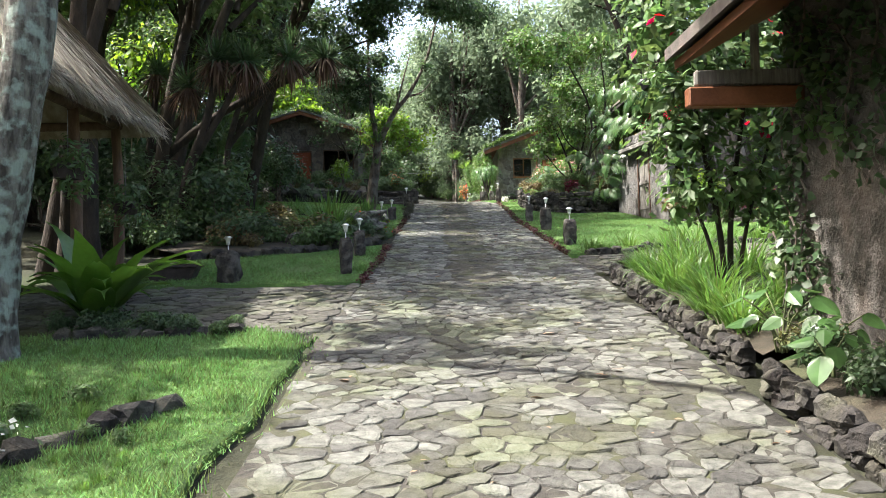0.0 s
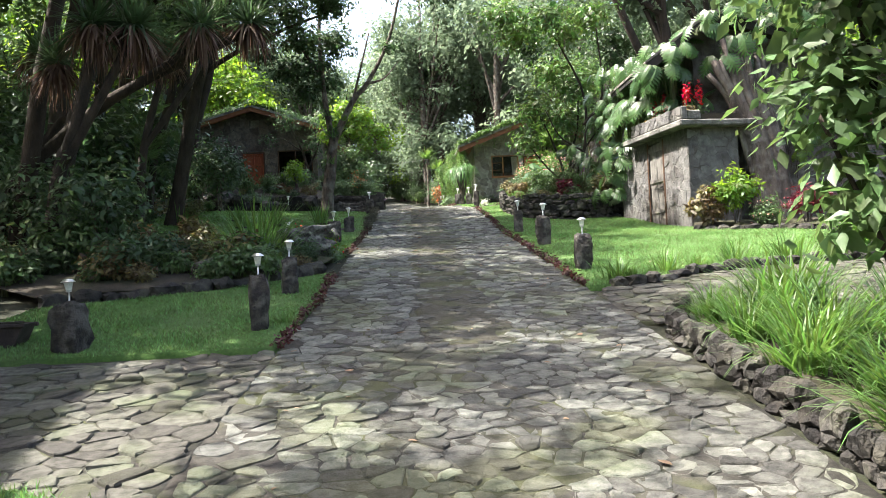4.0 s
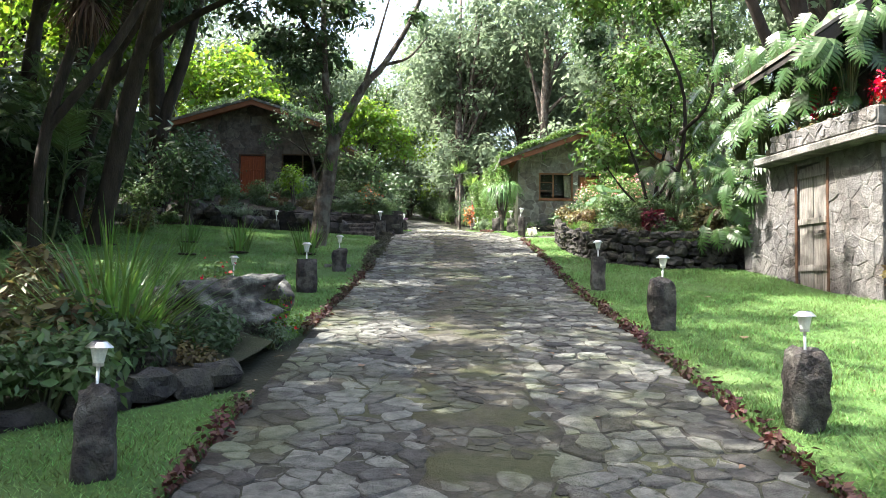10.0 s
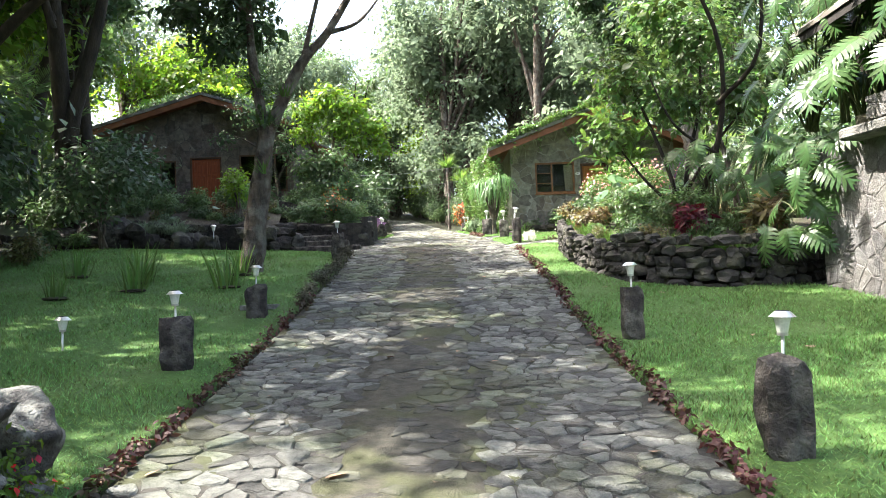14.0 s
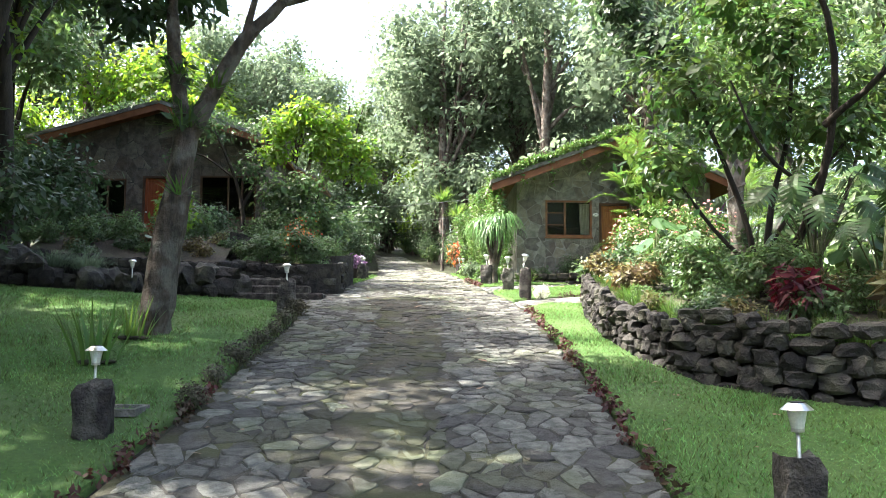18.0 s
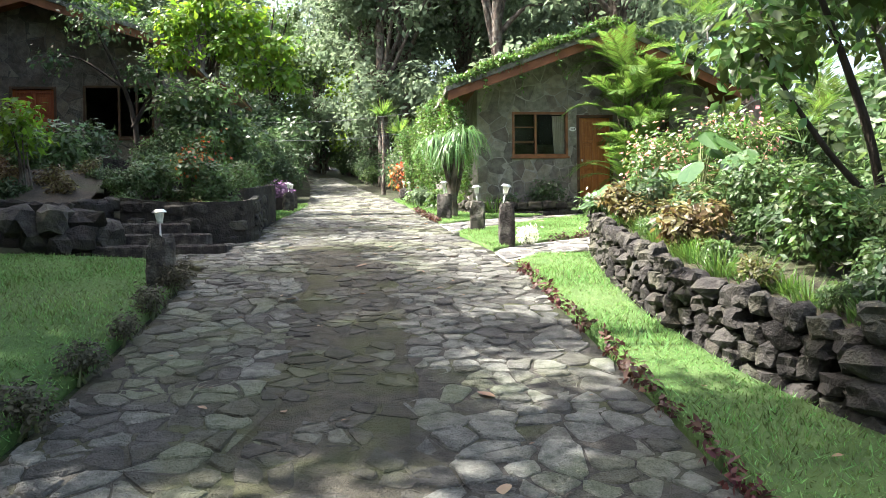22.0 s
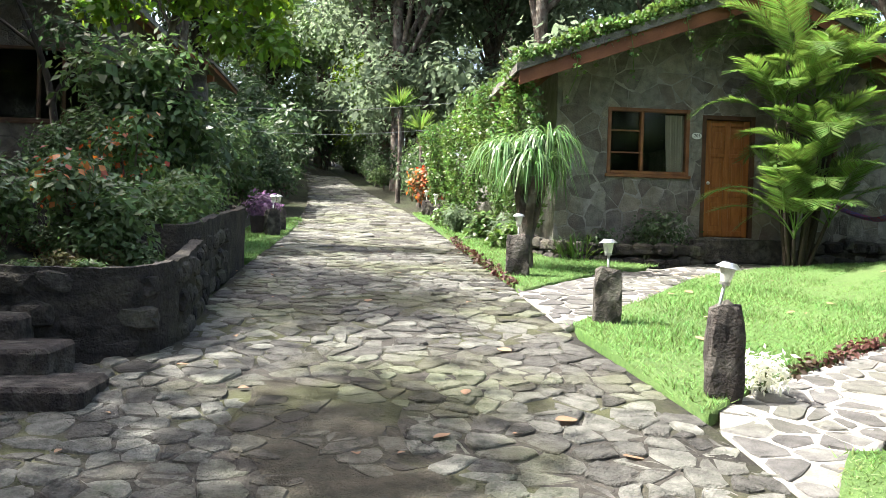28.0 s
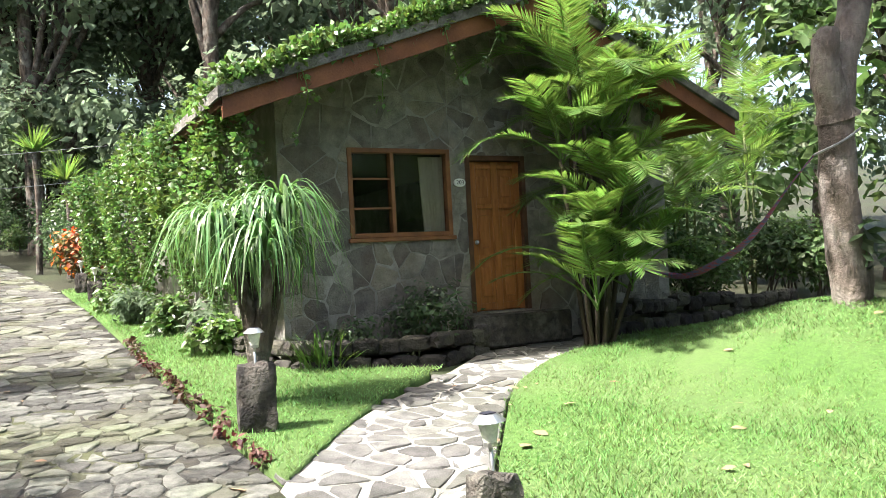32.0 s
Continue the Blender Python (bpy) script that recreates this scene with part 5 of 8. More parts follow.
bank_tree(-9.2, 29.6, (0.2, -2.2), 12, 61, fork=(2.2, -1.2), r=0.32, spread=2.8)
# these two crowns are set overhead, out of view, to shade the drive
bank_tree(-8.6, 8.6, (0.2, 0.4), 10.5, 74, n=5500, spread=2.8, leaf=M_LEAF)
bank_tree(-8.4, 12.6, (2.8, -1.0), 11.5, 75, n=1800, spread=3.0, r=0.22)
bank_tree(-11.5, 25.0, (0.8, 0.4), 11.5, 62, leaf=M_LEAF_DARK)
bank_tree(-9.8, 17.8, (1.5, 0.3), 10.5, 63, n=3400)
bank_tree(-13.5, 20.5, (1.2, 0), 12, 64, leaf=M_LEAF_BRIGHT)
bank_tree(-12.5, 13.5, (1.5, 0.6), 11, 65, leaf=M_LEAF_BRIGHT, n=2600)
# next eight: high crowns added to shade drive, lawn and planters
bank_tree(-7.9, 21.5, (3.8, -2.0), 12.5, 66, n=6500, r=0.24, spread=3.0)
bank_tree(-8.8, 15.0, (3.6, 1.5), 12.5, 76, n=2600, r=0.24, spread=3.2)
bank_tree(-8.8, 7.0, (2.6, 0.4), 11.5, 68, n=2400, spread=2.8, r=0.2)
bank_tree(-10.6, 34.4, (-0.6, -0.6), 13, 87, n=5500, spread=3.0, leaf=M_LEAF_DARK, r=0.26)
bank_tree(-8.2, 6.7, (1.8, -2.6), 12, 89, n=2000, spread=3.0, r=0.22)
bank_tree(-11.4, 8.2, (0.6, -0.6), 11, 88, n=5200, spread=3.2)
bank_tree(-12.4, 29.8, (1.0, 0), 10.5, 79, n=7000, spread=2.8, leaf=M_LEAF_DARK)
bank_tree(-12.2, 32.8, (2.4, 0.2), 11, 77, n=6500, spread=3.2, leaf=M_LEAF_DARK)
bank_tree(-12.6, 37.2, (0.8, -0.5), 10.5, 78, n=9000, spread=3.0, leaf=M_LEAF)
bank_tree(-17, 37.0, (0.5, 0), 11, 69, leaf=M_LEAF_BRIGHT)
# trees over the right side
bank_tree(9.5, 23.5, (-1.5, -0.5), 11, 71, leaf=M_LEAF_GREY, fork=(-4.0, -1.5), label="tree with bent dark limbs behind the store", spread=3.2)
bank_tree(13.5, 31.0, (-0.5, 0), 12, 72, leaf=M_LEAF_GREY)
bank_tree(17, 24.0, (0, 0), 11, 73, leaf=M_LEAF)

tree("tree", "tall dark tree whose boughs hang over the lawn", (-9.3, 23.2, G(-9.3, 23.2)),
     [([(0, 0, -0.3), (0.4, 0, 2.2), (1.2, -0.2, 4.4), (2.0, -0.6, 8.5)], 0.24, 0.07), ([(0.9, -0.1, 3.6), (2.6, -0.4, 5.0), (4.6, -0.7, 5.9), (6.6, -0.8, 6.6)], 0.12, 0.03), ([(1.2, -0.2, 4.4), (2.4, -0.4, 6.0), (4.2, -0.6, 7.2)], 0.09, 0.03)],
     [(1.6, -0.7, 6.6, 1.1, 1.0, 0.7), (2.8, -0.7, 6.2, 1.1, 1.0, 0.7), (4.0, -0.7, 6.2, 1.0, 0.9, 0.6), (5.2, -0.8, 6.5, 0.9, 0.9, 0.6), (6.5, -0.8, 6.8, 0.7, 0.8, 0.5), (4.2, -0.6, 7.3, 1.3, 1.1, 0.7), (2.2, -0.6, 8.3, 1.4, 1.2, 0.8), (4.4, -0.8, 5.2, 0.5, 0.5, 0.4)],
     4800, 0.18, M_BARK_DARK, M_LEAF_DARK, 86, 0.45)

# bark-covered trunk at the very start
tree("near_tree", "thick pale lichen-covered trunk beside the lawn", (-5.95, -0.9, G(-5.95, -0.9)), [([(0, 0, -0.3), (-0.02, 0.1, 1.2), (0.3, 0.1, 3.0), (0.5, 0.1, 5.0), (0.2, 0.3, 9)], 0.33, 0.24), ([(0.48, 0.1, 4.8), (1.4, -1.0, 8.0), (2.4, -3.4, 11.2)], 0.16, 0.04)],
     # high clumps added out of view to shade the house wall and lawn
     [(2.0, -2.4, 11.2, 1.3, 1.3, 0.8), (3.0, -1.2, 11.4, 1.2, 1.2, 0.8), (2.6, -3.8, 11.3, 1.3, 1.3, 0.8), (1.6, -5.2, 11.2, 1.3, 1.3, 0.8), (3.2, -6.4, 11.3, 1.3, 1.3, 0.8), (-5.5, -2.0, 9.5, 2.0, 2.4, 1.5), (-5.7, 1.0, 9.0, 2, 2, 1.4), (-1.5, 1.5, 9.6, 1.2, 1.2, 0.8)], 6500, 0.26, M_BARK_PALE, M_LEAF, 81)

# broad fluted trunk against the rendered house: strands grown together, ending in roots over the store roof
fg = np.random.default_rng(83)
FIG = thing("fig_tree", (8.85, 16.35, G(9.6, 17.0)), "broad mottled fig trunk of fused strands before the house wall", "tree")
strands = [([(0.2, 0, -0.3), (0.1, 0, 1.0), (-0.1, 0, 2.2), (-0.45, 0, 3.4), (-0.8, 0, 4.6)], 0.42, 0.26)]
for k in range(11):
    o, w = -0.55 + 0.11 * k, fg.uniform(0.07, 0.17)
    top = fg.uniform(3.9, 4.9)
    strands.append(([(0.25 + o * 1.3 + fg.normal(0, 0.08), -0.1 - fg.uniform(0, 0.12), -0.3), (0.12 + o * 0.8, -0.26 + 0.5 * o * o, 1.0), (-0.1 + o * 0.85 + fg.normal(0, 0.04), -0.28 + 0.5 * o * o, 2.2), (-0.45 + o + fg.normal(0, 0.05), -0.26 + 0.4 * o * o, 3.3), (-0.75 + o * 1.3, -0.2, top)], w, w * 0.6))
for k, strand in enumerate(strands):
    v, f = trunk_mesh([strand], 8)
    poly("strand" if k else "trunk", v, f, M_ROOTBARK, FIG, "", True)

# slim trunks beside the hammock
tree("hammock_tree", "brown scarred trunk with a stubby limb holding a hammock", (8.62, 34.05, G(8.62, 34.05)),
     [([(0.03, 0, -0.2), (0.0, 0, 0.15), (-0.06, 0, 0.8), (-0.09, 0, 1.4), (-0.06, 0, 2.1), (0.1, 0, 2.75), (0.4, 0, 3.4), (0.7, 0.2, 4.6), (1.2, 0.4, 6.6)], 0.22, 0.17),
      ([(-0.06, 0, 2.05), (-0.2, -0.03, 2.45), (-0.24, -0.05, 2.8), (-0.16, -0.05, 3.0)], 0.19, 0.13),
      ([(0.1, -0.05, -0.2), (0.16, -0.06, 0.3), (0.05, -0.04, 0.9), (0.02, 0, 1.6)], 0.12, 0.1),
      ([(0.25, 0.2, -0.2), (0.2, 0.1, 0.25), (0.05, 0.05, 0.8)], 0.13, 0.08), ([(0.5, 0.05, 3.8), (-0.6, 0, 4.9), (-2.4, 0.2, 6.2)], 0.09, 0.03)],
     # high clumps at negative x are unseen, added to shade the trunk
     [(1.4, 0.6, 7.4, 1.9, 1.9, 1.1), (0.9, 0.3, 6.2, 1.0, 1.0, 0.6), (-1.5, 0, 5.2, 1.0, 1.0, 0.6), (-2.4, 0.3, 6.2, 1.1, 1.1, 0.7), (-2.2, -0.9, 5.7, 1.0, 1.0, 0.6), (-0.6, 0.2, 5.4, 0.9, 0.9, 0.6), (-3.2, -0.2, 6.9, 1.1, 1.1, 0.7), (0.0, -0.25, 0.7, 0.1, 0.1, 0.22), (0.12, -0.25, 0.45, 0.14, 0.1, 0.16)], 4600, 0.22, M_ROOTBARK, M_LEAF_DARK, 84)


# ---- shrubs ----
def shrub(name, label, x, y, w, h, n, size, leaf, seed, z=None, aspect=0.45, stems=5, category="shrub", group="", lift=0.0, petals=None, pn=0):
    rng = np.random.default_rng(seed)
    z = G(x, y) if z is None else z
    T = thing(name, (*s2(x, y), z), label, category, group)
    k = max(4, int(6 * w * h))
    cl = clump_set(rng, k, 0, 0, h * 0.58 + lift, w * 0.36, w * 0.36, h * 0.3, w * 0.16 + 0.06, w * 0.26 + 0.08)
    out = []
    for c in cl[:stems]:
        out.append(([(rng.normal(0, 0.05), rng.normal(0, 0.05), -0.05), (c[0] * 0.4, c[1] * 0.4, c[2] * 0.55), tuple(c[:3])], 0.012 + 0.008 * h, 0.005))
    v, f = trunk_mesh(out, 5)
    poly("branchwork", v, f, M_STEM if h < 1 else M_BARK, T, "", True)
    npart("foliage", *cloud(cl, n, size, rng, aspect, 0.35), leaf, T)
    if petals:
        npart("blossom", *cloud(cl * np.array((1, 1, 1.03, 1.08, 1.08, 1.15)), pn, size * 0.8, rng, 0.8, 0.9), petals, T)
    return T


sr = np.random.default_rng(5)
# dense planting on the left bank
SHRUBS = [shrub("shrub", "dark leafy shrub in deep shade", -8.0, 12.5, 2.2, 2.0, 1350, 0.17, M_LEAF_DARK, 301, group="bank shrubs"),
          shrub("shrub", "mid-green shrub on the shaded bank", -6.8, 10.5, 1.6, 1.3, 1200, 0.14, M_LEAF, 302, group="bank shrubs"),
          shrub("shrub", "tall dense shrub beneath the trees", -10.5, 15.5, 2.6, 3.0, 1500, 0.2, M_LEAF_DARK, 303, group="bank shrubs"),
          shrub("shrub", "fresh green shrub among shade plants", -5.4, 33.2, 1.5, 1.4, 1700, 0.13, M_LEAF, 304, group="bank shrubs")]


def more(src, x, y, s, rz, z=None):
    m = pose(*s2(x, y), G(x, y) if z is None else z, 0, 0, rz) @ Matrix.Diagonal((s, s, s, 1))
    o = copy_thing(src, m)
    o.matrix_world = m
    return o


BANK = []


def door_lane(x, y, w=0.9):
    """The open strip of low planting that leads from the drive up to the red door."""
    return 27 < y < 40.6 and -6.5 - (y - 30) * 0.21 - w < x < -5.0 - (y - 30) * 0.33 + w


for _ in range(900):
    x, y = sr.uniform(-17, -5.2), sr.uniform(5.5, 46)
    open_lawn = (y > 12 and y < 28 and x > -9.2 - 0.2 * (y - 14) * (y < 22)) or (x > -6.9 and y < 8.2)
    if open_lawn or (-13.2 < x < -1 and y > 39.5) or (x > -7.5 and 28 < y < 34) or (-16 < x < -6.2 and 4.5 < y < 12.2):
        continue
    if (-11.2 < x < -5.4 and 36.0 < y) or door_lane(x, y):
        continue
    if all((x - a) ** 2 + (y - b) ** 2 > 2.0 for a, b in BANK):
        BANK.append((x, y))
for i, (x, y) in enumerate(BANK[:46]):
    far_in = x < -10
    src = SHRUBS[2] if far_in and i % 2 else SHRUBS[(0, 1, 0, 2, 3)[i % 5] if y > 28 else (0, 1, 2, 0)[i % 4]]
    more(src, x, y, sr.uniform(0.7, 1.2), sr.uniform(0, 360))
for i in range(22):
    x, y = sr.uniform(-13.5, -9.6), sr.uniform(12.8, 28)
    more(SHRUBS[(0, 2, 2)[i % 3]], x, y, sr.uniform(1.1, 1.7), sr.uniform(0, 360))
# undergrowth along the woodland edge ahead
for i in range(42):
    y = 50 + 40 * sr.random()
    c = (edge_l(y) + edge_r(y)) / 2
    x = c + (2.2 + 3.0 * sr.random()) * (1 if i % 2 else -1)
    if i % 5 == 0:
        y, x = 84 + 6 * sr.random(), -9 + 8 * sr.random()
    if 2.5 < x < 9.5 and y < 50:
        continue
    more(SHRUBS[(0, 1, 2, 3)[i % 4]], x, y, sr.uniform(0.9, 1.7), sr.uniform(0, 360))

# close planting on both sides of the far drive
for i in range(36):
    y = 46 + 0.9 * i
    x = edge_l(y) - 0.9 - 0.7 * sr.random() if i % 2 else edge_r(y) + 0.9 + 0.7 * sr.random()
    if i % 2 == 0 and y < 51:
        continue
    more(SHRUBS[(0, 1, 2)[i % 3]], float(x), y, sr.uniform(0.6, 1.0), sr.uniform(0, 360))
for i in range(9):
    more(SHRUBS[(0, 2, 2)[i % 3]], -9.0 + 1.3 * i, 78 + sr.uniform(-1, 1), sr.uniform(1.2, 1.8), sr.uniform(0, 360))

# bushes that close the garden behind the raised bed
for x, y in ((9.4, 26.6), (9.0, 29.4), (10.6, 28.6), (10.2, 30.2), (11.6, 27)):
    more(SHRUBS[(0, 1)[int(x) % 2]], x, y, 1.7, x * 70)

# hedge along the drive beyond the shaded cottage
for i in range(13):
    y = 37.5 + i * 1.0
    more(SHRUBS[(0, 3, 1)[i % 3]], -3.1 - 0.5 * sr.random() - 0.05 * i, y, sr.uniform(0.9, 1.35), sr.uniform(0, 360))
# tree of light leaves between cottage and drive
tree("light_tree", "small loose-crowned tree with fresh yellow-green leaves beside the cottage", (-3.2, 38.0, G(-3.2, 38.0)),
     [([(0, 0, -0.2), (-0.3, 0, 1.2), (-0.2, 0.1, 2.6), (0.1, 0.1, 4.2)], 0.11, 0.04), ([(-0.25, 0, 1.9), (0.6, 0, 3.0), (1.2, 0, 3.7)], 0.06, 0.02), ([(-0.3, 0, 1.6), (-0.8, 0, 2.8), (-1.1, 0, 3.6)], 0.05, 0.02)],
     [(-0.2, 0, 5.0, 0.75, 0.7, 0.5), (0.6, 0, 4.6, 0.7, 0.6, 0.45), (-0.9, 0, 4.5, 0.7, 0.6, 0.45), (1.4, 0, 3.9, 0.6, 0.6, 0.4), (0.3, -0.2, 3.9, 0.7, 0.6, 0.4), (-1.1, 0, 3.7, 0.6, 0.5, 0.4), (1.7, 0, 3.1, 0.5, 0.5, 0.35), (0.8, -0.2, 3.2, 0.5, 0.5, 0.35)], 2300, 0.17, M_BARK, M_LEAF_BRIGHT, 91, 0.6)
tree("dark_tree", "dense dark-leaved small tree under the porch eaves", (-3.5, 36.9, G(-3.5, 36.9)),
     [([(0, 0, -0.2), (0.1, 0, 0.8), (0, 0.1, 1.6), (-0.3, 0.1, 2.4)], 0.08, 0.03), ([(0.05, 0, 0.9), (0.5, 0, 1.6), (0.7, 0, 2.2)], 0.05, 0.02)],
     [(-0.5, 0, 2.3, 0.7, 0.6, 0.5), (0.3, 0, 2.4, 0.7, 0.6, 0.5), (-0.2, 0, 1.6, 0.8, 0.7, 0.5), (0.7, 0, 1.6, 0.6, 0.6, 0.5), (0.2, -0.2, 0.9, 0.7, 0.6, 0.4)], 2200, 0.15, M_BARK_DARK, M_LEAF, 97, 0.5)
tree("cottage_tree", "thin dark branches hanging before the cottage gable", (-5.6, 39.2, G(-5.6, 39.2)),
     [([(0, 0, -0.2), (0.1, 0, 1.2), (-0.2, 0, 2.6), (-0.9, -0.1, 4.2)], 0.09, 0.03), ([(0, 0, 1.6), (0.6, 0, 2.8), (0.9, 0, 4.2)], 0.06, 0.02), ([(-0.2, 0, 2.6), (-1.2, -0.2, 3.3), (-2.0, -0.2, 3.4)], 0.035, 0.01)],
     [(-0.9, 0, 4.3, 0.9, 0.6, 0.7), (0.9, 0, 4.3, 0.9, 0.7, 0.7), (0.4, 0, 3.0, 0.8, 0.6, 0.6), (-1.9, -0.2, 3.3, 0.6, 0.4, 0.4), (1.1, -0.1, 1.8, 0.6, 0.4, 0.5)], 1300, 0.14, M_BARK_DARK, M_LEAF_DARK, 96, 0.5)

# ---- vines over the roof and flank of the cottage ----
vr = np.random.default_rng(8)
VT = thing("roof_vine", (3.0, 37.0, 6.0), "dense creeping vine with bright leaves over the cottage roof", "vine")


def cover(fn, n, size, thick, seed, out=0.5):
    rng = np.random.default_rng(seed)
    s, t = rng.random(n), rng.random(n)
    P, N = fn(s, t)
    lum = 0.5 + 0.5 * np.sin(P[:, 0] * 4.1 + P[:, 2] * 2) * np.sin(P[:, 1] * 3.3)
    P = P + N * (rng.random(n) * thick * (0.35 + lum))[:, None] + rng.normal(0, 0.03, (n, 3))
    along = unit(N * out + rng.normal(size=(n, 3)) * 0.7 + np.array((0, 0, -0.3)))
    side = unit(np.cross(along, rng.normal(size=(n, 3)) + np.array((0, 0, 1.0))))
    L = size * rng.uniform(0.6, 1.4, n)
    return kites(P, along, side, L, L * 0.75)


slope2 = (7.28 - 6.1) / (6.35 - 3.1)


def curtain_x(y):
    return np.interp(y, (36.5, 40, 44, 49), (2.45, 2.3, 2.1, 1.75))


def roof_left(s, t):
    y = 36.35 + 12.4 * s ** 1.6
    x0 = curtain_x(y) - 0.1
    x = x0 + (6.35 - x0) * t
    z = np.where(x > 2.3, 6.1 + (x - 3.1) * slope2 + 0.22, 5.95 + 0.25 * np.sin(y * 1.3) * (2.3 - x))
    return np.stack([x, y, z], 1), np.tile(unit(np.array((-slope2, 0, 1.0))), (len(s), 1))


def roof_front(s, t):
    x = 2.3 + 6.2 * s
    z = np.where(x < 6.35, 6.1 + (x - 3.1) * slope2, 7.28 - (x - 6.35) * 0.45) + 0.2
    y = 36.33 + 0.25 * t
    hang_ = np.where(vr.random(len(s)) < 0.1, t * 0.4, 0)
    return np.stack([x, y, z - hang_], 1), np.tile(unit(np.array((0, -0.35, 1.0))), (len(s), 1))


def flank(s, t):
    y = 36.5 + 12.5 * s
    low = np.interp(y, (36.5, 49), (3.75, 4.3)) + 0.25 * np.sin(y * 5.3) + 0.15 * np.sin(y * 12.1)
    z = low + (6.1 - low) * t
    x = curtain_x(y) + 0.55 * (1 - t) ** 1.5 + 0.22 * np.sin(y * 2.1) * np.sin(z * 1.7 + y)
    return np.stack([x, y, z], 1), np.tile(unit(np.array((-1.0, -0.35, 0.35))), (len(s), 1))


npart("foliage", *cover(roof_left, 13000, 0.085, 0.2, 1), M_LEAF_VINE, VT).matrix_parent_inverse = VT.matrix_world.inverted()
npart("edge_foliage", *cover(roof_front, 4800, 0.075, 0.2, 2), M_LEAF_VINE, VT).matrix_parent_inverse = VT.matrix_world.inverted()
npart("curtain_foliage", *cover(flank, 24000, 0.075, 0.3, 3), M_LEAF_VINE, VT).matrix_parent_inverse = VT.matrix_world.inverted()
for k in range(7):
    x = 3.2 + 0.75 * k + vr.uniform(-0.2, 0.2)
    z = (6.1 + (x - 3.1) * slope2 if x < 6.35 else 7.28 - (x - 6.35) * 0.45)
    pts = [(x, 36.35, z + 0.1), (x + 0.05, 36.32, z - 0.2), (x + vr.uniform(-0.1, 0.2), 36.34, z - vr.uniform(0.35, 0.7))]
    v, f = tube(curve_pts(pts, 6), 0.006, 4)
    lv, lf = cloud([(p[0], p[1], p[2], 0.07, 0.05, 0.1) for p in pts], 34, 0.075, vr, 0.7)
    v2, f2 = join([(v, clean(f)), (lv, [tuple(q) for q in lf])])
    poly("tendril", v2, f2, M_LEAF_VINE, VT).matrix_parent_inverse = VT.matrix_world.inverted()
V1 = thing("roof_creeper", (-8, 40.2, 8.6), "creeper trailing over the shaded cottage roof", "vine")


def roof_c1(s, t):
    x = -11.5 + 6.6 * s
    z = np.where(x < -8.5, 7.9 + (x + 12.4) * 0.29, 9.0 - (x + 8.6) * 0.32) + 0.22
    return np.stack([x, 40.0 + 1.6 * t, z], 1), np.tile(np.array((0, -0.3, 0.95)), (len(s), 1))


npart("foliage", *cover(roof_c1, 2600, 0.13, 0.25, 4), M_LEAF_DARK, V1).matrix_parent_inverse = V1.matrix_world.inverted()


def roof_c1b(s, t):
    x = -8.9 + 1.6 * s
    return np.stack([x, 40.0 + 1.2 * t, 8.95 + 0.25 * np.sin(s * 3.1)], 1), np.tile(np.array((0, -0.3, 0.95)), (len(s), 1))


# brighter leaf colour paints the sun on this part of the creeper
npart("sunlit_foliage", *cover(roof_c1b, 900, 0.14, 0.3, 5), M_LEAF_BRIGHT, V1).matrix_parent_inverse = V1.matrix_world.inverted()


# ---- palms ----
def palm(name, label, x, y, stems, fr_len, n_fronds, leaf, seed, mat=M_LEAF_PALM, leaf_w=0.04, group="", z=None, stem_mat=M_STEM, nleaf=24):
    rng = np.random.default_rng(seed)
    z = G(x, y) if z is None else z
    T = thing(name, (*s2(x, y), z), label, "palm", group)
    shapes = []
    for k in range(4):
        v, f = frond(fr_len * (0.85 + 0.1 * k), leaf, nleaf, 1.38 - 0.16 * k, 0.8 + 0.25 * k, leaf_w, rng, start=0.32)
        me = bpy.data.meshes.new("frond")
        me.from_pydata([tuple(q) for q in v], [], f)
        me.materials.append(mat)
        shapes.append(me)
    for sx, sy, h in stems:
        v, f = tube(curve_pts([(sx * 0.3, sy * 0.3, -0.1), (sx * 0.7, sy * 0.7, h * 0.5), (sx, sy, h)], 6), np.linspace(0.035, 0.025, 6), 6)
        poly("stem", v, clean(f), stem_mat, T, "", True)
        a0 = rng.uniform(0, 360)
        for k in range(n_fronds):
            ob = hang(new("frond", shapes[(k + int(h * 10)) % 4]), T)
            ob.matrix_local = pose(sx, sy, h - 0.02 * k, 0, rng.uniform(-22, 22), a0 + k * 137.5 + rng.uniform(-25, 25))
    return T


palm("palm_clump", "clumping feather palm with sunlit fronds before the cottage", 6.6, 36.05,
     ((0.0, 0, 3.0), (0.35, 0.1, 2.7), (-0.3, 0.1, 2.3), (0.25, -0.2, 1.8), (-0.25, -0.15, 1.0), (0.4, -0.05, 1.1), (0.0, 0.2, 2.5), (-0.1, -0.2, 0.6), (0.75, 0.1, 2.9), (-0.2, 0, 3.35), (0.6, 0.2, 2.1), (0.1, -0.3, 1.4), (0.45, -0.2, 0.8)), 1.25, 8, 0.38, 11, leaf_w=0.024, nleaf=38, stem_mat=M_BARK_DARK)
palm("palm_clump", "feather palm growing behind the hammock", 10.6, 38.5, ((0, 0, 2.6), (0.4, 0.2, 1.9), (-0.3, 0, 1.4), (0.1, 0.4, 3.2)), 1.6, 7, 0.5, 12, group="palms behind the hammock")
palm("palm_clump", "feather palm growing behind the hammock", 13.2, 39.5, ((0, 0, 3.4), (0.4, 0.2, 2.4), (-0.5, 0, 1.8)), 1.8, 7, 0.5, 13, group="palms behind the hammock")
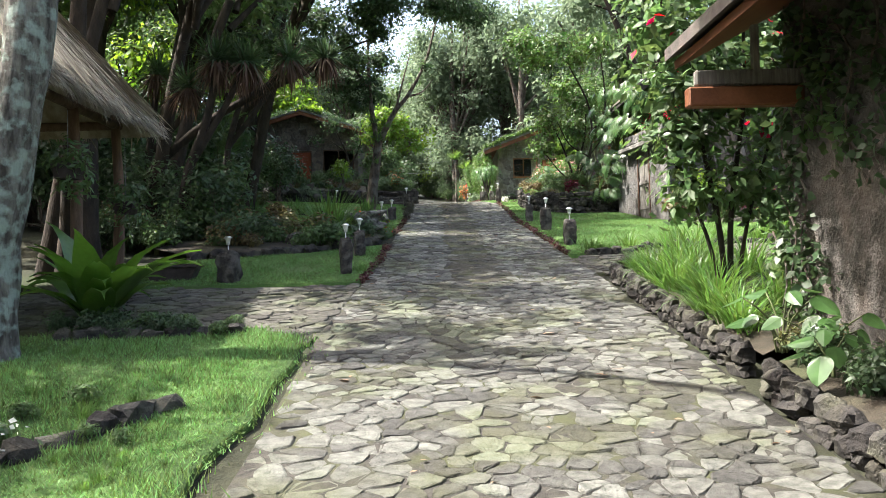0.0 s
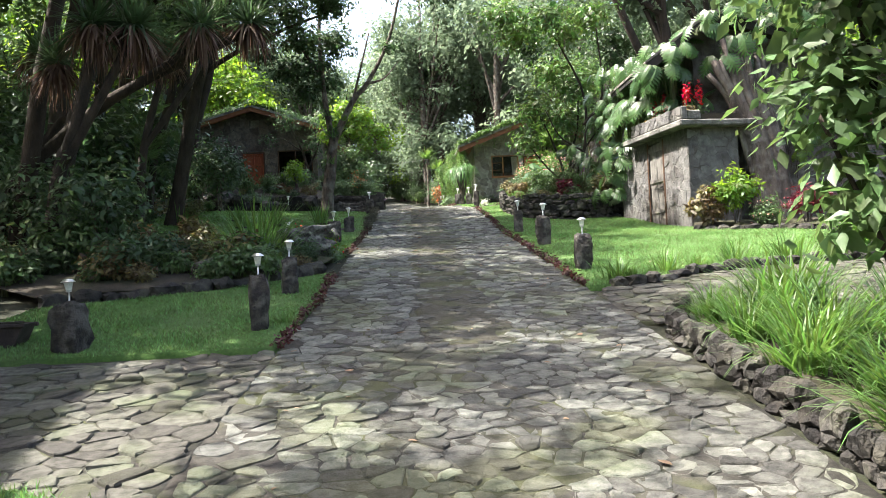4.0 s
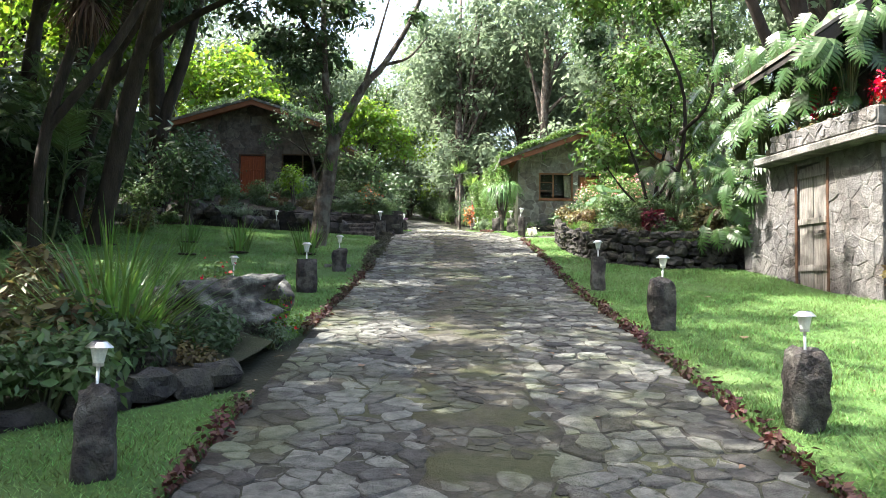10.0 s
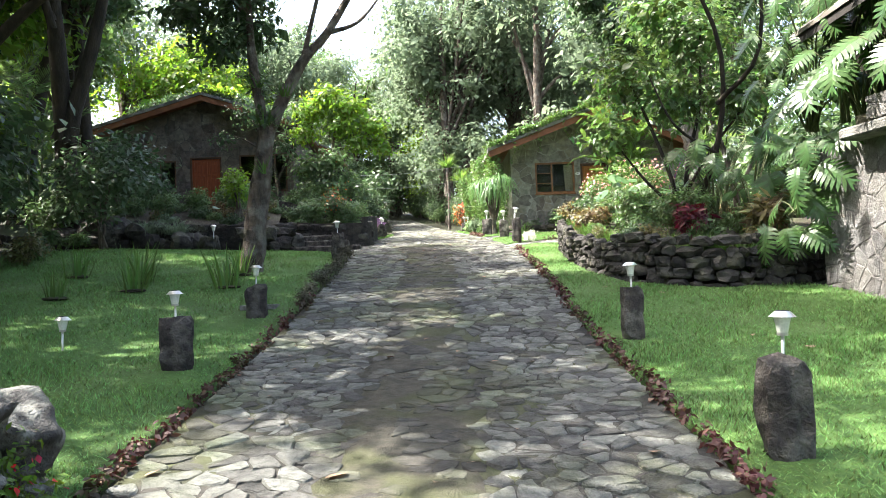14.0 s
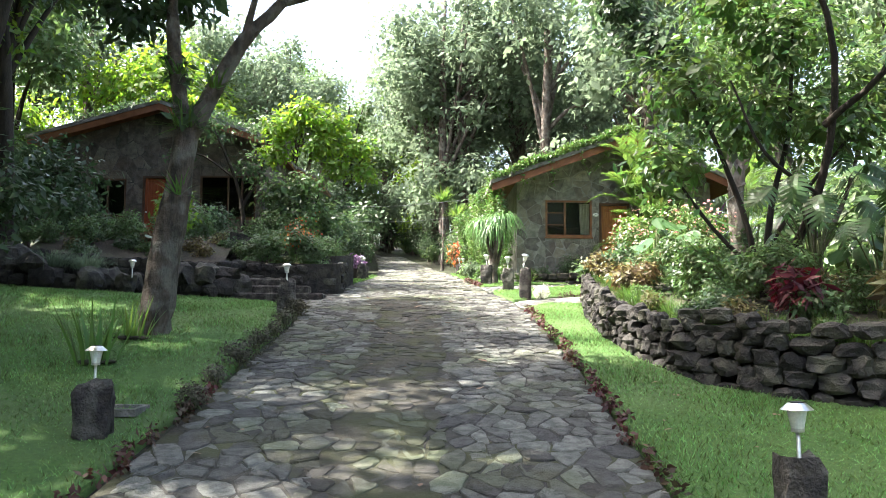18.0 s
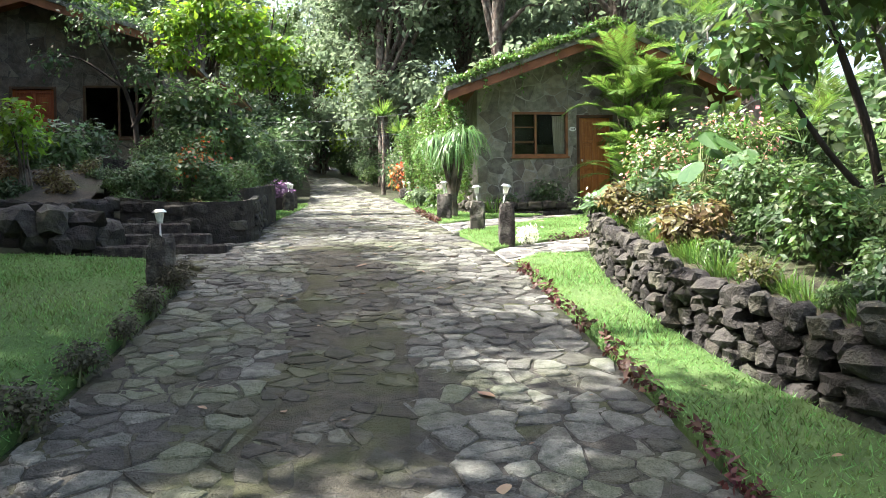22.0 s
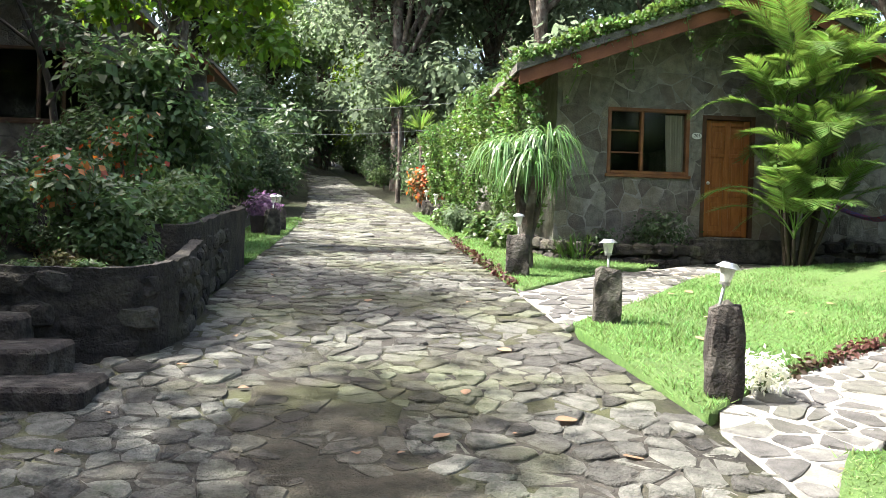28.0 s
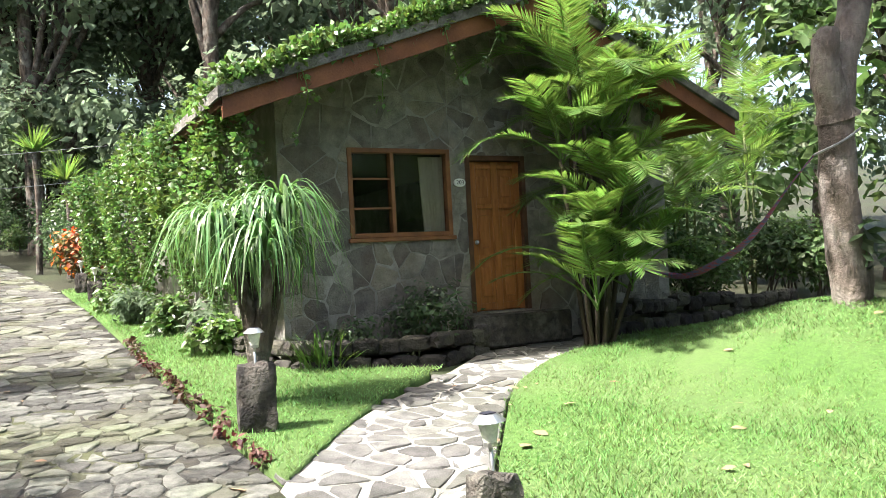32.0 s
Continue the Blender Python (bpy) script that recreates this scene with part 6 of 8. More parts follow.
palm("tall_palm", "slender tall palm rising above the garden", 11.6, 41.5, ((0.3, 0, 6.0), (-0.7, 0.3, 5.4)), 1.8, 8, 0.5, 14, stem_mat=M_BARK_PALE)
palm("palm_clump", "broad palm on the shaded bank", -8.8, 21.0, ((0, 0, 2.6), (0.3, 0.2, 1.6)), 1.7, 8, 0.5, 15, M_LEAF, group="bank palms")
palm("palm_clump", "broad palm on the shaded bank", -10.5, 30.0, ((0, 0, 3.6), (0.3, 0.2, 2.4)), 1.9, 8, 0.55, 16, M_LEAF, group="bank palms")


def rosette(name, label, x, y, n, length, width, lift, droop, mat, seed, z=None, h=0.0, category="plant", group="", spread=0.06, segs=5, trunk=None):
    rng = np.random.default_rng(seed)
    z = G(x, y) if z is None else z
    T = thing(name, (*s2(x, y), z), label, category, group)
    if trunk:
        for pts, r0, r1 in trunk:
            v, f = tube(curve_pts(pts, 8), np.linspace(r0, r1, 8), 8, 0.08)
            poly("trunk", v, clean(f), M_BARK_DARK if name == "tree_yucca" else M_BARK, T, "", True)
    v, f = tuft(n, length, width, lift, droop, spread, segs, rng)
    npart("leaf_fountain", v + np.array((0, 0, h)), f, mat, T)
    return T


# ponytail palm: three heads on a forked trunk
PT = rosette("ponytail_palm", "ponytail palm with drooping ribbon leaves on a forked grey trunk", 2.25, 35.3, 60, 0.8, 0.03, (0.8, 1.5), (3.0, 3.6), M_LEAF_PONY, 21, h=1.2, category="palm", segs=9,
             trunk=[([(0, 0, -0.1), (0, 0, 0.4), (-0.1, 0, 1.0), (-0.3, 0, 1.55)], 0.12, 0.04), ([(0.02, 0, 0.35), (0.2, 0, 1.0), (0.32, 0, 1.65)], 0.06, 0.04), ([(0, 0, 0.4), (0.0, 0.1, 1.1), (0.0, 0.12, 1.75)], 0.08, 0.05), ([(0, -0.05, 0.5), (0.05, -0.15, 1.0), (0.1, -0.2, 1.45)], 0.07, 0.05)])
for dx, dy, dz, s in ((-0.3, 0, 1.5, 22), (0.28, 0.02, 1.66, 23), (0.0, 0.12, 1.56, 24), (0.05, -0.24, 1.3, 25)):
    v, f = tuft(130, 1.2, 0.028, (0.7, 1.5), (2.0, 2.9), 0.035, 12, np.random.default_rng(s), -1.0)
    npart("leaf_head", v + np.array((dx, dy, dz)), f, M_LEAF_PONY, PT)

# far tree yuccas by the vine cottage
for x, y, h in ((1.9, 52.5, 2.6), (3.4, 52.0, 2.2), (1.2, 54, 3.4)):
    rosette("yucca", "spiky yucca head on a bare stem above the hedge", x, y, 90, 0.9, 0.07, (0.2, 1.5), (0.1, 0.7), M_LEAF_PALM, int(x * 10), h=h, group="yuccas",
            trunk=[([(0, 0, -0.1), (0.05, 0, h * 0.5), (0, 0, h)], 0.1, 0.07)])
# tree yuccas on the left bank: leaning trunks, spiky heads, skirts of dead leaves
def tree_yucca(label, base, trunks, heads, seed):
    T = thing("tree_yucca", base, label, "yucca", "tree yuccas")
    rng = np.random.default_rng(seed)
    for pts, r0, r1 in trunks:
        v, f = tube(curve_pts([np.subtract(p, base) for p in pts], 10), np.linspace(r0, r1, 10), 8, 0.08)
        poly("trunk", v, clean(f), M_BARK_DARK, T, "", True)
    for p, s in heads:
        q = np.subtract(p, base)
        v, f = tuft(150, 0.85 * s, 0.05, (-0.5, 1.5), (0.1, 1.3), 0.08, 5, rng)
        npart("leaf_head", v + q, f, M_LEAF_DARK, T)
        v, f = tuft(130, 0.95 * s, 0.05, (-1.5, -0.3), (0.0, 0.9), 0.11, 4, rng)
        npart("leaf_skirt", v + q - np.array((0, 0, 0.08)), f, M_SKIRT, T, "hanging dead brown leaves")
    return T


tree_yucca("leaning tree yucca with spiky heads and skirts of dead leaves", (-9.0, 12.2, 0.3),
           [([(-9.0, 12.2, 0.2), (-8.4, 12.2, 1.9), (-6.4, 12.0, 3.5), (-3.7, 12.0, 4.75)], 0.16, 0.09), ([(-5.6, 11.9, 3.9), (-4.9, 11.7, 4.3), (-4.5, 11.6, 4.7)], 0.09, 0.07)],
           [((-3.6, 12.0, 4.95), 1.0), ((-4.5, 11.6, 4.8), 1.0), ((-5.7, 12.2, 4.6), 0.9)], 50)
tree_yucca("forked tree yucca with spiky heads above the shaded bed", (-7.2, 10.6, -0.1),
           [([(-7.2, 10.6, -0.2), (-6.9, 10.4, 1.6), (-6.3, 10.1, 3.0), (-6.0, 10.0, 4.3)], 0.14, 0.08), ([(-6.7, 10.3, 2.0), (-5.9, 10.1, 3.2), (-5.3, 10.0, 4.25)], 0.09, 0.07)],
           [((-6.0, 10.0, 4.4), 1.0), ((-5.3, 10.0, 4.35), 1.0), ((-6.9, 10.6, 3.9), 0.9)], 51)
tree_yucca("slender tree yucca in deep shade behind the bed", (-9.6, 15.0, 0.6),
           [([(-9.6, 15.0, 0.4), (-9.4, 15.0, 2.6), (-9.0, 14.8, 5.2)], 0.14, 0.09), ([(-9.4, 15.0, 2.8), (-8.2, 15.0, 4.2), (-7.4, 15.0, 5.6)], 0.1, 0.08)],
           [((-9.0, 14.8, 5.3), 1.1), ((-7.4, 15.0, 5.7), 1.1)], 52)
tree_yucca("tall tree yucca among the bank trees", (-8.2, 19.2, 1.0),
           [([(-8.2, 19.2, 0.8), (-8.0, 19.1, 3.4), (-7.2, 19.0, 6.2)], 0.14, 0.09), ([(-8.0, 19.1, 3.6), (-6.6, 19.0, 5.4), (-5.6, 19.0, 7.2)], 0.1, 0.08)],
           [((-7.2, 19.0, 6.3), 1.1), ((-5.6, 19.0, 7.3), 1.1)], 53)


for k, (x, y, z, n) in enumerate(((-2.95, 23.85, 4.55, 60), (-3.1, 23.9, 5.3, 36), (-2.6, 23.9, 5.1, 40), (-3.0, 23.85, 3.6, 30))):
    rosette("air_plant", "spiky bromeliad perched on the leaning trunk", x, y, n, 0.45, 0.03, (-0.4, 1.4), (0.1, 0.9), M_LEAF_STRAP, 440 + k, z=z, group="bromeliads", spread=0.08, segs=4)

# ---- stone walls, kerbs and rocks ----
ROCKS = [rock_mesh("rock_shape", 0.5, 0.42, 0.4, M_LAVA, 100 + k, 0.34, 2, 0.5 + 0.13 * (k % 4)) for k in range(8)]
BLOCKS = [rock_mesh("block_shape", 0.56, 0.45, 0.45, M_LAVA, 140 + k, 0.1, 2, 0.92) for k in range(8)]


def rock_in(parent, x, y, z, sx, sy, sz, rz, k, name="stone", shapes=ROCKS):
    ob = new(name, shapes[k % 8])
    m = pose(*s2(x, y), z, 0, 0, rz) @ Matrix.Diagonal((sx, sy, sz, 1))
    if parent:
        hang(ob, parent)
    ob.matrix_world = m
    return ob


def along(pts, d):
    """Point and heading at the distance d along a line."""
    P = np.asarray(pts, float)
    seg = np.linalg.norm(np.diff(P, axis=0), axis=1)
    s = np.concatenate([[0], np.cumsum(seg)])
    d = min(max(d, 0), s[-1] - 1e-6)
    i = int(np.searchsorted(s, d, "right") - 1)
    q = P[i] + (P[i + 1] - P[i]) * ((d - s[i]) / seg[i])
    t = P[i + 1] - P[i]
    return q, math.degrees(math.atan2(t[1], t[0])), s[-1]


def rock_wall(name, label, pts, height, size, seed, category="wall", top=None):
    rng = np.random.default_rng(seed)
    W = thing(name, (*pts[0], G(*pts[0])), label, category)
    total = along(pts, 0)[2]
    z, row = -0.08, 0
    square = name in ("planter_wall", "low_wall", "plinth_edging")
    while z < height - size * 0.3:
        d = rng.uniform(0, size * 0.5)
        h = size * (rng.uniform(0.88, 1.02) if square else rng.uniform(0.6, 0.85))
        while d < total:
            w = size * rng.uniform(0.7, 1.6)
            q, a, _ = along(pts, d + w / 2)
            rock_in(W, q[0], q[1], G(q[0], q[1]) + z + rng.normal(0, 0.02), w * 1.08, size * rng.uniform(0.95, 1.15), h * (rng.uniform(1.12, 1.2) if square else rng.uniform(1.35, 1.7)), a + rng.normal(0, 3 if square else 12), int(rng.integers(8)), "stone", BLOCKS if square else ROCKS)
            d += w
        z += h
        row += 1
    return W


def bed(n, pts_lo, pts_hi, dz, label, skirt=0.5):
    """Raised soil between two lines of the same number of points."""
    A, B = curve_pts(pts_lo, 24), curve_pts(pts_hi, 24)
    V, F = [], []
    for i in range(24):
        for k in range(7):
            q = A[i] + (B[i] - A[i]) * k / 6
            V.append((*s2(*q), G(*q) + dz + RNG.normal(0, 0.02) + 0.06 * math.sin(k / 6 * 3.14)))
    for i in range(23):
        for k in range(6):
            F.append((i * 7 + k, i * 7 + k + 1, i * 7 + k + 8, i * 7 + k + 7))
    return tagged(poly("flower_bed_%d" % n, V, F, M_SOIL, None, "", True), label, "flower bed", kind="structure")


WALL1 = [(6.6, 21.3), (5.6, 20.5), (4.7, 20.35), (3.9, 20.75), (3.3, 21.6), (3.02, 22.8), (2.95, 24.4), (3.05, 26.0), (3.3, 27.5), (3.6, 28.7), (4.6, 29.8)]
rock_wall("dry_stone_wall", "curved dry-stone wall of dark lava rocks holding a flower bed", WALL1[:5], 0.78, 0.25, 401)
rock_wall("dry_stone_wall", "low dry-stone wall of grey lava rocks along the lawn strip", WALL1[4:], 0.52, 0.21, 402)
bed(1, [(6.5, 21.5), (4.7, 20.5), (3.4, 21.7), (3.1, 23.5), (3.15, 26), (3.5, 28), (4.5, 29.6)], [(9, 23), (9, 23.5), (9, 24.5), (8.6, 26), (8.4, 27), (8, 28.5), (7.4, 30)], 0.5, "raised flower bed behind the dry-stone wall")
# planter and steps before the shaded cottage
PW1 = rock_wall("planter_wall", "curved black lava-stone planter wall beside the steps", [(-3.4, 30.1), (-2.3, 29.95), (-1.65, 30.1), (-1.5, 30.6), (-1.58, 31.9)], 0.6, 0.26, 403)
PW2 = rock_wall("planter_wall", "straight black lava-stone planter wall along the drive", [(-4.2, 32.0), (-2.2, 32.0), (-1.72, 32.15), (-1.7, 33.6), (-1.75, 35.4), (-3.2, 35.7)], 0.66, 0.26, 404)
PW3 = rock_wall("planter_wall", "long low black stone wall below the cottage terrace", [(-8.2, 29.9), (-6.0, 29.6), (-3.9, 29.4), (-3.55, 30.1)], 0.55, 0.26, 405)
bed(2, [(-3.4, 30.3), (-2.4, 30.1), (-1.75, 30.5), (-1.7, 31.9)], [(-3.6, 31.9), (-3.2, 31.9), (-2.8, 31.9), (-2.4, 32.0)], 0.4, "planted soil inside the curved planter")
bed(3, [(-4.2, 32.2), (-2.4, 32.2), (-1.9, 33.5), (-1.95, 35.3)], [(-6, 36.5), (-5, 36.5), (-4, 36.5), (-3.2, 36.5)], 0.42, "planted soil behind the straight planter wall")
bed(4, [(-8.2, 30.1), (-6.0, 29.8), (-3.9, 29.6)], [(-9, 37), (-7, 37), (-4.6, 37)], 0.42, "planted terrace before the shaded cottage")
def coping(W, pts, top, w=0.055, th=0.75):
    """Mortared core of a planter wall, inside its facing stones."""
    P = curve_pts([(x, y, 0) for x, y in pts], 6 * len(pts))
    T_ = np.gradient(P, axis=0)
    nrm = unit(np.stack([-T_[:, 1], T_[:, 0], 0 * P[:, 0]], 1))
    V, F = [], []
    rg = np.random.default_rng(int(abs(pts[0][0]) * 10))
    for p, n_ in zip(P, nrm):
        z = G(p[0], p[1]) + top
        for sd, dz in ((-1, 0), (-1, th), (1, th), (1, 0)):
            q = p + n_ * w * sd * rg.uniform(0.9, 1.1)
            V.append((*s2(q[0], q[1]), z + dz + rg.normal(0, 0.006)))
    m = len(P)
    for i in range(m - 1):
        for k in range(4):
            F.append((4 * i + k, 4 * i + (k + 1) % 4, 4 * i + 4 + (k + 1) % 4, 4 * i + 4 + k))
    F += [(0, 3, 2, 1), (4 * m - 4, 4 * m - 3, 4 * m - 2, 4 * m - 1)]
    local(poly("core", V, F, M_LAVA, W), W)


coping(PW1, [(-3.4, 30.1), (-2.3, 29.95), (-1.65, 30.1), (-1.5, 30.6), (-1.58, 31.9)], -0.1, th=0.74)
coping(PW2, [(-4.2, 32.0), (-2.2, 32.0), (-1.72, 32.15), (-1.7, 33.6), (-1.75, 35.4), (-3.2, 35.7)], -0.1, th=0.86)
coping(PW3, [(-8.2, 29.9), (-6.0, 29.6), (-3.9, 29.4), (-3.55, 30.1)], -0.1, th=0.68)
steps = thing("garden_steps", (-2.6, 29.0, G(-2.6, 29.0)), "dark lava-stone garden steps rising from the drive", "steps")
for k in range(3):
    ob = part("tread", box(-3.45 - 0.25 * k, -1.62 - 0.35 * k, 28.75 + 0.42 * k, 29.3 + 0.42 * k, 2.0, 2.43 + 0.16 * k, 0.03), M_LAVA_ONE, steps)
    local(ob, steps)
pr = np.random.default_rng(77)
pile = thing("rock_pile", (-4.6, 28.9, G(-4.6, 28.9)), "loose pile of dark and reddish lava rocks against the wall", "rocks")
for k in range(22):
    x, y = pr.uniform(-7.6, -3.0), pr.uniform(28.5, 29.2)
    s = pr.uniform(0.35, 0.7)
    rock_in(pile, x, y, G(x, y) - 0.04 + (0.22 if k % 4 == 0 else 0), s, s * 0.9, s, pr.uniform(0, 360), k, "rock")
# kerb stones of the beds on the near right
rock_wall("stone_edging", "rough lava-stone edging of the roadside flower bed", [(2.38, -2.3), (2.42, 0), (2.5, 2.4), (2.55, 4.6), (2.9, 5.15)], 0.2, 0.24, 406, "edging")
rock_wall("stone_edging", "mossy low stone kerb along the house bed", [(2.25, -9.5), (2.2, -5.4), (2.35, -3.0)], 0.18, 0.24, 407, "edging")
rock_wall("stone_edging", "dark stones edging the sunlit lawn and the path", [(2.55, 7.75), (3.35, 8.0), (4.75, 8.85), (6.9, 9.45), (8.6, 9.9)], 0.16, 0.28, 408, "edging")
rock_wall("stone_edging", "pale broken stones edging the bed below the house", [(6.9, 16.0), (8.2, 15.2), (10, 14.2), (11.5, 13)], 0.2, 0.3, 409, "edging")
rock_wall("stone_edging", "black stones edging the shaded flower bed", [(-6.3, 8.1), (-4.9, 8.5), (-3.7, 9.1), (-2.9, 10.1), (-2.3, 10.9)], 0.24, 0.32, 410, "edging")
rock_wall("stone_edging", "black stones along the back of the lawn", [(-12, 30.2), (-10.2, 29.6), (-8.2, 29.7)], 0.3, 0.36, 411, "edging")
rock_wall("stone_edging", "dark rocks set in the near lawn", [(-5.8, 0.2), (-4.4, 0.15), (-3.5, 0.35)], 0.14, 0.3, 412, "edging")
rock_wall("stone_edging", "dark rocks in long grass at the lawn's border", [(-4.2, -4.7), (-3.7, -3.9), (-3.3, -3.1)], 0.2, 0.3, 413, "edging")
rock_wall("plinth_edging", "low dark stone edging of the bed round the cottage", [(2.5, 39.6), (2.75, 37.9), (3.1, 36.75), (4.6, 36.35), (5.35, 36.62)], 0.2, 0.22, 414, "edging")
rock_wall("low_wall", "low dark stone wall in front of the cottage porch", [(7.3, 36.9), (9.2, 37.2), (11.2, 37.0)], 0.36, 0.26, 415)
bed(5, [(2.6, -2.2), (2.65, 0.5), (2.7, 3), (2.9, 5.0)], [(3.5, -2.2), (6, 0.5), (8, 3), (9, 5.2)], 0.16, "dark soil of the roadside bed")
bed(6, [(2.45, -9), (2.4, -5), (2.6, -2.6)], [(3.5, -9), (3.5, -5), (3.5, -2.6)], 0.2, "dark soil along the house wall")
bed(7, [(7.0, 16.2), (8.4, 15.3), (11, 13.6)], [(7.4, 16.9), (9.0, 17.6), (14, 17.9)], 0.1, "planted bed below the stone house")
bed(8, [(2.7, 39.5), (2.95, 37.9), (3.3, 36.95), (5.2, 36.8)], [(3.05, 39.5), (3.06, 38.5), (3.1, 37.4), (5.2, 37.2)], 0.12, "narrow bed at the cottage foot")
bed(9, [(-6.2, 8.3), (-4.0, 9.1), (-2.3, 11.0), (-2.1, 13.2)], [(-12, 13), (-9, 14), (-4.5, 14), (-3.2, 13.6)], 0.1, "shaded mixed flower bed")
BR = tagged(new("boulder", rock_mesh("boulder", 0.66, 0.5, 0.36, M_BOULDER, 3, 0.5, 5, 0.35)), "large lichen-spotted boulder beside the drive", "rock")
BR.matrix_world = pose(*s2(-2.75, 13.0), G(-2.75, 13.0) - 0.06, 0, 0, 20)
for x, y, s in ((-3.5, 10.55, 0.4), (-3.05, 10.95, 0.34), (-4.0, 10.1, 0.42), (-8.1, 29.2, 0.8), (-9.2, 28.9, 0.5)):
    ob = tagged(new("boulder", rock_mesh("boulder", s, s * 0.8, s * 0.55, M_LAVA_ONE, s * 50 + x, 0.2, 3, 0.3)), "weathered grey boulder in the garden", "rock")
    ob.matrix_world = pose(*s2(x, y), G(x, y) - 0.03, 0, 0, x * 40)

# ---- stone posts and solar lamps ----
LAMP = None


def solar_lamp(x, y, z, tilt=0.0):
    global LAMP
    m = pose(*s2(x, y), z, tilt * 0.4, tilt, 0)
    if LAMP:
        return copy_thing(LAMP, m)
    T = thing("solar_lamp", (0, 0, 0), "small steel solar garden lamp on a stake", "lamp", "garden lamps")
    v, f = tube([(0, 0, -0.05), (0, 0, 0.16)], 0.011, 8)
    poly("stake", v, clean(f), M_METAL, T, "", True)
    bm = bmesh.new()
    bmesh.ops.create_cone(bm, cap_ends=True, segments=16, radius1=0.032, radius2=0.052, depth=0.1, matrix=Matrix.Translation((0, 0, 0.205)))
    part("lantern_glass", bm, M_LAMPGLASS, T, "ribbed frosted lantern")
    bm = bmesh.new()
    bmesh.ops.create_cone(bm, cap_ends=True, segments=16, radius1=0.085, radius2=0.045, depth=0.035, matrix=Matrix.Translation((0, 0, 0.274)))
    part("cap", bm, M_METAL, T, "shiny steel cap")
    bm = bmesh.new()
    bmesh.ops.create_cone(bm, cap_ends=True, segments=16, radius1=0.034, radius2=0.034, depth=0.02, matrix=Matrix.Translation((0, 0, 0.15)))
    part("collar", bm, M_METAL, T)
    bm = box(-0.03, 0.03, -0.03, 0.03, 0.292, 0.297, 0)
    part("solar_cell", bm, M_INK, T)
    LAMP = T
    T.matrix_world = m
    return T


POSTS = [(-4.6, 5.05, 0.62, 0.2, 0), (-2.52, 5.72, 0.74, 0.12, 0), (-2.47, 8.35, 0.62, 0.13, 0), (-2.42, 17.2, 0.58, 0.17, 1), (-2.24, 19.5, 0.5, 0.15, 0), (-1.88, 26.1, 0.6, 0.15, 0),
         (2.56, 9.45, 0.66, 0.15, 0), (2.54, 13.6, 0.68, 0.16, 1), (2.55, 17.85, 0.62, 0.122, 0), (2.38, 29.06, 0.68, 0.125, 2), (2.25, 31.3, 0.56, 0.135, 2), (1.98, 34.4, 0.58, 0.16, 2),
         (1.85, 45.4, 0.5, 0.14, 1), (1.8, 47.8, 0.5, 0.14, 1), (-1.72, 39.8, 0.55, 0.15, 1), (-1.75, 41.2, 0.5, 0.15, 1)]
for k, (x, y, h, w, kind) in enumerate(POSTS):
    z = G(x, y) + 0.02
    pm = rock_mesh("stone_post", w * 1.12, w * (0.8 if kind else 0.95), h * 0.62, M_LAVA_ONE, 30 + k, 0.1 if kind == 2 else 0.16, 3, 0.92 if kind == 2 else 0.82)
    zs = [v.co.z for v in pm.vertices]
    sc = h / max(zs)
    for v in pm.vertices:
        v.co.z *= sc
    ob = tagged(new("stone_post", pm), ("squared grey stone post on the lawn" if kind == 2 else "upright rough basalt post at the lawn's edge"), "post", "stone lamp posts")
    ob.matrix_world = pose(*s2(x, y), z - 0.03, 0, 0, (k * 37) % 40 - 20)
    lx = x + (-0.05 if k in (9,) else 0.0)
    solar_lamp(lx, y, z + h - 0.07, 10 if k == 9 else (k * 7) % 5 - 2)
for x, y, dz, tl in ((-3.6, 17.3, 0.25, 2), (2.85, -2.95, 0.3, 3), (-5.2, 28.4, 0.35, 0)):
    solar_lamp(x, y, G(x, y) + dz, tl)

# ---- strap-leaved plants ----
ST = [rosette("strap_plant", "clump of arching green strap leaves in the bed", 0, 0, 210, 0.9, 0.024, (0.7, 1.5), (0.8, 2.0), M_LEAF_STRAP, 500 + k, z=-300, group="strap plants", spread=0.1) for k in range(2)]
SHORT = rosette("grass_clump", "low spiky clump of dark green leaves on the lawn edge", 0, 0, 120, 0.5, 0.02, (0.6, 1.5), (0.3, 1.3), M_LEAF_STRAP, 503, z=-300, group="edging clumps", spread=0.1)
GLAD = rosette("iris_clump", "upright sword-leaved clump in the lawn", 0, 0, 26, 0.85, 0.05, (1.05, 1.5), (0.0, 0.7), M_LEAF_STRAP, 504, z=-300, group="sword-leaved clumps", spread=0.12)
rosette("flax_plant", "large fountain of long dark green blade leaves", -3.5, 11.5, 300, 1.6, 0.035, (0.45, 1.5), (0.3, 1.3), M_LEAF_STRAP, 505, spread=0.16)
first = set()


def put_plant(src, x, y, s, rz, z=None):
    m = pose(*s2(x, y), G(x, y) if z is None else z, 0, 0, rz) @ Matrix.Diagonal((s, s, s, 1))
    if src.name not in first:
        first.add(src.name)
        src.matrix_world = m
        src.scale = (s, s, s)
        return src
    o = copy_thing(src, m)
    o.matrix_world = m
    return o


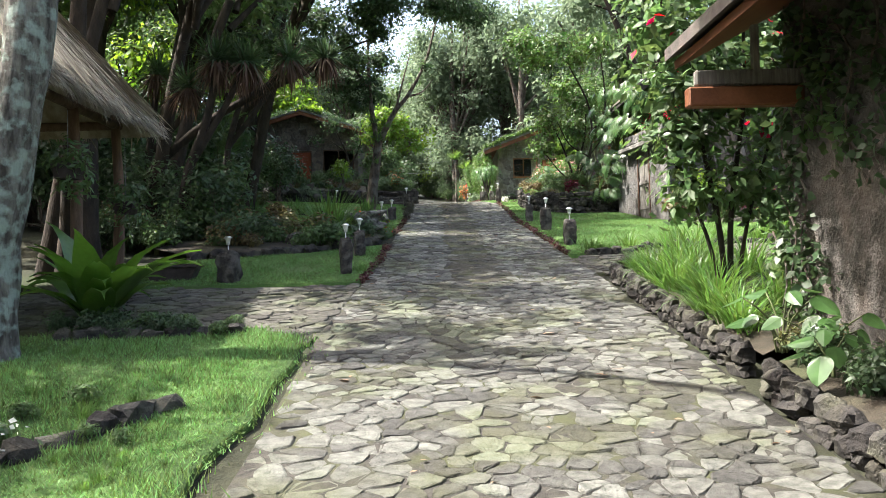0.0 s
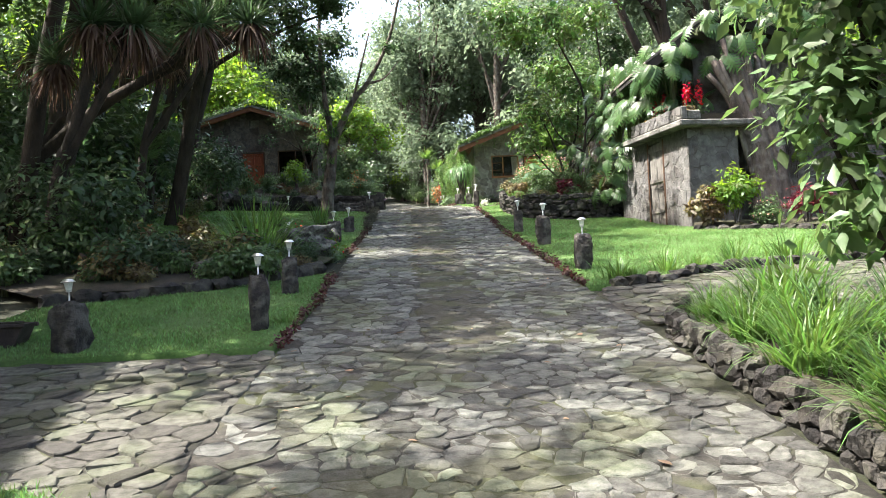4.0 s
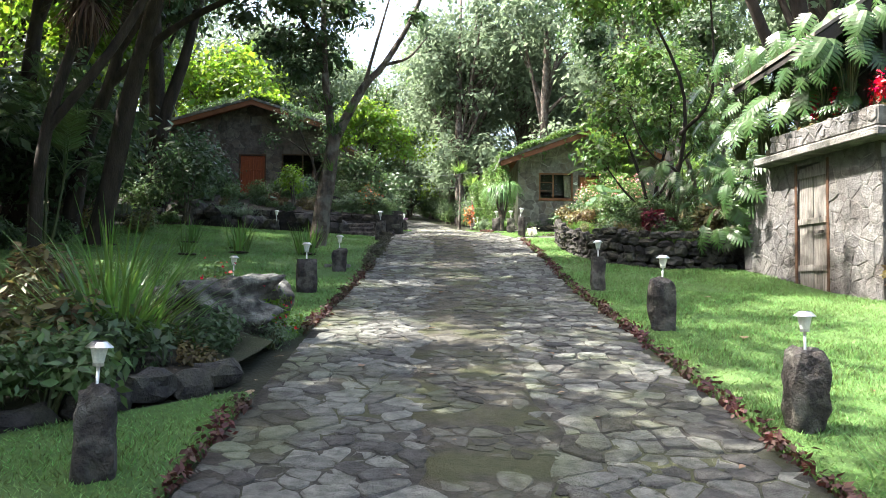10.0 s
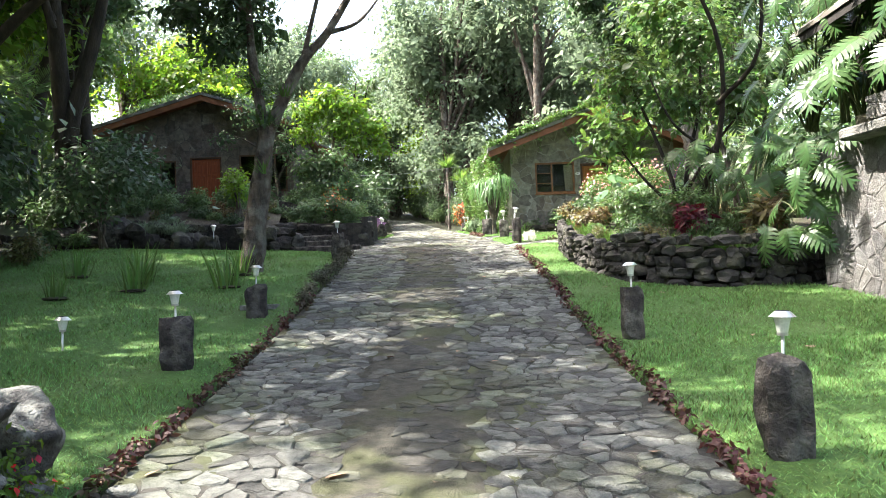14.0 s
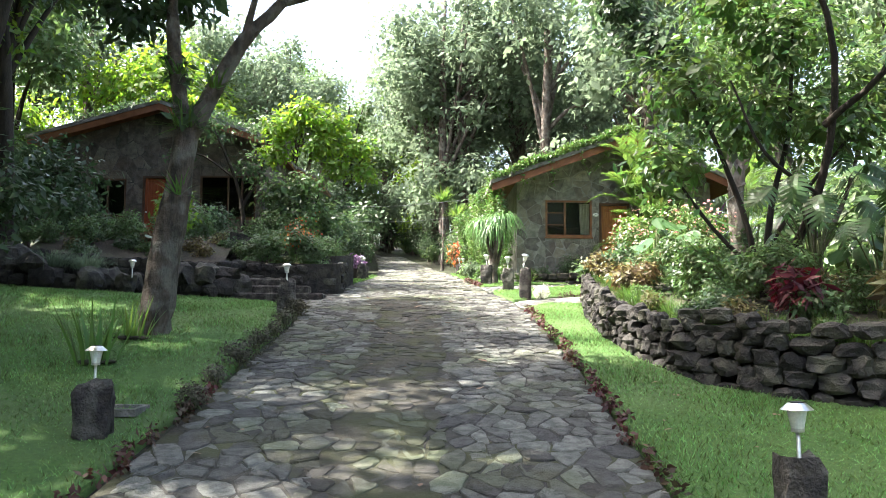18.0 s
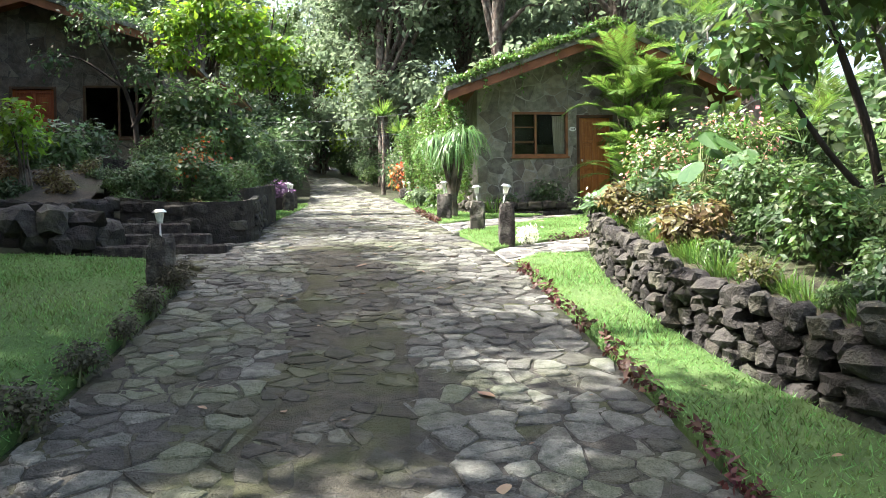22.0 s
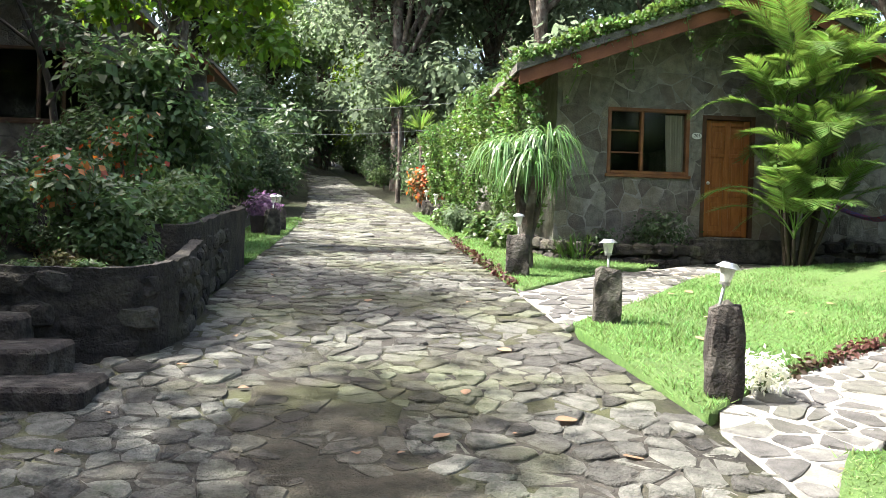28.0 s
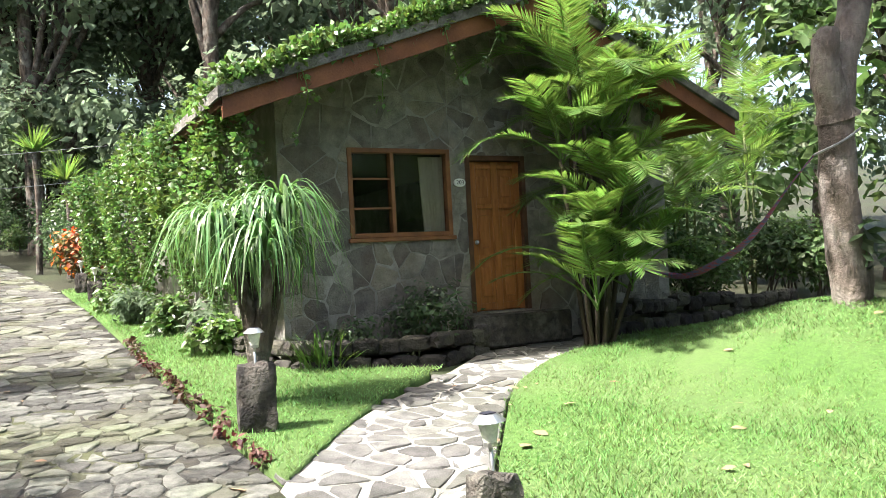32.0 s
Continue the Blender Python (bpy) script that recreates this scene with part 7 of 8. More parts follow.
qr = np.random.default_rng(12)
for i, (x, y, s) in enumerate(((2.85, -0.9, 1.0), (2.95, 0.2, 1.15), (3.25, 1.2, 1.0), (2.95, 2.0, 1.1), (3.5, 2.6, 1.25), (2.95, 3.3, 0.95), (3.6, 3.9, 1.3), (3.05, 4.5, 0.75), (4.2, 4.7, 1.3), (4.6, 3.2, 1.2), (3.9, 0.3, 1.1),
                               (8.3, 10.4, 1.1), (9.3, 10.9, 1.2), (10.2, 11.4, 1.2), (5.0, 29.4, 0.9), (5.9, 29.6, 0.8), (4.6, 28.6, 0.6), (-8.1, 29.2, 0.6))):
    put_plant(ST[i % 2], x, y, s, qr.uniform(0, 360), G(x, y) + (0.5 if y > 28 else 0.1))
for i, (x, y, s) in enumerate(((2.9, 8.35, 0.95), (3.9, 8.85, 1.0), (5.4, 9.5, 1.1), (6.6, 9.9, 1.1), (7.6, 10.1, 1.0), (3.1, 8.3, 0.6), (4.6, 9.2, 0.7), (4.0, 21.2, 0.7), (4.6, 21.0, 0.7), (3.7, 21.8, 0.6), (5.4, 21.1, 0.7), (3.35, 23.2, 0.6),
                                (-2.25, 6.1, 0.4), (-2.9, 11.6, 0.9), (3.35, 36.75, 1.1), (2.35, 12.0, 0.25), (6.1, 21.6, 0.7))):
    put_plant(SHORT, x, y, s, qr.uniform(0, 360), G(x, y) + (0.52 if 20.4 < y < 30 and x > 3.2 else 0.0))
for i, (x, y, s) in enumerate(((-4.9, 22.2, 1.0), (-6.2, 22.8, 0.8), (-7.6, 21.4, 0.9), (-3.3, 21.9, 0.95), (-4.7, 21.4, 0.8), (-3.4, 23.4, 0.7), (-5.6, 20.6, 0.6))):
    put_plant(GLAD, x, y, s, qr.uniform(0, 360), G(x, y) + 0.02)
    so = tagged(new("soil_patch", rock_mesh("soil_patch", 0.22, 0.16, 0.035, M_SOIL, i, 0.2, 2)), "dug round patch of bare soil in the lawn", "soil")
    so.matrix_world = pose(*s2(x, y), G(x, y) + 0.015)

# bird's-nest fern beside the pavilion
def nest_fern(label, x, y, n, length, seed):
    rng = np.random.default_rng(seed)
    T = thing("nest_fern", (*s2(x, y), G(x, y)), label, "fern", "nest ferns")
    for k in range(n):
        az = np.array([k * 2.4 + rng.normal(0, 0.2)])
        base = np.array([[0.06 * math.cos(az[0]), 0.06 * math.sin(az[0]), 0.0]])
        L = length * rng.uniform(0.65, 1.1)
        v, f = strips(base, az, np.array([L]), np.array([0.36]) * rng.uniform(0.8, 1.2), np.array([rng.uniform(0.75, 1.4)]), np.array([rng.uniform(0.9, 1.9)]), 9)
        mid_ = (v[0::2] + v[1::2]) / 2
        w = np.linspace(0, 1, 10)
        wide = 0.35 + 1.1 * np.sin(np.pi * np.clip(w, 0.02, 0.98)) ** 0.8
        for side in (0, 1):
            v[side::2] = mid_ + (v[side::2] - mid_) * wide[:, None] + np.array((0, 0, 0.03)) * wide[:, None] * (1 + 0.3 * np.sin(w * 30))[:, None]
        v = np.concatenate([v, mid_])
        q = [(2 * i, 20 + i, 21 + i, 2 * i + 2) for i in range(9)] + [(20 + i, 2 * i + 1, 2 * i + 3, 21 + i) for i in range(9)]
        npart("frond", v, np.array(q), M_LEAF_FERN, T, "", True)
    return T


nest_fern("huge bird's-nest fern with broad glossy fronds beside the pavilion", -5.5, 1.1, 28, 1.75, 510)
nest_fern("smaller bird's-nest fern under the thatch eaves", -6.2, 2.8, 20, 1.2, 511)


# ---- broad-leaved plants ----
def lobed(n=7, cut=0.55, heart=False):
    """Outline of a large leaf, tip along +x, length 1."""
    V = [(0, 0, 0)]
    if heart:
        ang = np.linspace(-2.75, 2.75, 15)
        for a in ang:
            r = 0.5 * (1 - 0.42 * abs(a) / 2.75) * (1 + 0.55 * math.exp(-a * a * 6))
            V.append((0.33 + r * math.cos(a) - 0.05, r * math.sin(a) * 0.95, -0.22 * abs(math.sin(a)) * r + 0.06))
        F = [(0, i, i + 1) for i in range(1, 15)]
        return np.array(V), F
    F = []

    def bend(x, y):
        return (x, y, 0.16 * x - 0.34 * x * x - 0.55 * y * y + 0.03 * math.sin(9 * y))

    # fingers on both sides of the midrib, joined by a narrow web, longest below the middle
    for sg in (1, -1):
        for k in range(n):
            t = (k + 0.5) / n
            w = 0.5 * math.sin(math.pi * min(0.98, 0.22 + 0.76 * t)) ** 0.75
            x0, x1, sw = k / n * 0.94, (k + 1) / n * 0.94, 0.05 + 0.2 * t
            b, wide = len(V), (x1 - x0)
            mid0, mid1 = (x0 + x1) / 2, (x0 + x1) / 2 + sw
            V += [bend(x0, 0), bend(x1, 0), bend(x1 + sw * 0.35, sg * w * cut * 0.5), bend(x0 + sw * 0.35, sg * w * cut * 0.5),
                  bend(mid0 + sw * 0.75 + wide * 0.36, sg * w * 0.74), bend(mid0 + sw * 0.75 - wide * 0.36, sg * w * 0.74), bend(mid1 + wide * 0.2, sg * w)]
            F += [(b, b + 1, b + 2, b + 3), (b + 3, b + 2, b + 4, b + 5), (b + 5, b + 4, b + 6)]
    b = len(V)
    V += [bend(0.9, 0.05), bend(1.12, 0), bend(0.9, -0.05), bend(0.86, 0)]
    F += [(b, b + 1, b + 3), (b + 3, b + 1, b + 2)]
    return np.array(V), F


def big_leaf_plant(name, label, x, y, z, n, size, stalk, mat, seed, shape, spread=0.3, face=(0, -0.4, 0.7), group=""):
    rng = np.random.default_rng(seed)
    T = thing(name, (x, y, z), label, "plant", group)
    V, F = shape
    me = bpy.data.meshes.new("leaf")
    me.from_pydata([tuple(v) for v in V * 1.0], [], F)
    me.materials.append(mat)
    for k in range(n):
        a = rng.uniform(0, 6.283)
        h = stalk * rng.uniform(0.5, 1.0)
        r = spread * rng.uniform(0.2, 1.0)
        tip = np.array((math.cos(a) * r, math.sin(a) * r, h))
        v, f = tube(curve_pts([(rng.normal(0, 0.03), rng.normal(0, 0.03), -0.03), tuple(tip * np.array((0.35, 0.35, 0.6))), tuple(tip)], 5), np.linspace(0.014, 0.008, 5) * (0.6 + size), 5)
        poly("stalk", v, clean(f), M_STEM, T, "", True)
        nor = Vector((face[0] + rng.normal(0, 0.25) + math.cos(a) * 0.35, face[1] + rng.normal(0, 0.25) + math.sin(a) * 0.35, face[2])).normalized()
        d = Vector((math.cos(a), math.sin(a), -0.55))
        d = (d - nor * d.dot(nor)).normalized()
        m = Matrix((d, nor.cross(d), nor)).transposed().to_4x4()
        s = size * rng.uniform(0.65, 1.2)
        ob = hang(new("leaf", me), T)
        ob.matrix_local = Matrix.Translation(tip) @ m @ Matrix.Diagonal((s, s, s, 1))
    return T


MON, EAR = lobed(8), lobed(heart=True)
roofz = 3.78
for k, (u, w, n, s, st) in enumerate(((0.3, 0.9, 12, 0.45, 0.7), (0.2, 2.2, 18, 0.52, 1.1), (0.3, 3.6, 18, 0.55, 1.3), (1.2, 2.8, 16, 0.52, 1.6), (0.0, 4.4, 18, 0.52, 0.9), (1.8, 1.2, 14, 0.5, 1.5))):
    q = SM @ Vector((u, w, roofz))
    big_leaf_plant("monstera", "split-leaf monstera spilling over the store roof", q.x, q.y, q.z, n, s, st, M_LEAF_GLOSS, 520 + k, MON, 0.75, (-0.3, -0.35, 0.6), "roof monsteras")
for k in range(6):
    q = SM @ Vector((0.1, 0.9 + 0.7 * k, roofz))
    big_leaf_plant("monstera", "tall split-leaf monstera standing on the store roof", q.x, q.y, q.z, 15, 0.46, 2.2, M_LEAF_GLOSS, 590 + k, MON, 0.8, (-0.6, -0.5, 0.45), "roof monsteras")
for k in range(5):
    q = SM @ Vector((-0.42, 3.7 + 0.28 * k, 3.3 - 0.4 * k))
    big_leaf_plant("monstera", "split-leaf monstera hanging down the store wall", q.x, q.y, q.z, 6, 0.5, 0.25, M_LEAF_GLOSS, 530 + k, MON, 0.4, (-0.7, -0.35, 0.45), "hanging monsteras")
for k, (x, z) in enumerate(((6.1, 4.7), (6.7, 5.2), (7.2, 5.7), (7.8, 6.1), (8.4, 6.3), (9.0, 6.2), (9.5, 5.9), (8.3, 5.4), (7.8, 4.9), (9.9, 5.2))):
    big_leaf_plant("climbing_philodendron", "climbing split-leaf philodendron over the gable's edge", x, 16.3, z - 0.1, 7, 0.5, 0.25, M_LEAF_GLOSS, 540 + k, MON, 0.45, (-0.5, -0.75, 0.35), "wall climbers")
for k, (x, y, dz, n, s, st) in enumerate(((2.55, -2.1, 0.2, 9, 0.28, 0.6), (2.75, -2.6, 0.2, 8, 0.24, 0.45), (2.5, -3.2, 0.2, 6, 0.26, 0.4), (4.3, 26.6, 0.5, 11, 0.4, 1.15), (5.3, 27.4, 0.5, 9, 0.38, 1.2), (3.9, 27.9, 0.5, 9, 0.3, 0.5),
                                        (3.8, 26.0, 0.5, 8, 0.3, 0.45), (5.0, 24.0, 0.5, 9, 0.36, 0.8), (10.0, 14.3, 0.1, 12, 0.4, 0.8), (10.6, 13.5, 0.1, 10, 0.4, 0.7), (-6.3, 31.5, 0.3, 9, 0.3, 0.4), (6.2, 23.6, 0.5, 10, 0.4, 1.1))):
    big_leaf_plant("elephant_ear", "elephant-ear plant with large pale-lit heart leaves", x, y, G(x, y) + dz, n, s, st, M_LEAF_GLOSS, 560 + k, EAR, 0.35 + s * 0.3, (-0.2, -0.3, 0.8), "elephant ears")
for k, (x, y, z) in enumerate(((5.6, 23.5, 2.2), (6.3, 25.0, 2.6), (5.9, 22.4, 1.9))):
    big_leaf_plant("bed_monstera", "tall split-leaf philodendron in the raised bed", x, y, z, 14, 0.42, 1.9, M_LEAF_GLOSS, 580 + k, MON, 0.8, (-0.3, -0.4, 0.6), "bed philodendrons")

for k in range(7):
    big_leaf_plant("climbing_philodendron", "philodendron strand hanging down beside the fig trunk", 9.85 + 0.12 * (k % 3), 16.5, 2.3 + 0.36 * k, 5, 0.3, 0.2, M_LEAF_BRIGHT if k % 3 == 0 else M_LEAF_GLOSS, 570 + k, MON, 0.25, (-0.3, -0.8, 0.3), "wall climbers")

# ---- shrubs and flowers of the raised bed and other borders ----
B = 0.5
shrub("lantana", "flowering shrub with pink and yellow bracts", 4.4, 28.2, 1.3, 1.2, 2600, 0.075, M_LEAF_VINE, 601, G(4.4, 28.2) + B, petals=M_PETAL_PINK, pn=260)
shrub("lantana", "pale yellow-green flowering shrub", 5.4, 28.4, 1.5, 1.6, 3000, 0.08, M_LEAF_VINE, 602, G(5.4, 28.4) + B, petals=M_PETAL_PINK, pn=300)
shrub("croton", "bronze-leaved low shrub behind the wall", 3.6, 24.9, 0.9, 0.55, 1000, 0.1, M_LEAF_BRONZE, 603, G(3.6, 24.9) + B)
shrub("croton", "bronze and yellow low shrub in the bed", 3.7, 26.9, 1.0, 0.6, 1000, 0.1, M_LEAF_BRONZE, 604, G(3.7, 26.9) + B)
shrub("shrub", "dense mid-green shrub in the raised bed", 4.5, 25.3, 1.2, 0.9, 2300, 0.08, M_LEAF, 605, G(4.5, 25.3) + B)
shrub("shrub", "leafy green shrub in the raised bed", 4.9, 23.0, 1.4, 1.0, 2500, 0.085, M_LEAF, 606, G(4.9, 23.0) + B)
shrub("shrub", "bright green leafy shrub in the raised bed", 4.1, 23.6, 1.0, 0.8, 2000, 0.08, M_LEAF_VINE, 607, G(4.1, 23.6) + B)
shrub("cordyline", "dark red cordyline in the raised bed", 4.7, 22.0, 0.7, 0.7, 260, 0.2, M_LEAF_RED, 608, G(4.7, 22.0) + B, 0.25)
shrub("cordyline", "bronze-red cordyline beside the store wall", 5.9, 21.8, 0.8, 0.9, 420, 0.24, M_LEAF_BRONZE, 609, G(5.9, 21.8) + B, 0.25)
shrub("shrub", "white-flowered low shrub at the wall's end", 3.7, 28.2, 0.9, 0.5, 800, 0.08, M_LEAF, 610, G(3.7, 28.2) + 0.4, petals=M_PETAL_WHITE, pn=50)
tree("bed_tree", "slender many-stemmed small tree in the raised bed", (5.2, 24.4, G(5.2, 24.4) + 0.4),
     [([(0, 0, -0.2), (-0.1, 0, 1.0), (-0.5, 0, 2.2), (-1.0, 0, 3.4)], 0.06, 0.02), ([(0.05, 0, -0.1), (0.2, 0, 1.4), (0.5, 0, 2.6), (0.6, 0, 4.2)], 0.06, 0.02), ([(0, 0, 0.6), (0.5, -0.2, 1.5), (1.2, -0.3, 2.4)], 0.04, 0.02), ([(0, 0, 0.5), (-0.7, -0.2, 1.1), (-1.4, -0.3, 2.0)], 0.04, 0.015),
      ([(0.1, -0.1, 0.2), (0.5, -0.9, 1.6), (0.4, -1.6, 3.4), (-0.6, -2.2, 5.2)], 0.07, 0.025), ([(0.45, -1.2, 2.4), (0.9, -2.2, 3.2), (0.6, -3.0, 5.4)], 0.05, 0.02), ([(0.5, -0.9, 1.5), (-0.4, -1.3, 2.0), (-0.9, -1.5, 2.9)], 0.035, 0.012)],
     # first six clumps lie out of view, added to darken the bed
     [(-2.0, -2.5, 5.2, 0.9, 0.9, 0.6), (-1.0, -3.3, 5.5, 1.0, 0.9, 0.6), (-0.3, -2.0, 5.4, 1.0, 1.0, 0.6), (-1.4, -1.2, 5.8, 1.0, 0.9, 0.6), (0.5, -3.0, 5.6, 1.0, 0.9, 0.6), (-2.4, -3.5, 5.6, 0.9, 0.9, 0.6), (-1.0, 0, 3.2, 0.9, 0.9, 0.8), (0.5, 0, 4.0, 1.0, 0.9, 0.9), (1.2, -0.3, 2.7, 0.8, 0.8, 0.6), (-1.4, -0.3, 2.0, 0.7, 0.7, 0.5), (0, 0, 2.8, 0.9, 0.8, 0.6), (-0.3, 0.3, 4.6, 0.8, 0.8, 0.7)], 6400, 0.16, M_BARK_DARK, M_LEAF_VINE, 93, 0.4)
tree("bed_tree", "tall loose-leaved small tree behind the raised bed", (7.4, 27.0, G(7.4, 27.0) + 0.3),
     [([(0, 0, -0.2), (-0.2, 0, 1.4), (-0.7, 0, 3.0), (-0.9, 0, 4.6)], 0.08, 0.03), ([(0, 0, 0.8), (0.6, 0, 2.2), (0.9, 0, 3.8)], 0.05, 0.02)],
     [(-0.9, 0, 4.6, 1.2, 1.1, 0.9), (0.9, 0, 3.8, 1.1, 1.0, 0.8), (-0.2, 0, 3.2, 1.0, 1.0, 0.7), (-1.5, 0, 3.0, 0.8, 0.8, 0.6)], 3600, 0.17, M_BARK, M_LEAF, 94, 0.45)
# hibiscus beside the drive
HIB = tree("hibiscus", "tall thin-stemmed hibiscus bush with crimson flowers", (3.35, 0.8, G(3.35, 0.8) + 0.1),
           [([(0, 0, -0.1), (-0.1, 0, 1.2), (-0.35, 0, 2.6), (-0.5, 0, 4.2)], 0.045, 0.02), ([(0.05, 0, -0.1), (0.1, 0.05, 1.3), (0.3, 0, 2.8), (0.35, 0, 4.6)], 0.045, 0.02), ([(0.1, 0, 0), (0.35, 0.1, 1.2), (0.8, 0.1, 2.6)], 0.035, 0.015), ([(-0.05, 0, 0), (-0.3, -0.1, 1.0), (-0.8, -0.1, 2.2)], 0.035, 0.015)],
           [(-0.3, 0, 3.0, 0.9, 0.9, 0.9), (0.5, 0, 3.4, 1.0, 0.9, 1.0), (-0.7, 0, 3.9, 0.9, 0.9, 0.9), (0.4, 0, 4.8, 1.1, 1.0, 0.9), (0.9, 0.1, 2.4, 0.7, 0.7, 0.6), (-0.6, 0, 2.3, 0.6, 0.6, 0.5), (1.5, 0, 3.8, 0.8, 0.8, 0.8), (0.3, 0, 1.7, 0.6, 0.6, 0.6), (-0.5, -0.1, 1.6, 0.5, 0.5, 0.5), (0.8, 0.2, 1.5, 0.6, 0.6, 0.5)], 5000, 0.15, M_BARK_DARK, M_LEAF, 95, 0.5)
npart("blossom", *cloud([(-0.5, -0.5, 3.3, 0.9, 0.7, 0.9), (0.6, -0.6, 2.8, 0.7, 0.5, 0.7)], 26, 0.13, np.random.default_rng(4), 0.9, 0.8), M_PETAL_RED, HIB)
# bed below the house
shrub("red_shrub", "crimson-leaved shrub below the house wall", 9.7, 15.3, 1.2, 1.1, 1300, 0.14, M_LEAF_RED, 620, aspect=0.25)
shrub("bronze_shrub", "pink-bronze leaved shrub beside the store", 7.3, 16.0, 0.8, 1.1, 600, 0.16, M_LEAF_BRONZE, 621)
shrub("shrub", "yellow-green shrub between store and trunk", 8.1, 15.9, 1.1, 1.7, 1100, 0.15, M_LEAF_BRIGHT, 622)
shrub("shrub", "low flowering plants under the house wall", 8.6, 15.3, 1.1, 0.6, 900, 0.09, M_LEAF, 623, petals=M_PETAL_PINK, pn=24)
shrub("shrub", "low mixed plants beside the trunk", 10.6, 14.4, 1.3, 0.6, 900, 0.1, M_LEAF, 624)
for k in range(9):
    y = -0.85 - 0.14 * k if k < 6 else -2.0 - 0.5 * (k - 6)
    z = -0.9 + 0.42 * ((k * 5) % 9) if k < 6 else 1.6 - 0.2 * k % 0.5
    I = thing("ivy", (3.25, y + 0.25, z - 0.55), "ivy creeping over rough house wall", "vine", "wall ivy")
    cv, cf = cloud([(0, 0, 0, 0.06, 0.4, 0.55), (0, 0.3, 0.6, 0.06, 0.35, 0.4), (-0.02, -0.3, -0.5, 0.06, 0.35, 0.4)], 170, 0.11, np.random.default_rng(630 + k), 0.8, 0.1)
    npart("foliage", cv, cf, M_LEAF_DARK if k % 3 else M_LEAF, I)
    pts = curve_pts([(0, -0.3, -0.9), (-0.02, 0.1, -0.2), (-0.02, -0.1, 0.4), (-0.01, 0.3, 0.9)], 8)
    v, f = tube(pts, 0.012, 5)
    poly("stem", v, clean(f), M_BARK, I)
shrub("shrub", "leafy creeper at the house corner", 3.75, -0.55, 0.5, 1.6, 500, 0.11, M_LEAF, 640)
shrub("geranium", "red-flowered low plant at the wall's foot", 2.9, -4.6, 0.5, 0.45, 350, 0.07, M_LEAF, 641, petals=M_PETAL_RED, pn=40)
shrub("shrub", "small white-flowered plants in the near border", -4.4, -4.4, 0.8, 0.4, 600, 0.06, M_LEAF_DARK, 642, petals=M_PETAL_WHITE, pn=60)
# shaded left bed
lr = np.random.default_rng(31)
BED = [shrub("bed_plant", "low leafy plant in the shaded bed", -4.6, 10.0, 0.9, 0.5, 700, 0.09, M_LEAF, 650, group="shaded bed plants"),
       shrub("bed_plant", "bronze-tinted low plant in the shaded bed", -5.6, 9.6, 0.8, 0.6, 650, 0.1, M_LEAF_BRONZE, 651, group="shaded bed plants"),
       shrub("bed_plant", "dark fern-like plant in the shaded bed", -6.6, 10.4, 1.1, 0.7, 800, 0.12, M_LEAF_DARK, 652, group="shaded bed plants")]
for i in range(80):
    x, y = lr.uniform(-9.5, -3.0), lr.uniform(9.2, 14.2)
    if y < 9.0 - 0.4 * (x + 3.6) * 0 or (x > -4.4 and y > 10.8) or (x < -6 and y < 9.2):
        continue
    more(BED[i % 3], x, y, lr.uniform(0.7, 1.3), lr.uniform(0, 360))
for i in range(12):
    more(BED[i % 3], lr.uniform(-3.5, -2.25), lr.uniform(11.0, 12.9), lr.uniform(0.45, 0.75), lr.uniform(0, 360))
for i in range(16):
    more(BED[i % 3], lr.uniform(-9.5, -7.6), lr.uniform(14, 28), lr.uniform(0.7, 1.2), lr.uniform(0, 360))
for i in range(60):
    x, y = lr.uniform(-9, -4), lr.uniform(30.3, 36.8)
    more((BED + [SHRUBS[3], BED[0]])[i % 5], x, y, lr.uniform(0.45, 0.85) * (0.85 if door_lane(x, y) else 1.0), lr.uniform(0, 360), G(x, y) + 0.3)
for i in range(64):
    x, y = lr.uniform(-3.6, -1.95), lr.uniform(30.4, 35.4)
    more((BED[0], BED[1], SHRUBS[3], BED[0])[i % 4], x, y, lr.uniform(0.35, 0.65), lr.uniform(0, 360), G(x, y) + 0.36)
shrub("salvia", "red-flowered salvia beside the boulder", -2.15, 12.95, 0.6, 0.6, 420, 0.06, M_LEAF_BRIGHT, 660, petals=M_PETAL_RED, pn=30)
shrub("salvia", "tall red salvia behind the boulder", -3.1, 14.0, 0.5, 0.8, 350, 0.07, M_LEAF, 661, petals=M_PETAL_RED, pn=30)
shrub("silver_plant", "silvery low plant by the drive's edge", -2.15, 12.6, 0.6, 0.3, 600, 0.05, M_LEAF_GREY, 662, aspect=0.3)
shrub("croton", "tall orange-tipped shrub in the straight planter", -2.6, 33.4, 0.8, 1.5, 700, 0.1, M_LEAF_VINE, 665, G(-2.6, 33.4) + 0.4, petals=M_PETAL_CORAL, pn=70)
shrub("croton", "orange-red leaved shrub in the planter", -2.5, 31.2, 0.7, 1.3, 800, 0.09, M_LEAF, 663, G(-2.5, 31.2) + 0.4, petals=M_PETAL_CORAL, pn=90)
shrub("shrub", "yellow-green young shrub before the red door", -5.15, 31.0, 1.1, 1.7, 520, 0.15, M_LEAF_BRIGHT, 690, G(-5.15, 31.0) + 0.35)
shrub("canna", "orange-leaved plant beside the cottage path", -5.9, 33.0, 0.5, 0.9, 160, 0.2, M_LEAF_BRONZE, 691, G(-5.9, 33.0) + 0.35)
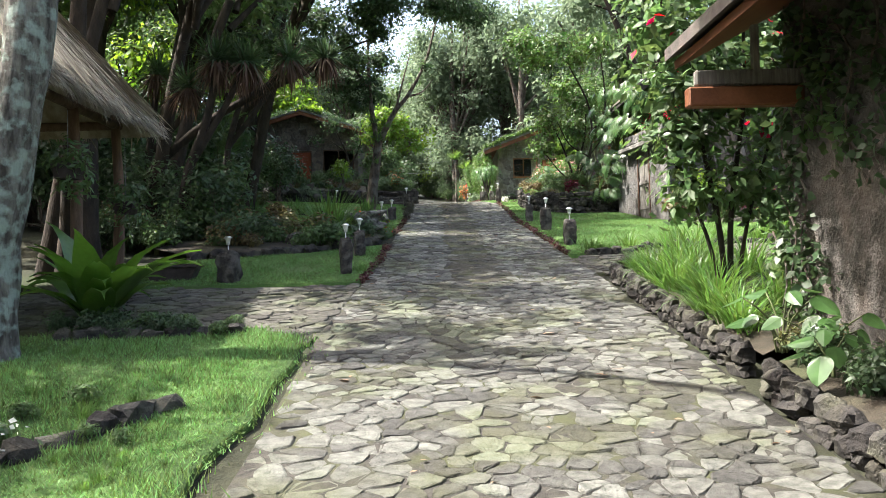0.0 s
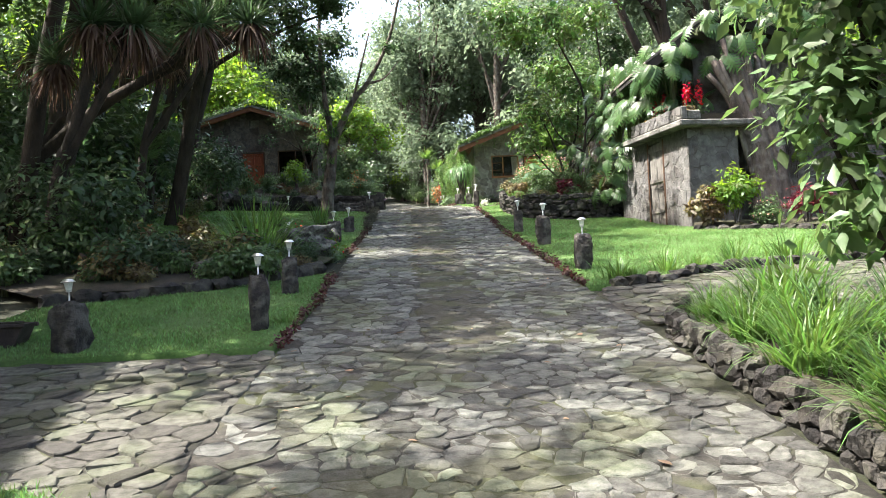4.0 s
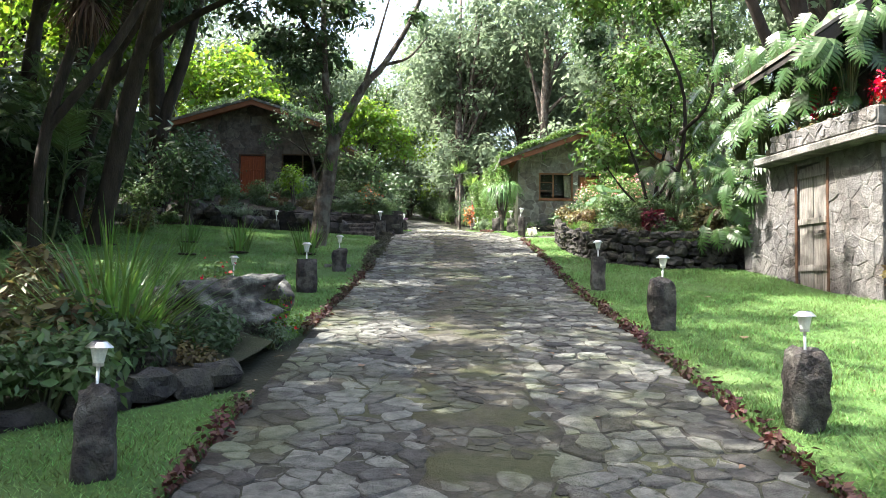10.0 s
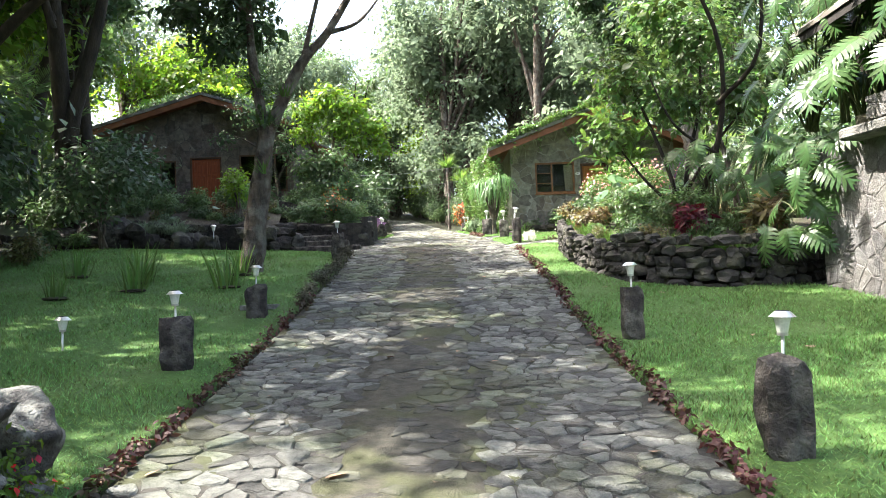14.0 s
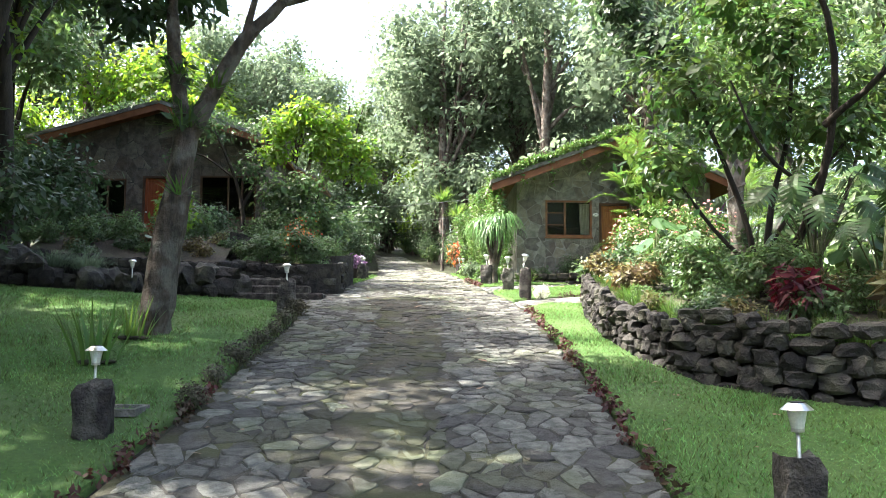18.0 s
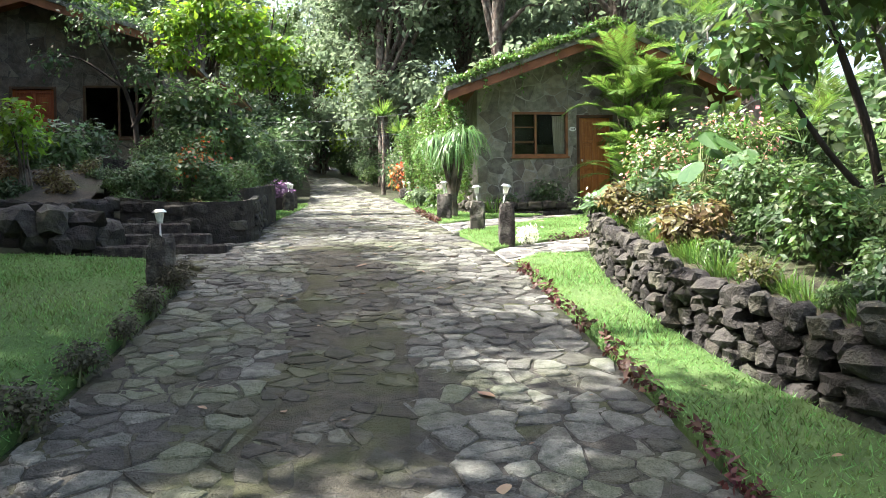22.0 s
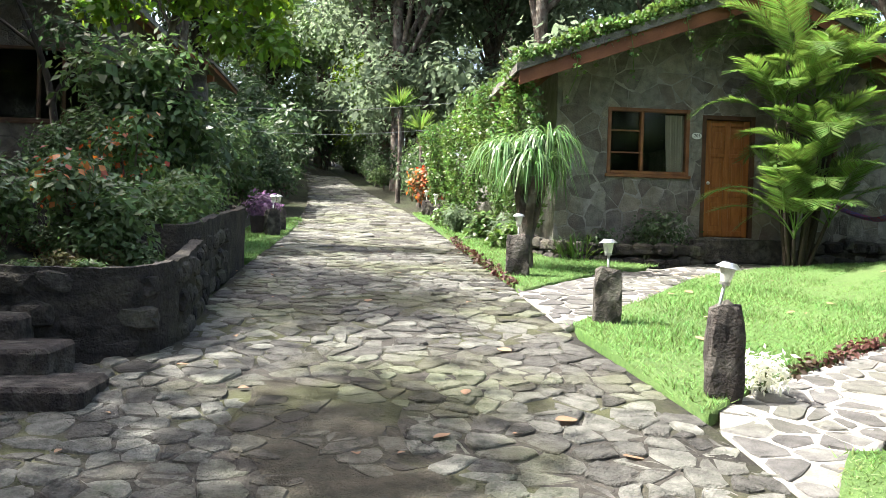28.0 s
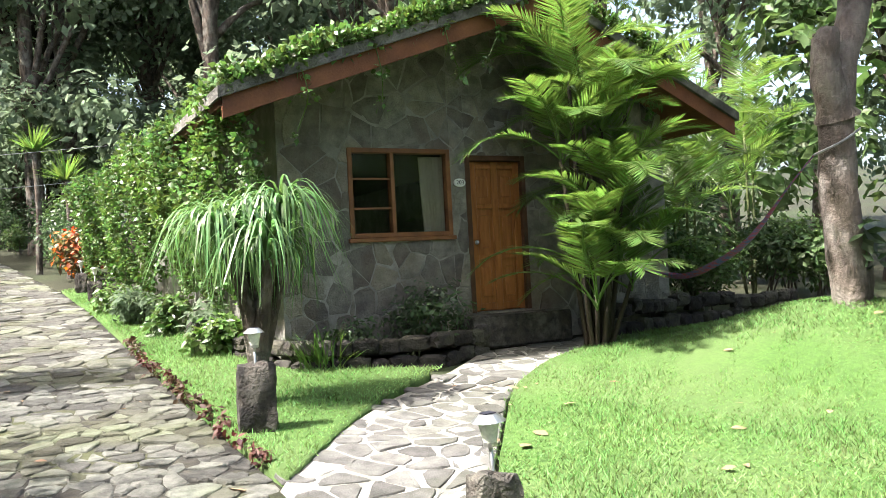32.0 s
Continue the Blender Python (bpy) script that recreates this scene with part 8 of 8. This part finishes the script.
for x, y in ((-7.2, 29.35), (-6.4, 29.2)):
    rosette("weeping_grass", "weeping grey-green grass mound over the terrace wall", x, y, 260, 0.7, 0.016, (0.6, 1.5), (2.0, 3.0), M_LEAF_GREY, int(-x * 10), z=G(x, y) + 0.35, group="weeping grasses", spread=0.14)
shrub("flame_plant", "orange-red shrub beside the cottage vines", 2.0, 49.6, 1.2, 1.5, 900, 0.15, M_LEAF_BRONZE, 664, petals=M_PETAL_CORAL, pn=420)
for k, (x, y, s) in enumerate(((2.5, 38.2, 0.8), (2.6, 39.3, 0.8), (2.35, 40.4, 0.9), (2.2, 41.8, 0.9), (2.1, 43.5, 1.0))):
    shrub("variegated_plant", "pale variegated leafy plant beside the drive", x, y, s, 0.55, 600, 0.13, M_LEAF_GREY if k % 2 else M_LEAF_VINE, 670 + k, group="border plants")
shrub("shrub", "dark low shrub under the cottage window", 4.55, 36.85, 1.3, 0.75, 1300, 0.08, M_LEAF_DARK, 680)
shrub("shrub", "dark low shrub beside the cottage corner", 3.7, 36.95, 0.7, 0.5, 600, 0.08, M_LEAF_DARK, 681)
shrub("dusty_miller", "white-leaved small plant beside the post", 2.72, 29.2, 0.4, 0.28, 420, 0.06, M_PETAL_WHITE, 682, aspect=0.3)
for k in range(10):
    x, y = 9.8 + lr.random() * 5.5, 37.8 + lr.random() * 3.5
    more(SHRUBS[(1, 3, 0)[k % 3]], x, y, lr.uniform(0.7, 1.2), lr.uniform(0, 360))
RS = thing("roof_salvia", tuple(SM @ Vector((0.2, 0.7, 3.74))), "tall red flower spikes on the store roof", "flowers")
for k, (u, w) in enumerate(((0.1, 0.1), (0.25, 0.5), (0.0, 1.1), (0.5, 0.2), (-0.02, 1.7))):
    q = SM @ Vector((u, w, 3.74)) - RS.location
    v, f = tube([tuple(q), (q.x, q.y, q.z + 0.75)], 0.008, 5)
    poly("stalk", v, clean(f), M_STEM, RS)
    npart("flower_spike", *cloud([(q.x, q.y, q.z + 0.55, 0.08, 0.08, 0.3)], 80, 0.08, np.random.default_rng(60 + k), 0.7, 0.2), M_PETAL_RED, RS)
    npart("foliage", *cloud([(q.x, q.y, q.z + 0.15, 0.2, 0.2, 0.16)], 90, 0.11, np.random.default_rng(80 + k), 0.6, 0.2), M_LEAF if k % 2 else M_LEAF_BRONZE, RS)

rb = np.random.default_rng(91)
for k in range(14):
    x, y = rb.uniform(2.65, 3.2), rb.uniform(-8.5, -2.4)
    more(BED[(2, 0, 1)[k % 3]], x, y, rb.uniform(0.4, 0.65), rb.uniform(0, 360), G(x, y) + 0.18)
for k in range(12):
    x, y = rb.uniform(9.5, 17), rb.uniform(42, 52)
    more(SHRUBS[(0, 2, 1)[k % 3]], x, y, rb.uniform(0.9, 1.5), rb.uniform(0, 360))
for k in range(30):
    q, a, tot = along(WALL1, 0.6 + 0.33 * k)
    c_ = np.array((6.0, 25.0)) - q
    c_ = c_ / np.linalg.norm(c_)
    p_ = q + c_ * rb.uniform(0.3, 0.55)
    if k % 3 == 0:
        more(BED[k % 2], p_[0], p_[1], rb.uniform(0.45, 0.7), rb.uniform(0, 360), G(*p_) + 0.48)
    else:
        put_plant(SHORT, p_[0], p_[1], rb.uniform(0.45, 0.7), rb.uniform(0, 360), G(*p_) + 0.48)
for k in range(34):
    x, y = rb.uniform(3.6, 7.4), rb.uniform(21.6, 29.2)
    more((BED[0], BED[1], BED[2], SHRUBS[1])[k % 4], x, y, rb.uniform(0.6, 1.1) * (0.6 if k % 4 == 3 else 1), rb.uniform(0, 360), G(x, y) + 0.48)

# weeds and ferns among the rocks of the near lawn
for k in range(46):
    x, y = (rb.uniform(-6.4, -4.3), rb.uniform(-6, 0.4)) if k % 2 else (rb.uniform(-4.9, -3.1), rb.uniform(-5.2, -2.9))
    if k % 3:
        put_plant(SHORT, x, y, rb.uniform(0.2, 0.42), rb.uniform(0, 360), G(x, y) + 0.02)
    else:
        more(BED[(0, 2)[k % 2]], x, y, rb.uniform(0.25, 0.45), rb.uniform(0, 360), G(x, y) + 0.02)
for k in range(16):
    x, y = rb.uniform(-5.9, -3.3), rb.uniform(0.1, 0.6)
    more(BED[(0, 2, 2)[k % 3]], x, y, rb.uniform(0.3, 0.5), rb.uniform(0, 360), G(x, y) + 0.02)

# ---- red edging plants and grey shrubs along the drive ----
def edging(fx, y0, y1, seed, mat, label, n_per=30, r=0.07, step_=0.2, h=0.05):
    rng = np.random.default_rng(seed)
    cl = []
    y = y0
    while y < y1:
        x = float(fx(y)) + rng.normal(0, 0.03)
        cl.append((*s2(x, y), G(x, y) + h, r * rng.uniform(0.6, 1.4), r * rng.uniform(0.8, 1.8), r * rng.uniform(0.6, 1.1)))
        y += step_ * rng.uniform(0.6, 1.5)
    tagged(npart("edging_plants", *cloud(cl, n_per * len(cl), 0.06, rng, 0.55, 0.2), mat), label, "edging plants", kind="stuff")


edging(lambda y: edge_l(y) - 0.04, 4.8, 10.2, 701, M_EDGE_RED, "small dark-red plants edging the drive")
edging(lambda y: edge_l(y) - 0.04, 13.4, 21, 702, M_EDGE_RED, "small dark-red plants edging the drive")
edging(lambda y: edge_r(y) + 0.04, 8.0, 27.2, 703, M_EDGE_RED, "small dark-red plants edging the drive")
edging(lambda y: edge_r(y) + 0.05, 33.6, 40, 704, M_EDGE_RED, "small dark-red plants edging the lawn wedge")
edging(lambda y: float(np.interp(y, (29.5, 31.3, 32.65), (2.98, 5.42, 8.62))), 29.6, 31.4, 705, M_EDGE_RED, "small dark-red plants edging the crazy-paved path", step_=0.1)
ES = None
er = np.random.default_rng(44)
for y in np.arange(20.2, 27.6, 0.95):
    x = edge_l(y) - 0.06 + er.normal(0, 0.05) - (0.15 if y > 26.2 else 0)
    if ES is None:
        ES = shrub("edging_shrub", "small grey-brown clipped shrub at the drive's edge", float(x), float(y), 0.36, 0.28, 620, 0.04, M_EDGE_GREY, 710, group="edging shrubs", aspect=0.4)
    else:
        more(ES, float(x), float(y), er.uniform(0.7, 1.25), er.uniform(0, 360))

# ---- fallen leaves ----
fr = np.random.default_rng(55)
LV = []
for k in range(4):
    t = np.linspace(0, 1, 6)
    V, F = [], []
    for i, q in enumerate(t):
        w = 0.32 * math.sin(math.pi * min(1, q * 0.94 + 0.04))
        V += [(q, w, 0.1 * (1 + k) * w + 0.12 * q * (1 - q)), (q, 0, 0.2 * q * (1 - q)), (q, -w, 0.14 * w * k + 0.12 * q * (1 - q))]
    for i in range(5):
        F += [(3 * i, 3 * i + 1, 3 * i + 4, 3 * i + 3), (3 * i + 1, 3 * i + 2, 3 * i + 5, 3 * i + 4)]
    me = bpy.data.meshes.new("fallen_leaf")
    me.from_pydata(V, [], F)
    me.materials.append(M_LEAF_DRY)
    LV.append(me)
for k in range(290):
    y = fr.uniform(-7, 38)
    x = fr.uniform(-2.0, 2.1) if k % 3 else fr.uniform(2.4, 4.5)
    if k % 9 == 0:
        x, y = fr.uniform(4, 9), fr.uniform(31.5, 36)
        if x > 5 + (y - 31.5) * 1.8 or y > 35:
            continue
    s = fr.uniform(0.03, 0.085) if k % 4 else fr.uniform(0.09, 0.17)
    ob = tagged(new("fallen_leaf", LV[k % 4]), "curled dry brown leaf lying on the ground", "leaf", "fallen leaves")
    ob.matrix_world = pose(*s2(x, y), G(x, y) + (0.016 if abs(x) < 2.2 else 0.045), fr.uniform(-12, 12), fr.uniform(-12, 12), fr.uniform(0, 360)) @ Matrix.Diagonal((s, s, s, 1))

# ---- hammock, cables, trough, hanging planters, tray ----
HM = thing("hammock", (8.33, 34.0, 5.15), "blue and red striped cloth hammock slung from a trunk", "hammock")
hp = curve_pts([(8.29, 34.15, 5.07), (8.21, 34.41, 4.78), (8.07, 34.9, 4.2), (7.93, 35.4, 3.9), (7.8, 35.85, 3.79), (7.6, 36.5, 3.95), (7.41, 37.22, 4.31)], 22)
V, F = [], []
for i, p in enumerate(hp):
    w = 0.025 + 0.12 * math.sin(math.pi * min(1, max(0, (i - 4) / 17)))
    for k in range(5):
        a = (k - 2) / 2
        V.append((p[0] + a * w, p[1] + 0.3 * a * w, p[2] - 0.45 * w * (1 - a * a)))
for i in range(21):
    for k in range(4):
        F.append((i * 5 + k, i * 5 + k + 1, i * 5 + k + 6, i * 5 + k + 5))
local(poly("cloth", V, F, M_HAMMOCK, HM, "", True), HM)
v, f = tube(curve_pts([(8.62, 33.8, 5.32), (8.36, 33.86, 5.17), (8.29, 34.15, 5.07)], 8), 0.014, 5)
local(poly("rope", v, clean(f), M_WIRE, HM), HM)
for k, (a, b) in enumerate((((2.3, 46.5, 6.2), (-4.0, 47.0, 6.0)), ((2.3, 46.5, 6.9), (-4.0, 49.0, 6.9)))):
    m_ = tuple((p + q) / 2 - (0.15 if i == 2 else 0) for i, (p, q) in enumerate(zip(a, b)))
    v, f = tube(curve_pts([a, m_, b], 10), 0.006, 5)
    tagged(poly("power_cable", v, clean(f), M_WIRE), "thin grey cable strung across the drive", "cable")
TR = thing("trough", (-5.75, 5.4, G(-5.75, 5.4)), "dark carved wooden trough on the paving", "trough")
bm = bmesh.new()
o = [(-0.5, 0.3), (0.5, 0.3), (0.36, 0.0), (-0.36, 0.0)]
part("bowl", prism(o, "y", -0.17, 0.17), M_CLAY, TR)
part("rim", box(-0.52, 0.52, 0.175, 0.21, 0.26, 0.31, 0.01), M_CLAY, TR)
part("rim", box(-0.52, 0.52, -0.21, -0.175, 0.26, 0.31, 0.01), M_CLAY, TR)
part("contents", box(-0.4, 0.4, -0.12, 0.12, 0.302, 0.33, 0.02), M_SOIL, TR)
for k, (x, y, z) in enumerate(((-6.35, 2.3, 0.6), (-6.4, 4.8, 0.25))):
    H = thing("hanging_planter", (x, y, z), "hanging pot with trailing leaves under the thatch", "planter", "hanging planters")
    part("pot", prism([(-0.14, 0), (0.14, 0), (0.2, 0.22), (-0.2, 0.22)], "y", -0.16, 0.16), M_CLAY, H)
    v, f = tube([(0, 0, 0.2), (0, 0, 1.65 - z)], 0.006, 4)
    poly("cord", v, clean(f), M_WIRE, H)
    npart("foliage", *cloud([(0, 0, 0.35, 0.35, 0.35, 0.25), (0.1, 0, 0.0, 0.3, 0.25, 0.3)], 420, 0.13, np.random.default_rng(720 + k), 0.35), M_LEAF, H)
TY = thing("seed_tray", (-2.35, 19.95, G(-2.35, 19.95) + 0.03), "shallow square grey tray set in the lawn", "tray")
for a, b, c, d in ((-0.25, 0.25, -0.2, -0.16), (-0.25, 0.25, 0.16, 0.2), (-0.25, -0.21, -0.158, 0.158), (0.21, 0.25, -0.158, 0.158)):
    part("side", box(a, b, c, d, 0, 0.07, 0.005), M_ROOFSLAB, TY)
part("base", box(-0.205, 0.205, -0.155, 0.155, 0.0, 0.02, 0), M_SOIL, TY)
PP = thing("flower_pot", (-2.0, 40.3, G(-2.0, 40.3)), "dark pot with purple-leaved plant by the drive", "pot")
part("pot", prism([(-0.15, 0), (0.15, 0), (0.2, 0.36), (-0.2, 0.36)], "y", -0.17, 0.17), M_CLAY, PP)
npart("foliage", *cloud([(0, 0, 0.55, 0.3, 0.3, 0.25)], 400, 0.1, np.random.default_rng(730), 0.5), leafmat("purple_leaf", (0.12, 0.06, 0.13), (0.2, 0.12, 0.2)), PP)


# ---- stones of the drive and paths ----
def lay(name, parent, y0, y1, fa, fb, sx, sy, seed, mat_piece, mat_rest, limit=0, pick=None, high=0.014, tilt=0.03, gap=0.005, accept=None, dz=0.0, inset=0.018, drop=0.3, rag=0.008):
    rng = np.random.default_rng(seed)
    yy = np.linspace(y0, y1, 60)
    cells = crazy(float(np.min(fa(yy))), float(np.max(fb(yy))), y0, y1, sx, sy, rng, 0.49, gap, drop)
    rest, made = [], 0
    for c in cells:
        mx, my = sum(p[0] for p in c) / len(c), sum(p[1] for p in c) / len(c)
        if not (fa(my) + 0.02 < mx < fb(my) - 0.02) or (accept and not accept(mx, my)):
            continue
        a, b = float(fa(my)), float(fb(my))
        c = clip(clip(c, -1, 0, -a), 1, 0, b)
        if len(c) < 3:
            continue
        px, py = mx, my
        c = rounded([s2(*q) for q in c], rng, rag)
        (mx, my), V, F = cobble(c, high * rng.uniform(-0.15, 1.35), inset, tilt, rng)
        sl = float(ground_z(mx, my + 0.5) - ground_z(mx, my - 0.5))
        V = [(v[0], v[1], v[2] + sl * v[1] + dz) for v in V]
        if made < limit and pick and pick(px, py):
            ob = poly(name, V, F, mat_piece, parent)
            ob.location = (mx, my, float(ground_z(mx, my)))
            made += 1
        else:
            g = float(ground_z(mx, my))
            rest.append(([(v[0] + mx, v[1] + my, v[2] + g) for v in V], F))
    if rest:
        V, F = join(rest)
        tagged(poly("laid_stones", V, F, mat_rest, parent), kind="stuff")


def mid(y):
    return (edge_l(y) + edge_r(y)) / 2 - 0.12


def in_centre(x, y):
    return abs(x - mid(y)) < 0.5 and 4.5 < y < 29.5


lay("stone", road, -10, 13, edge_l, edge_r, 0.225, 0.175, 71, M_STONE_PIECE, M_STONE, 150, lambda x, y: -6 < y < 3 and abs(x) < 2.2, accept=lambda x, y: not in_centre(x, y))
lay("stone", road, 13, 37, edge_l, edge_r, 0.2, 0.15, 72, M_STONE_PIECE, M_STONE, 150, lambda x, y: 26 < y < 34, accept=lambda x, y: not in_centre(x, y))
lay("stone", road, 37, 70, edge_l, edge_r, 0.32, 0.27, 73, M_STONE_PIECE, M_STONE)
lay("stone", road, 4.5, 29.5, lambda y: mid(y) - 0.52, lambda y: mid(y) + 0.52, 0.19, 0.15, 74, M_STONE_PIECE, M_MOSS_STONE, high=0.009, tilt=0.012, gap=0.008, inset=0.016,
    accept=lambda x, y: noise.noise((x * 2.3, y * 1.9, 4.0)) > -0.1, dz=0.004)
lay("stone", branch, 0, 4.5, line((-4.0, 0), (-6, 0.9), (-12, 1.6), (-12, 4.55)), line((-2.3, 0), (-2.15, 4.55)), 0.26, 0.2, 75, M_STONE_PIECE, M_MOSS_STONE, high=0.02)
# mossy stone, chosen also because its dark tone stands for the path's shade
lay("flagstone", path_right, 5.2, 9.2, line((2.35, 5.2), (2.25, 7.6), (3.3, 7.9), (4.7, 8.75), (7.2, 9.2)), line((3.0, 5.2), (12, 6.2), (12, 9.2)), 0.26, 0.22, 76, M_MOSS_STONE, M_MOSS_STONE, high=0.014, tilt=0.01, gap=0.014, inset=0.012)
lay("flagstone", path_a, 27.5, 33, line((2.15, 27.5), (2.1, 28.7), (2.88, 29.4), (5.4, 31.25), (8.6, 32.6), (10, 33)), line((2.2, 27.5), (3.3, 28.6), (4.6, 29.5), (8, 31), (13, 33)), 0.25, 0.2, 77, M_FLAG, M_FLAG, high=0.01, tilt=0.006, gap=0.016, inset=0.01)
lay("flagstone", path_b, 31.2, 36.7, line((1.8, 31.2), (1.75, 33.2), (3.1, 34.7), (4.6, 35.9), (5.4, 36.7)), line((1.84, 31.2), (3.0, 32.6), (4.4, 34.6), (5.5, 35.6), (6.9, 36.2), (7.4, 36.7)), 0.25, 0.2, 78, M_FLAG, M_FLAG, high=0.01, tilt=0.006, gap=0.017, inset=0.01)
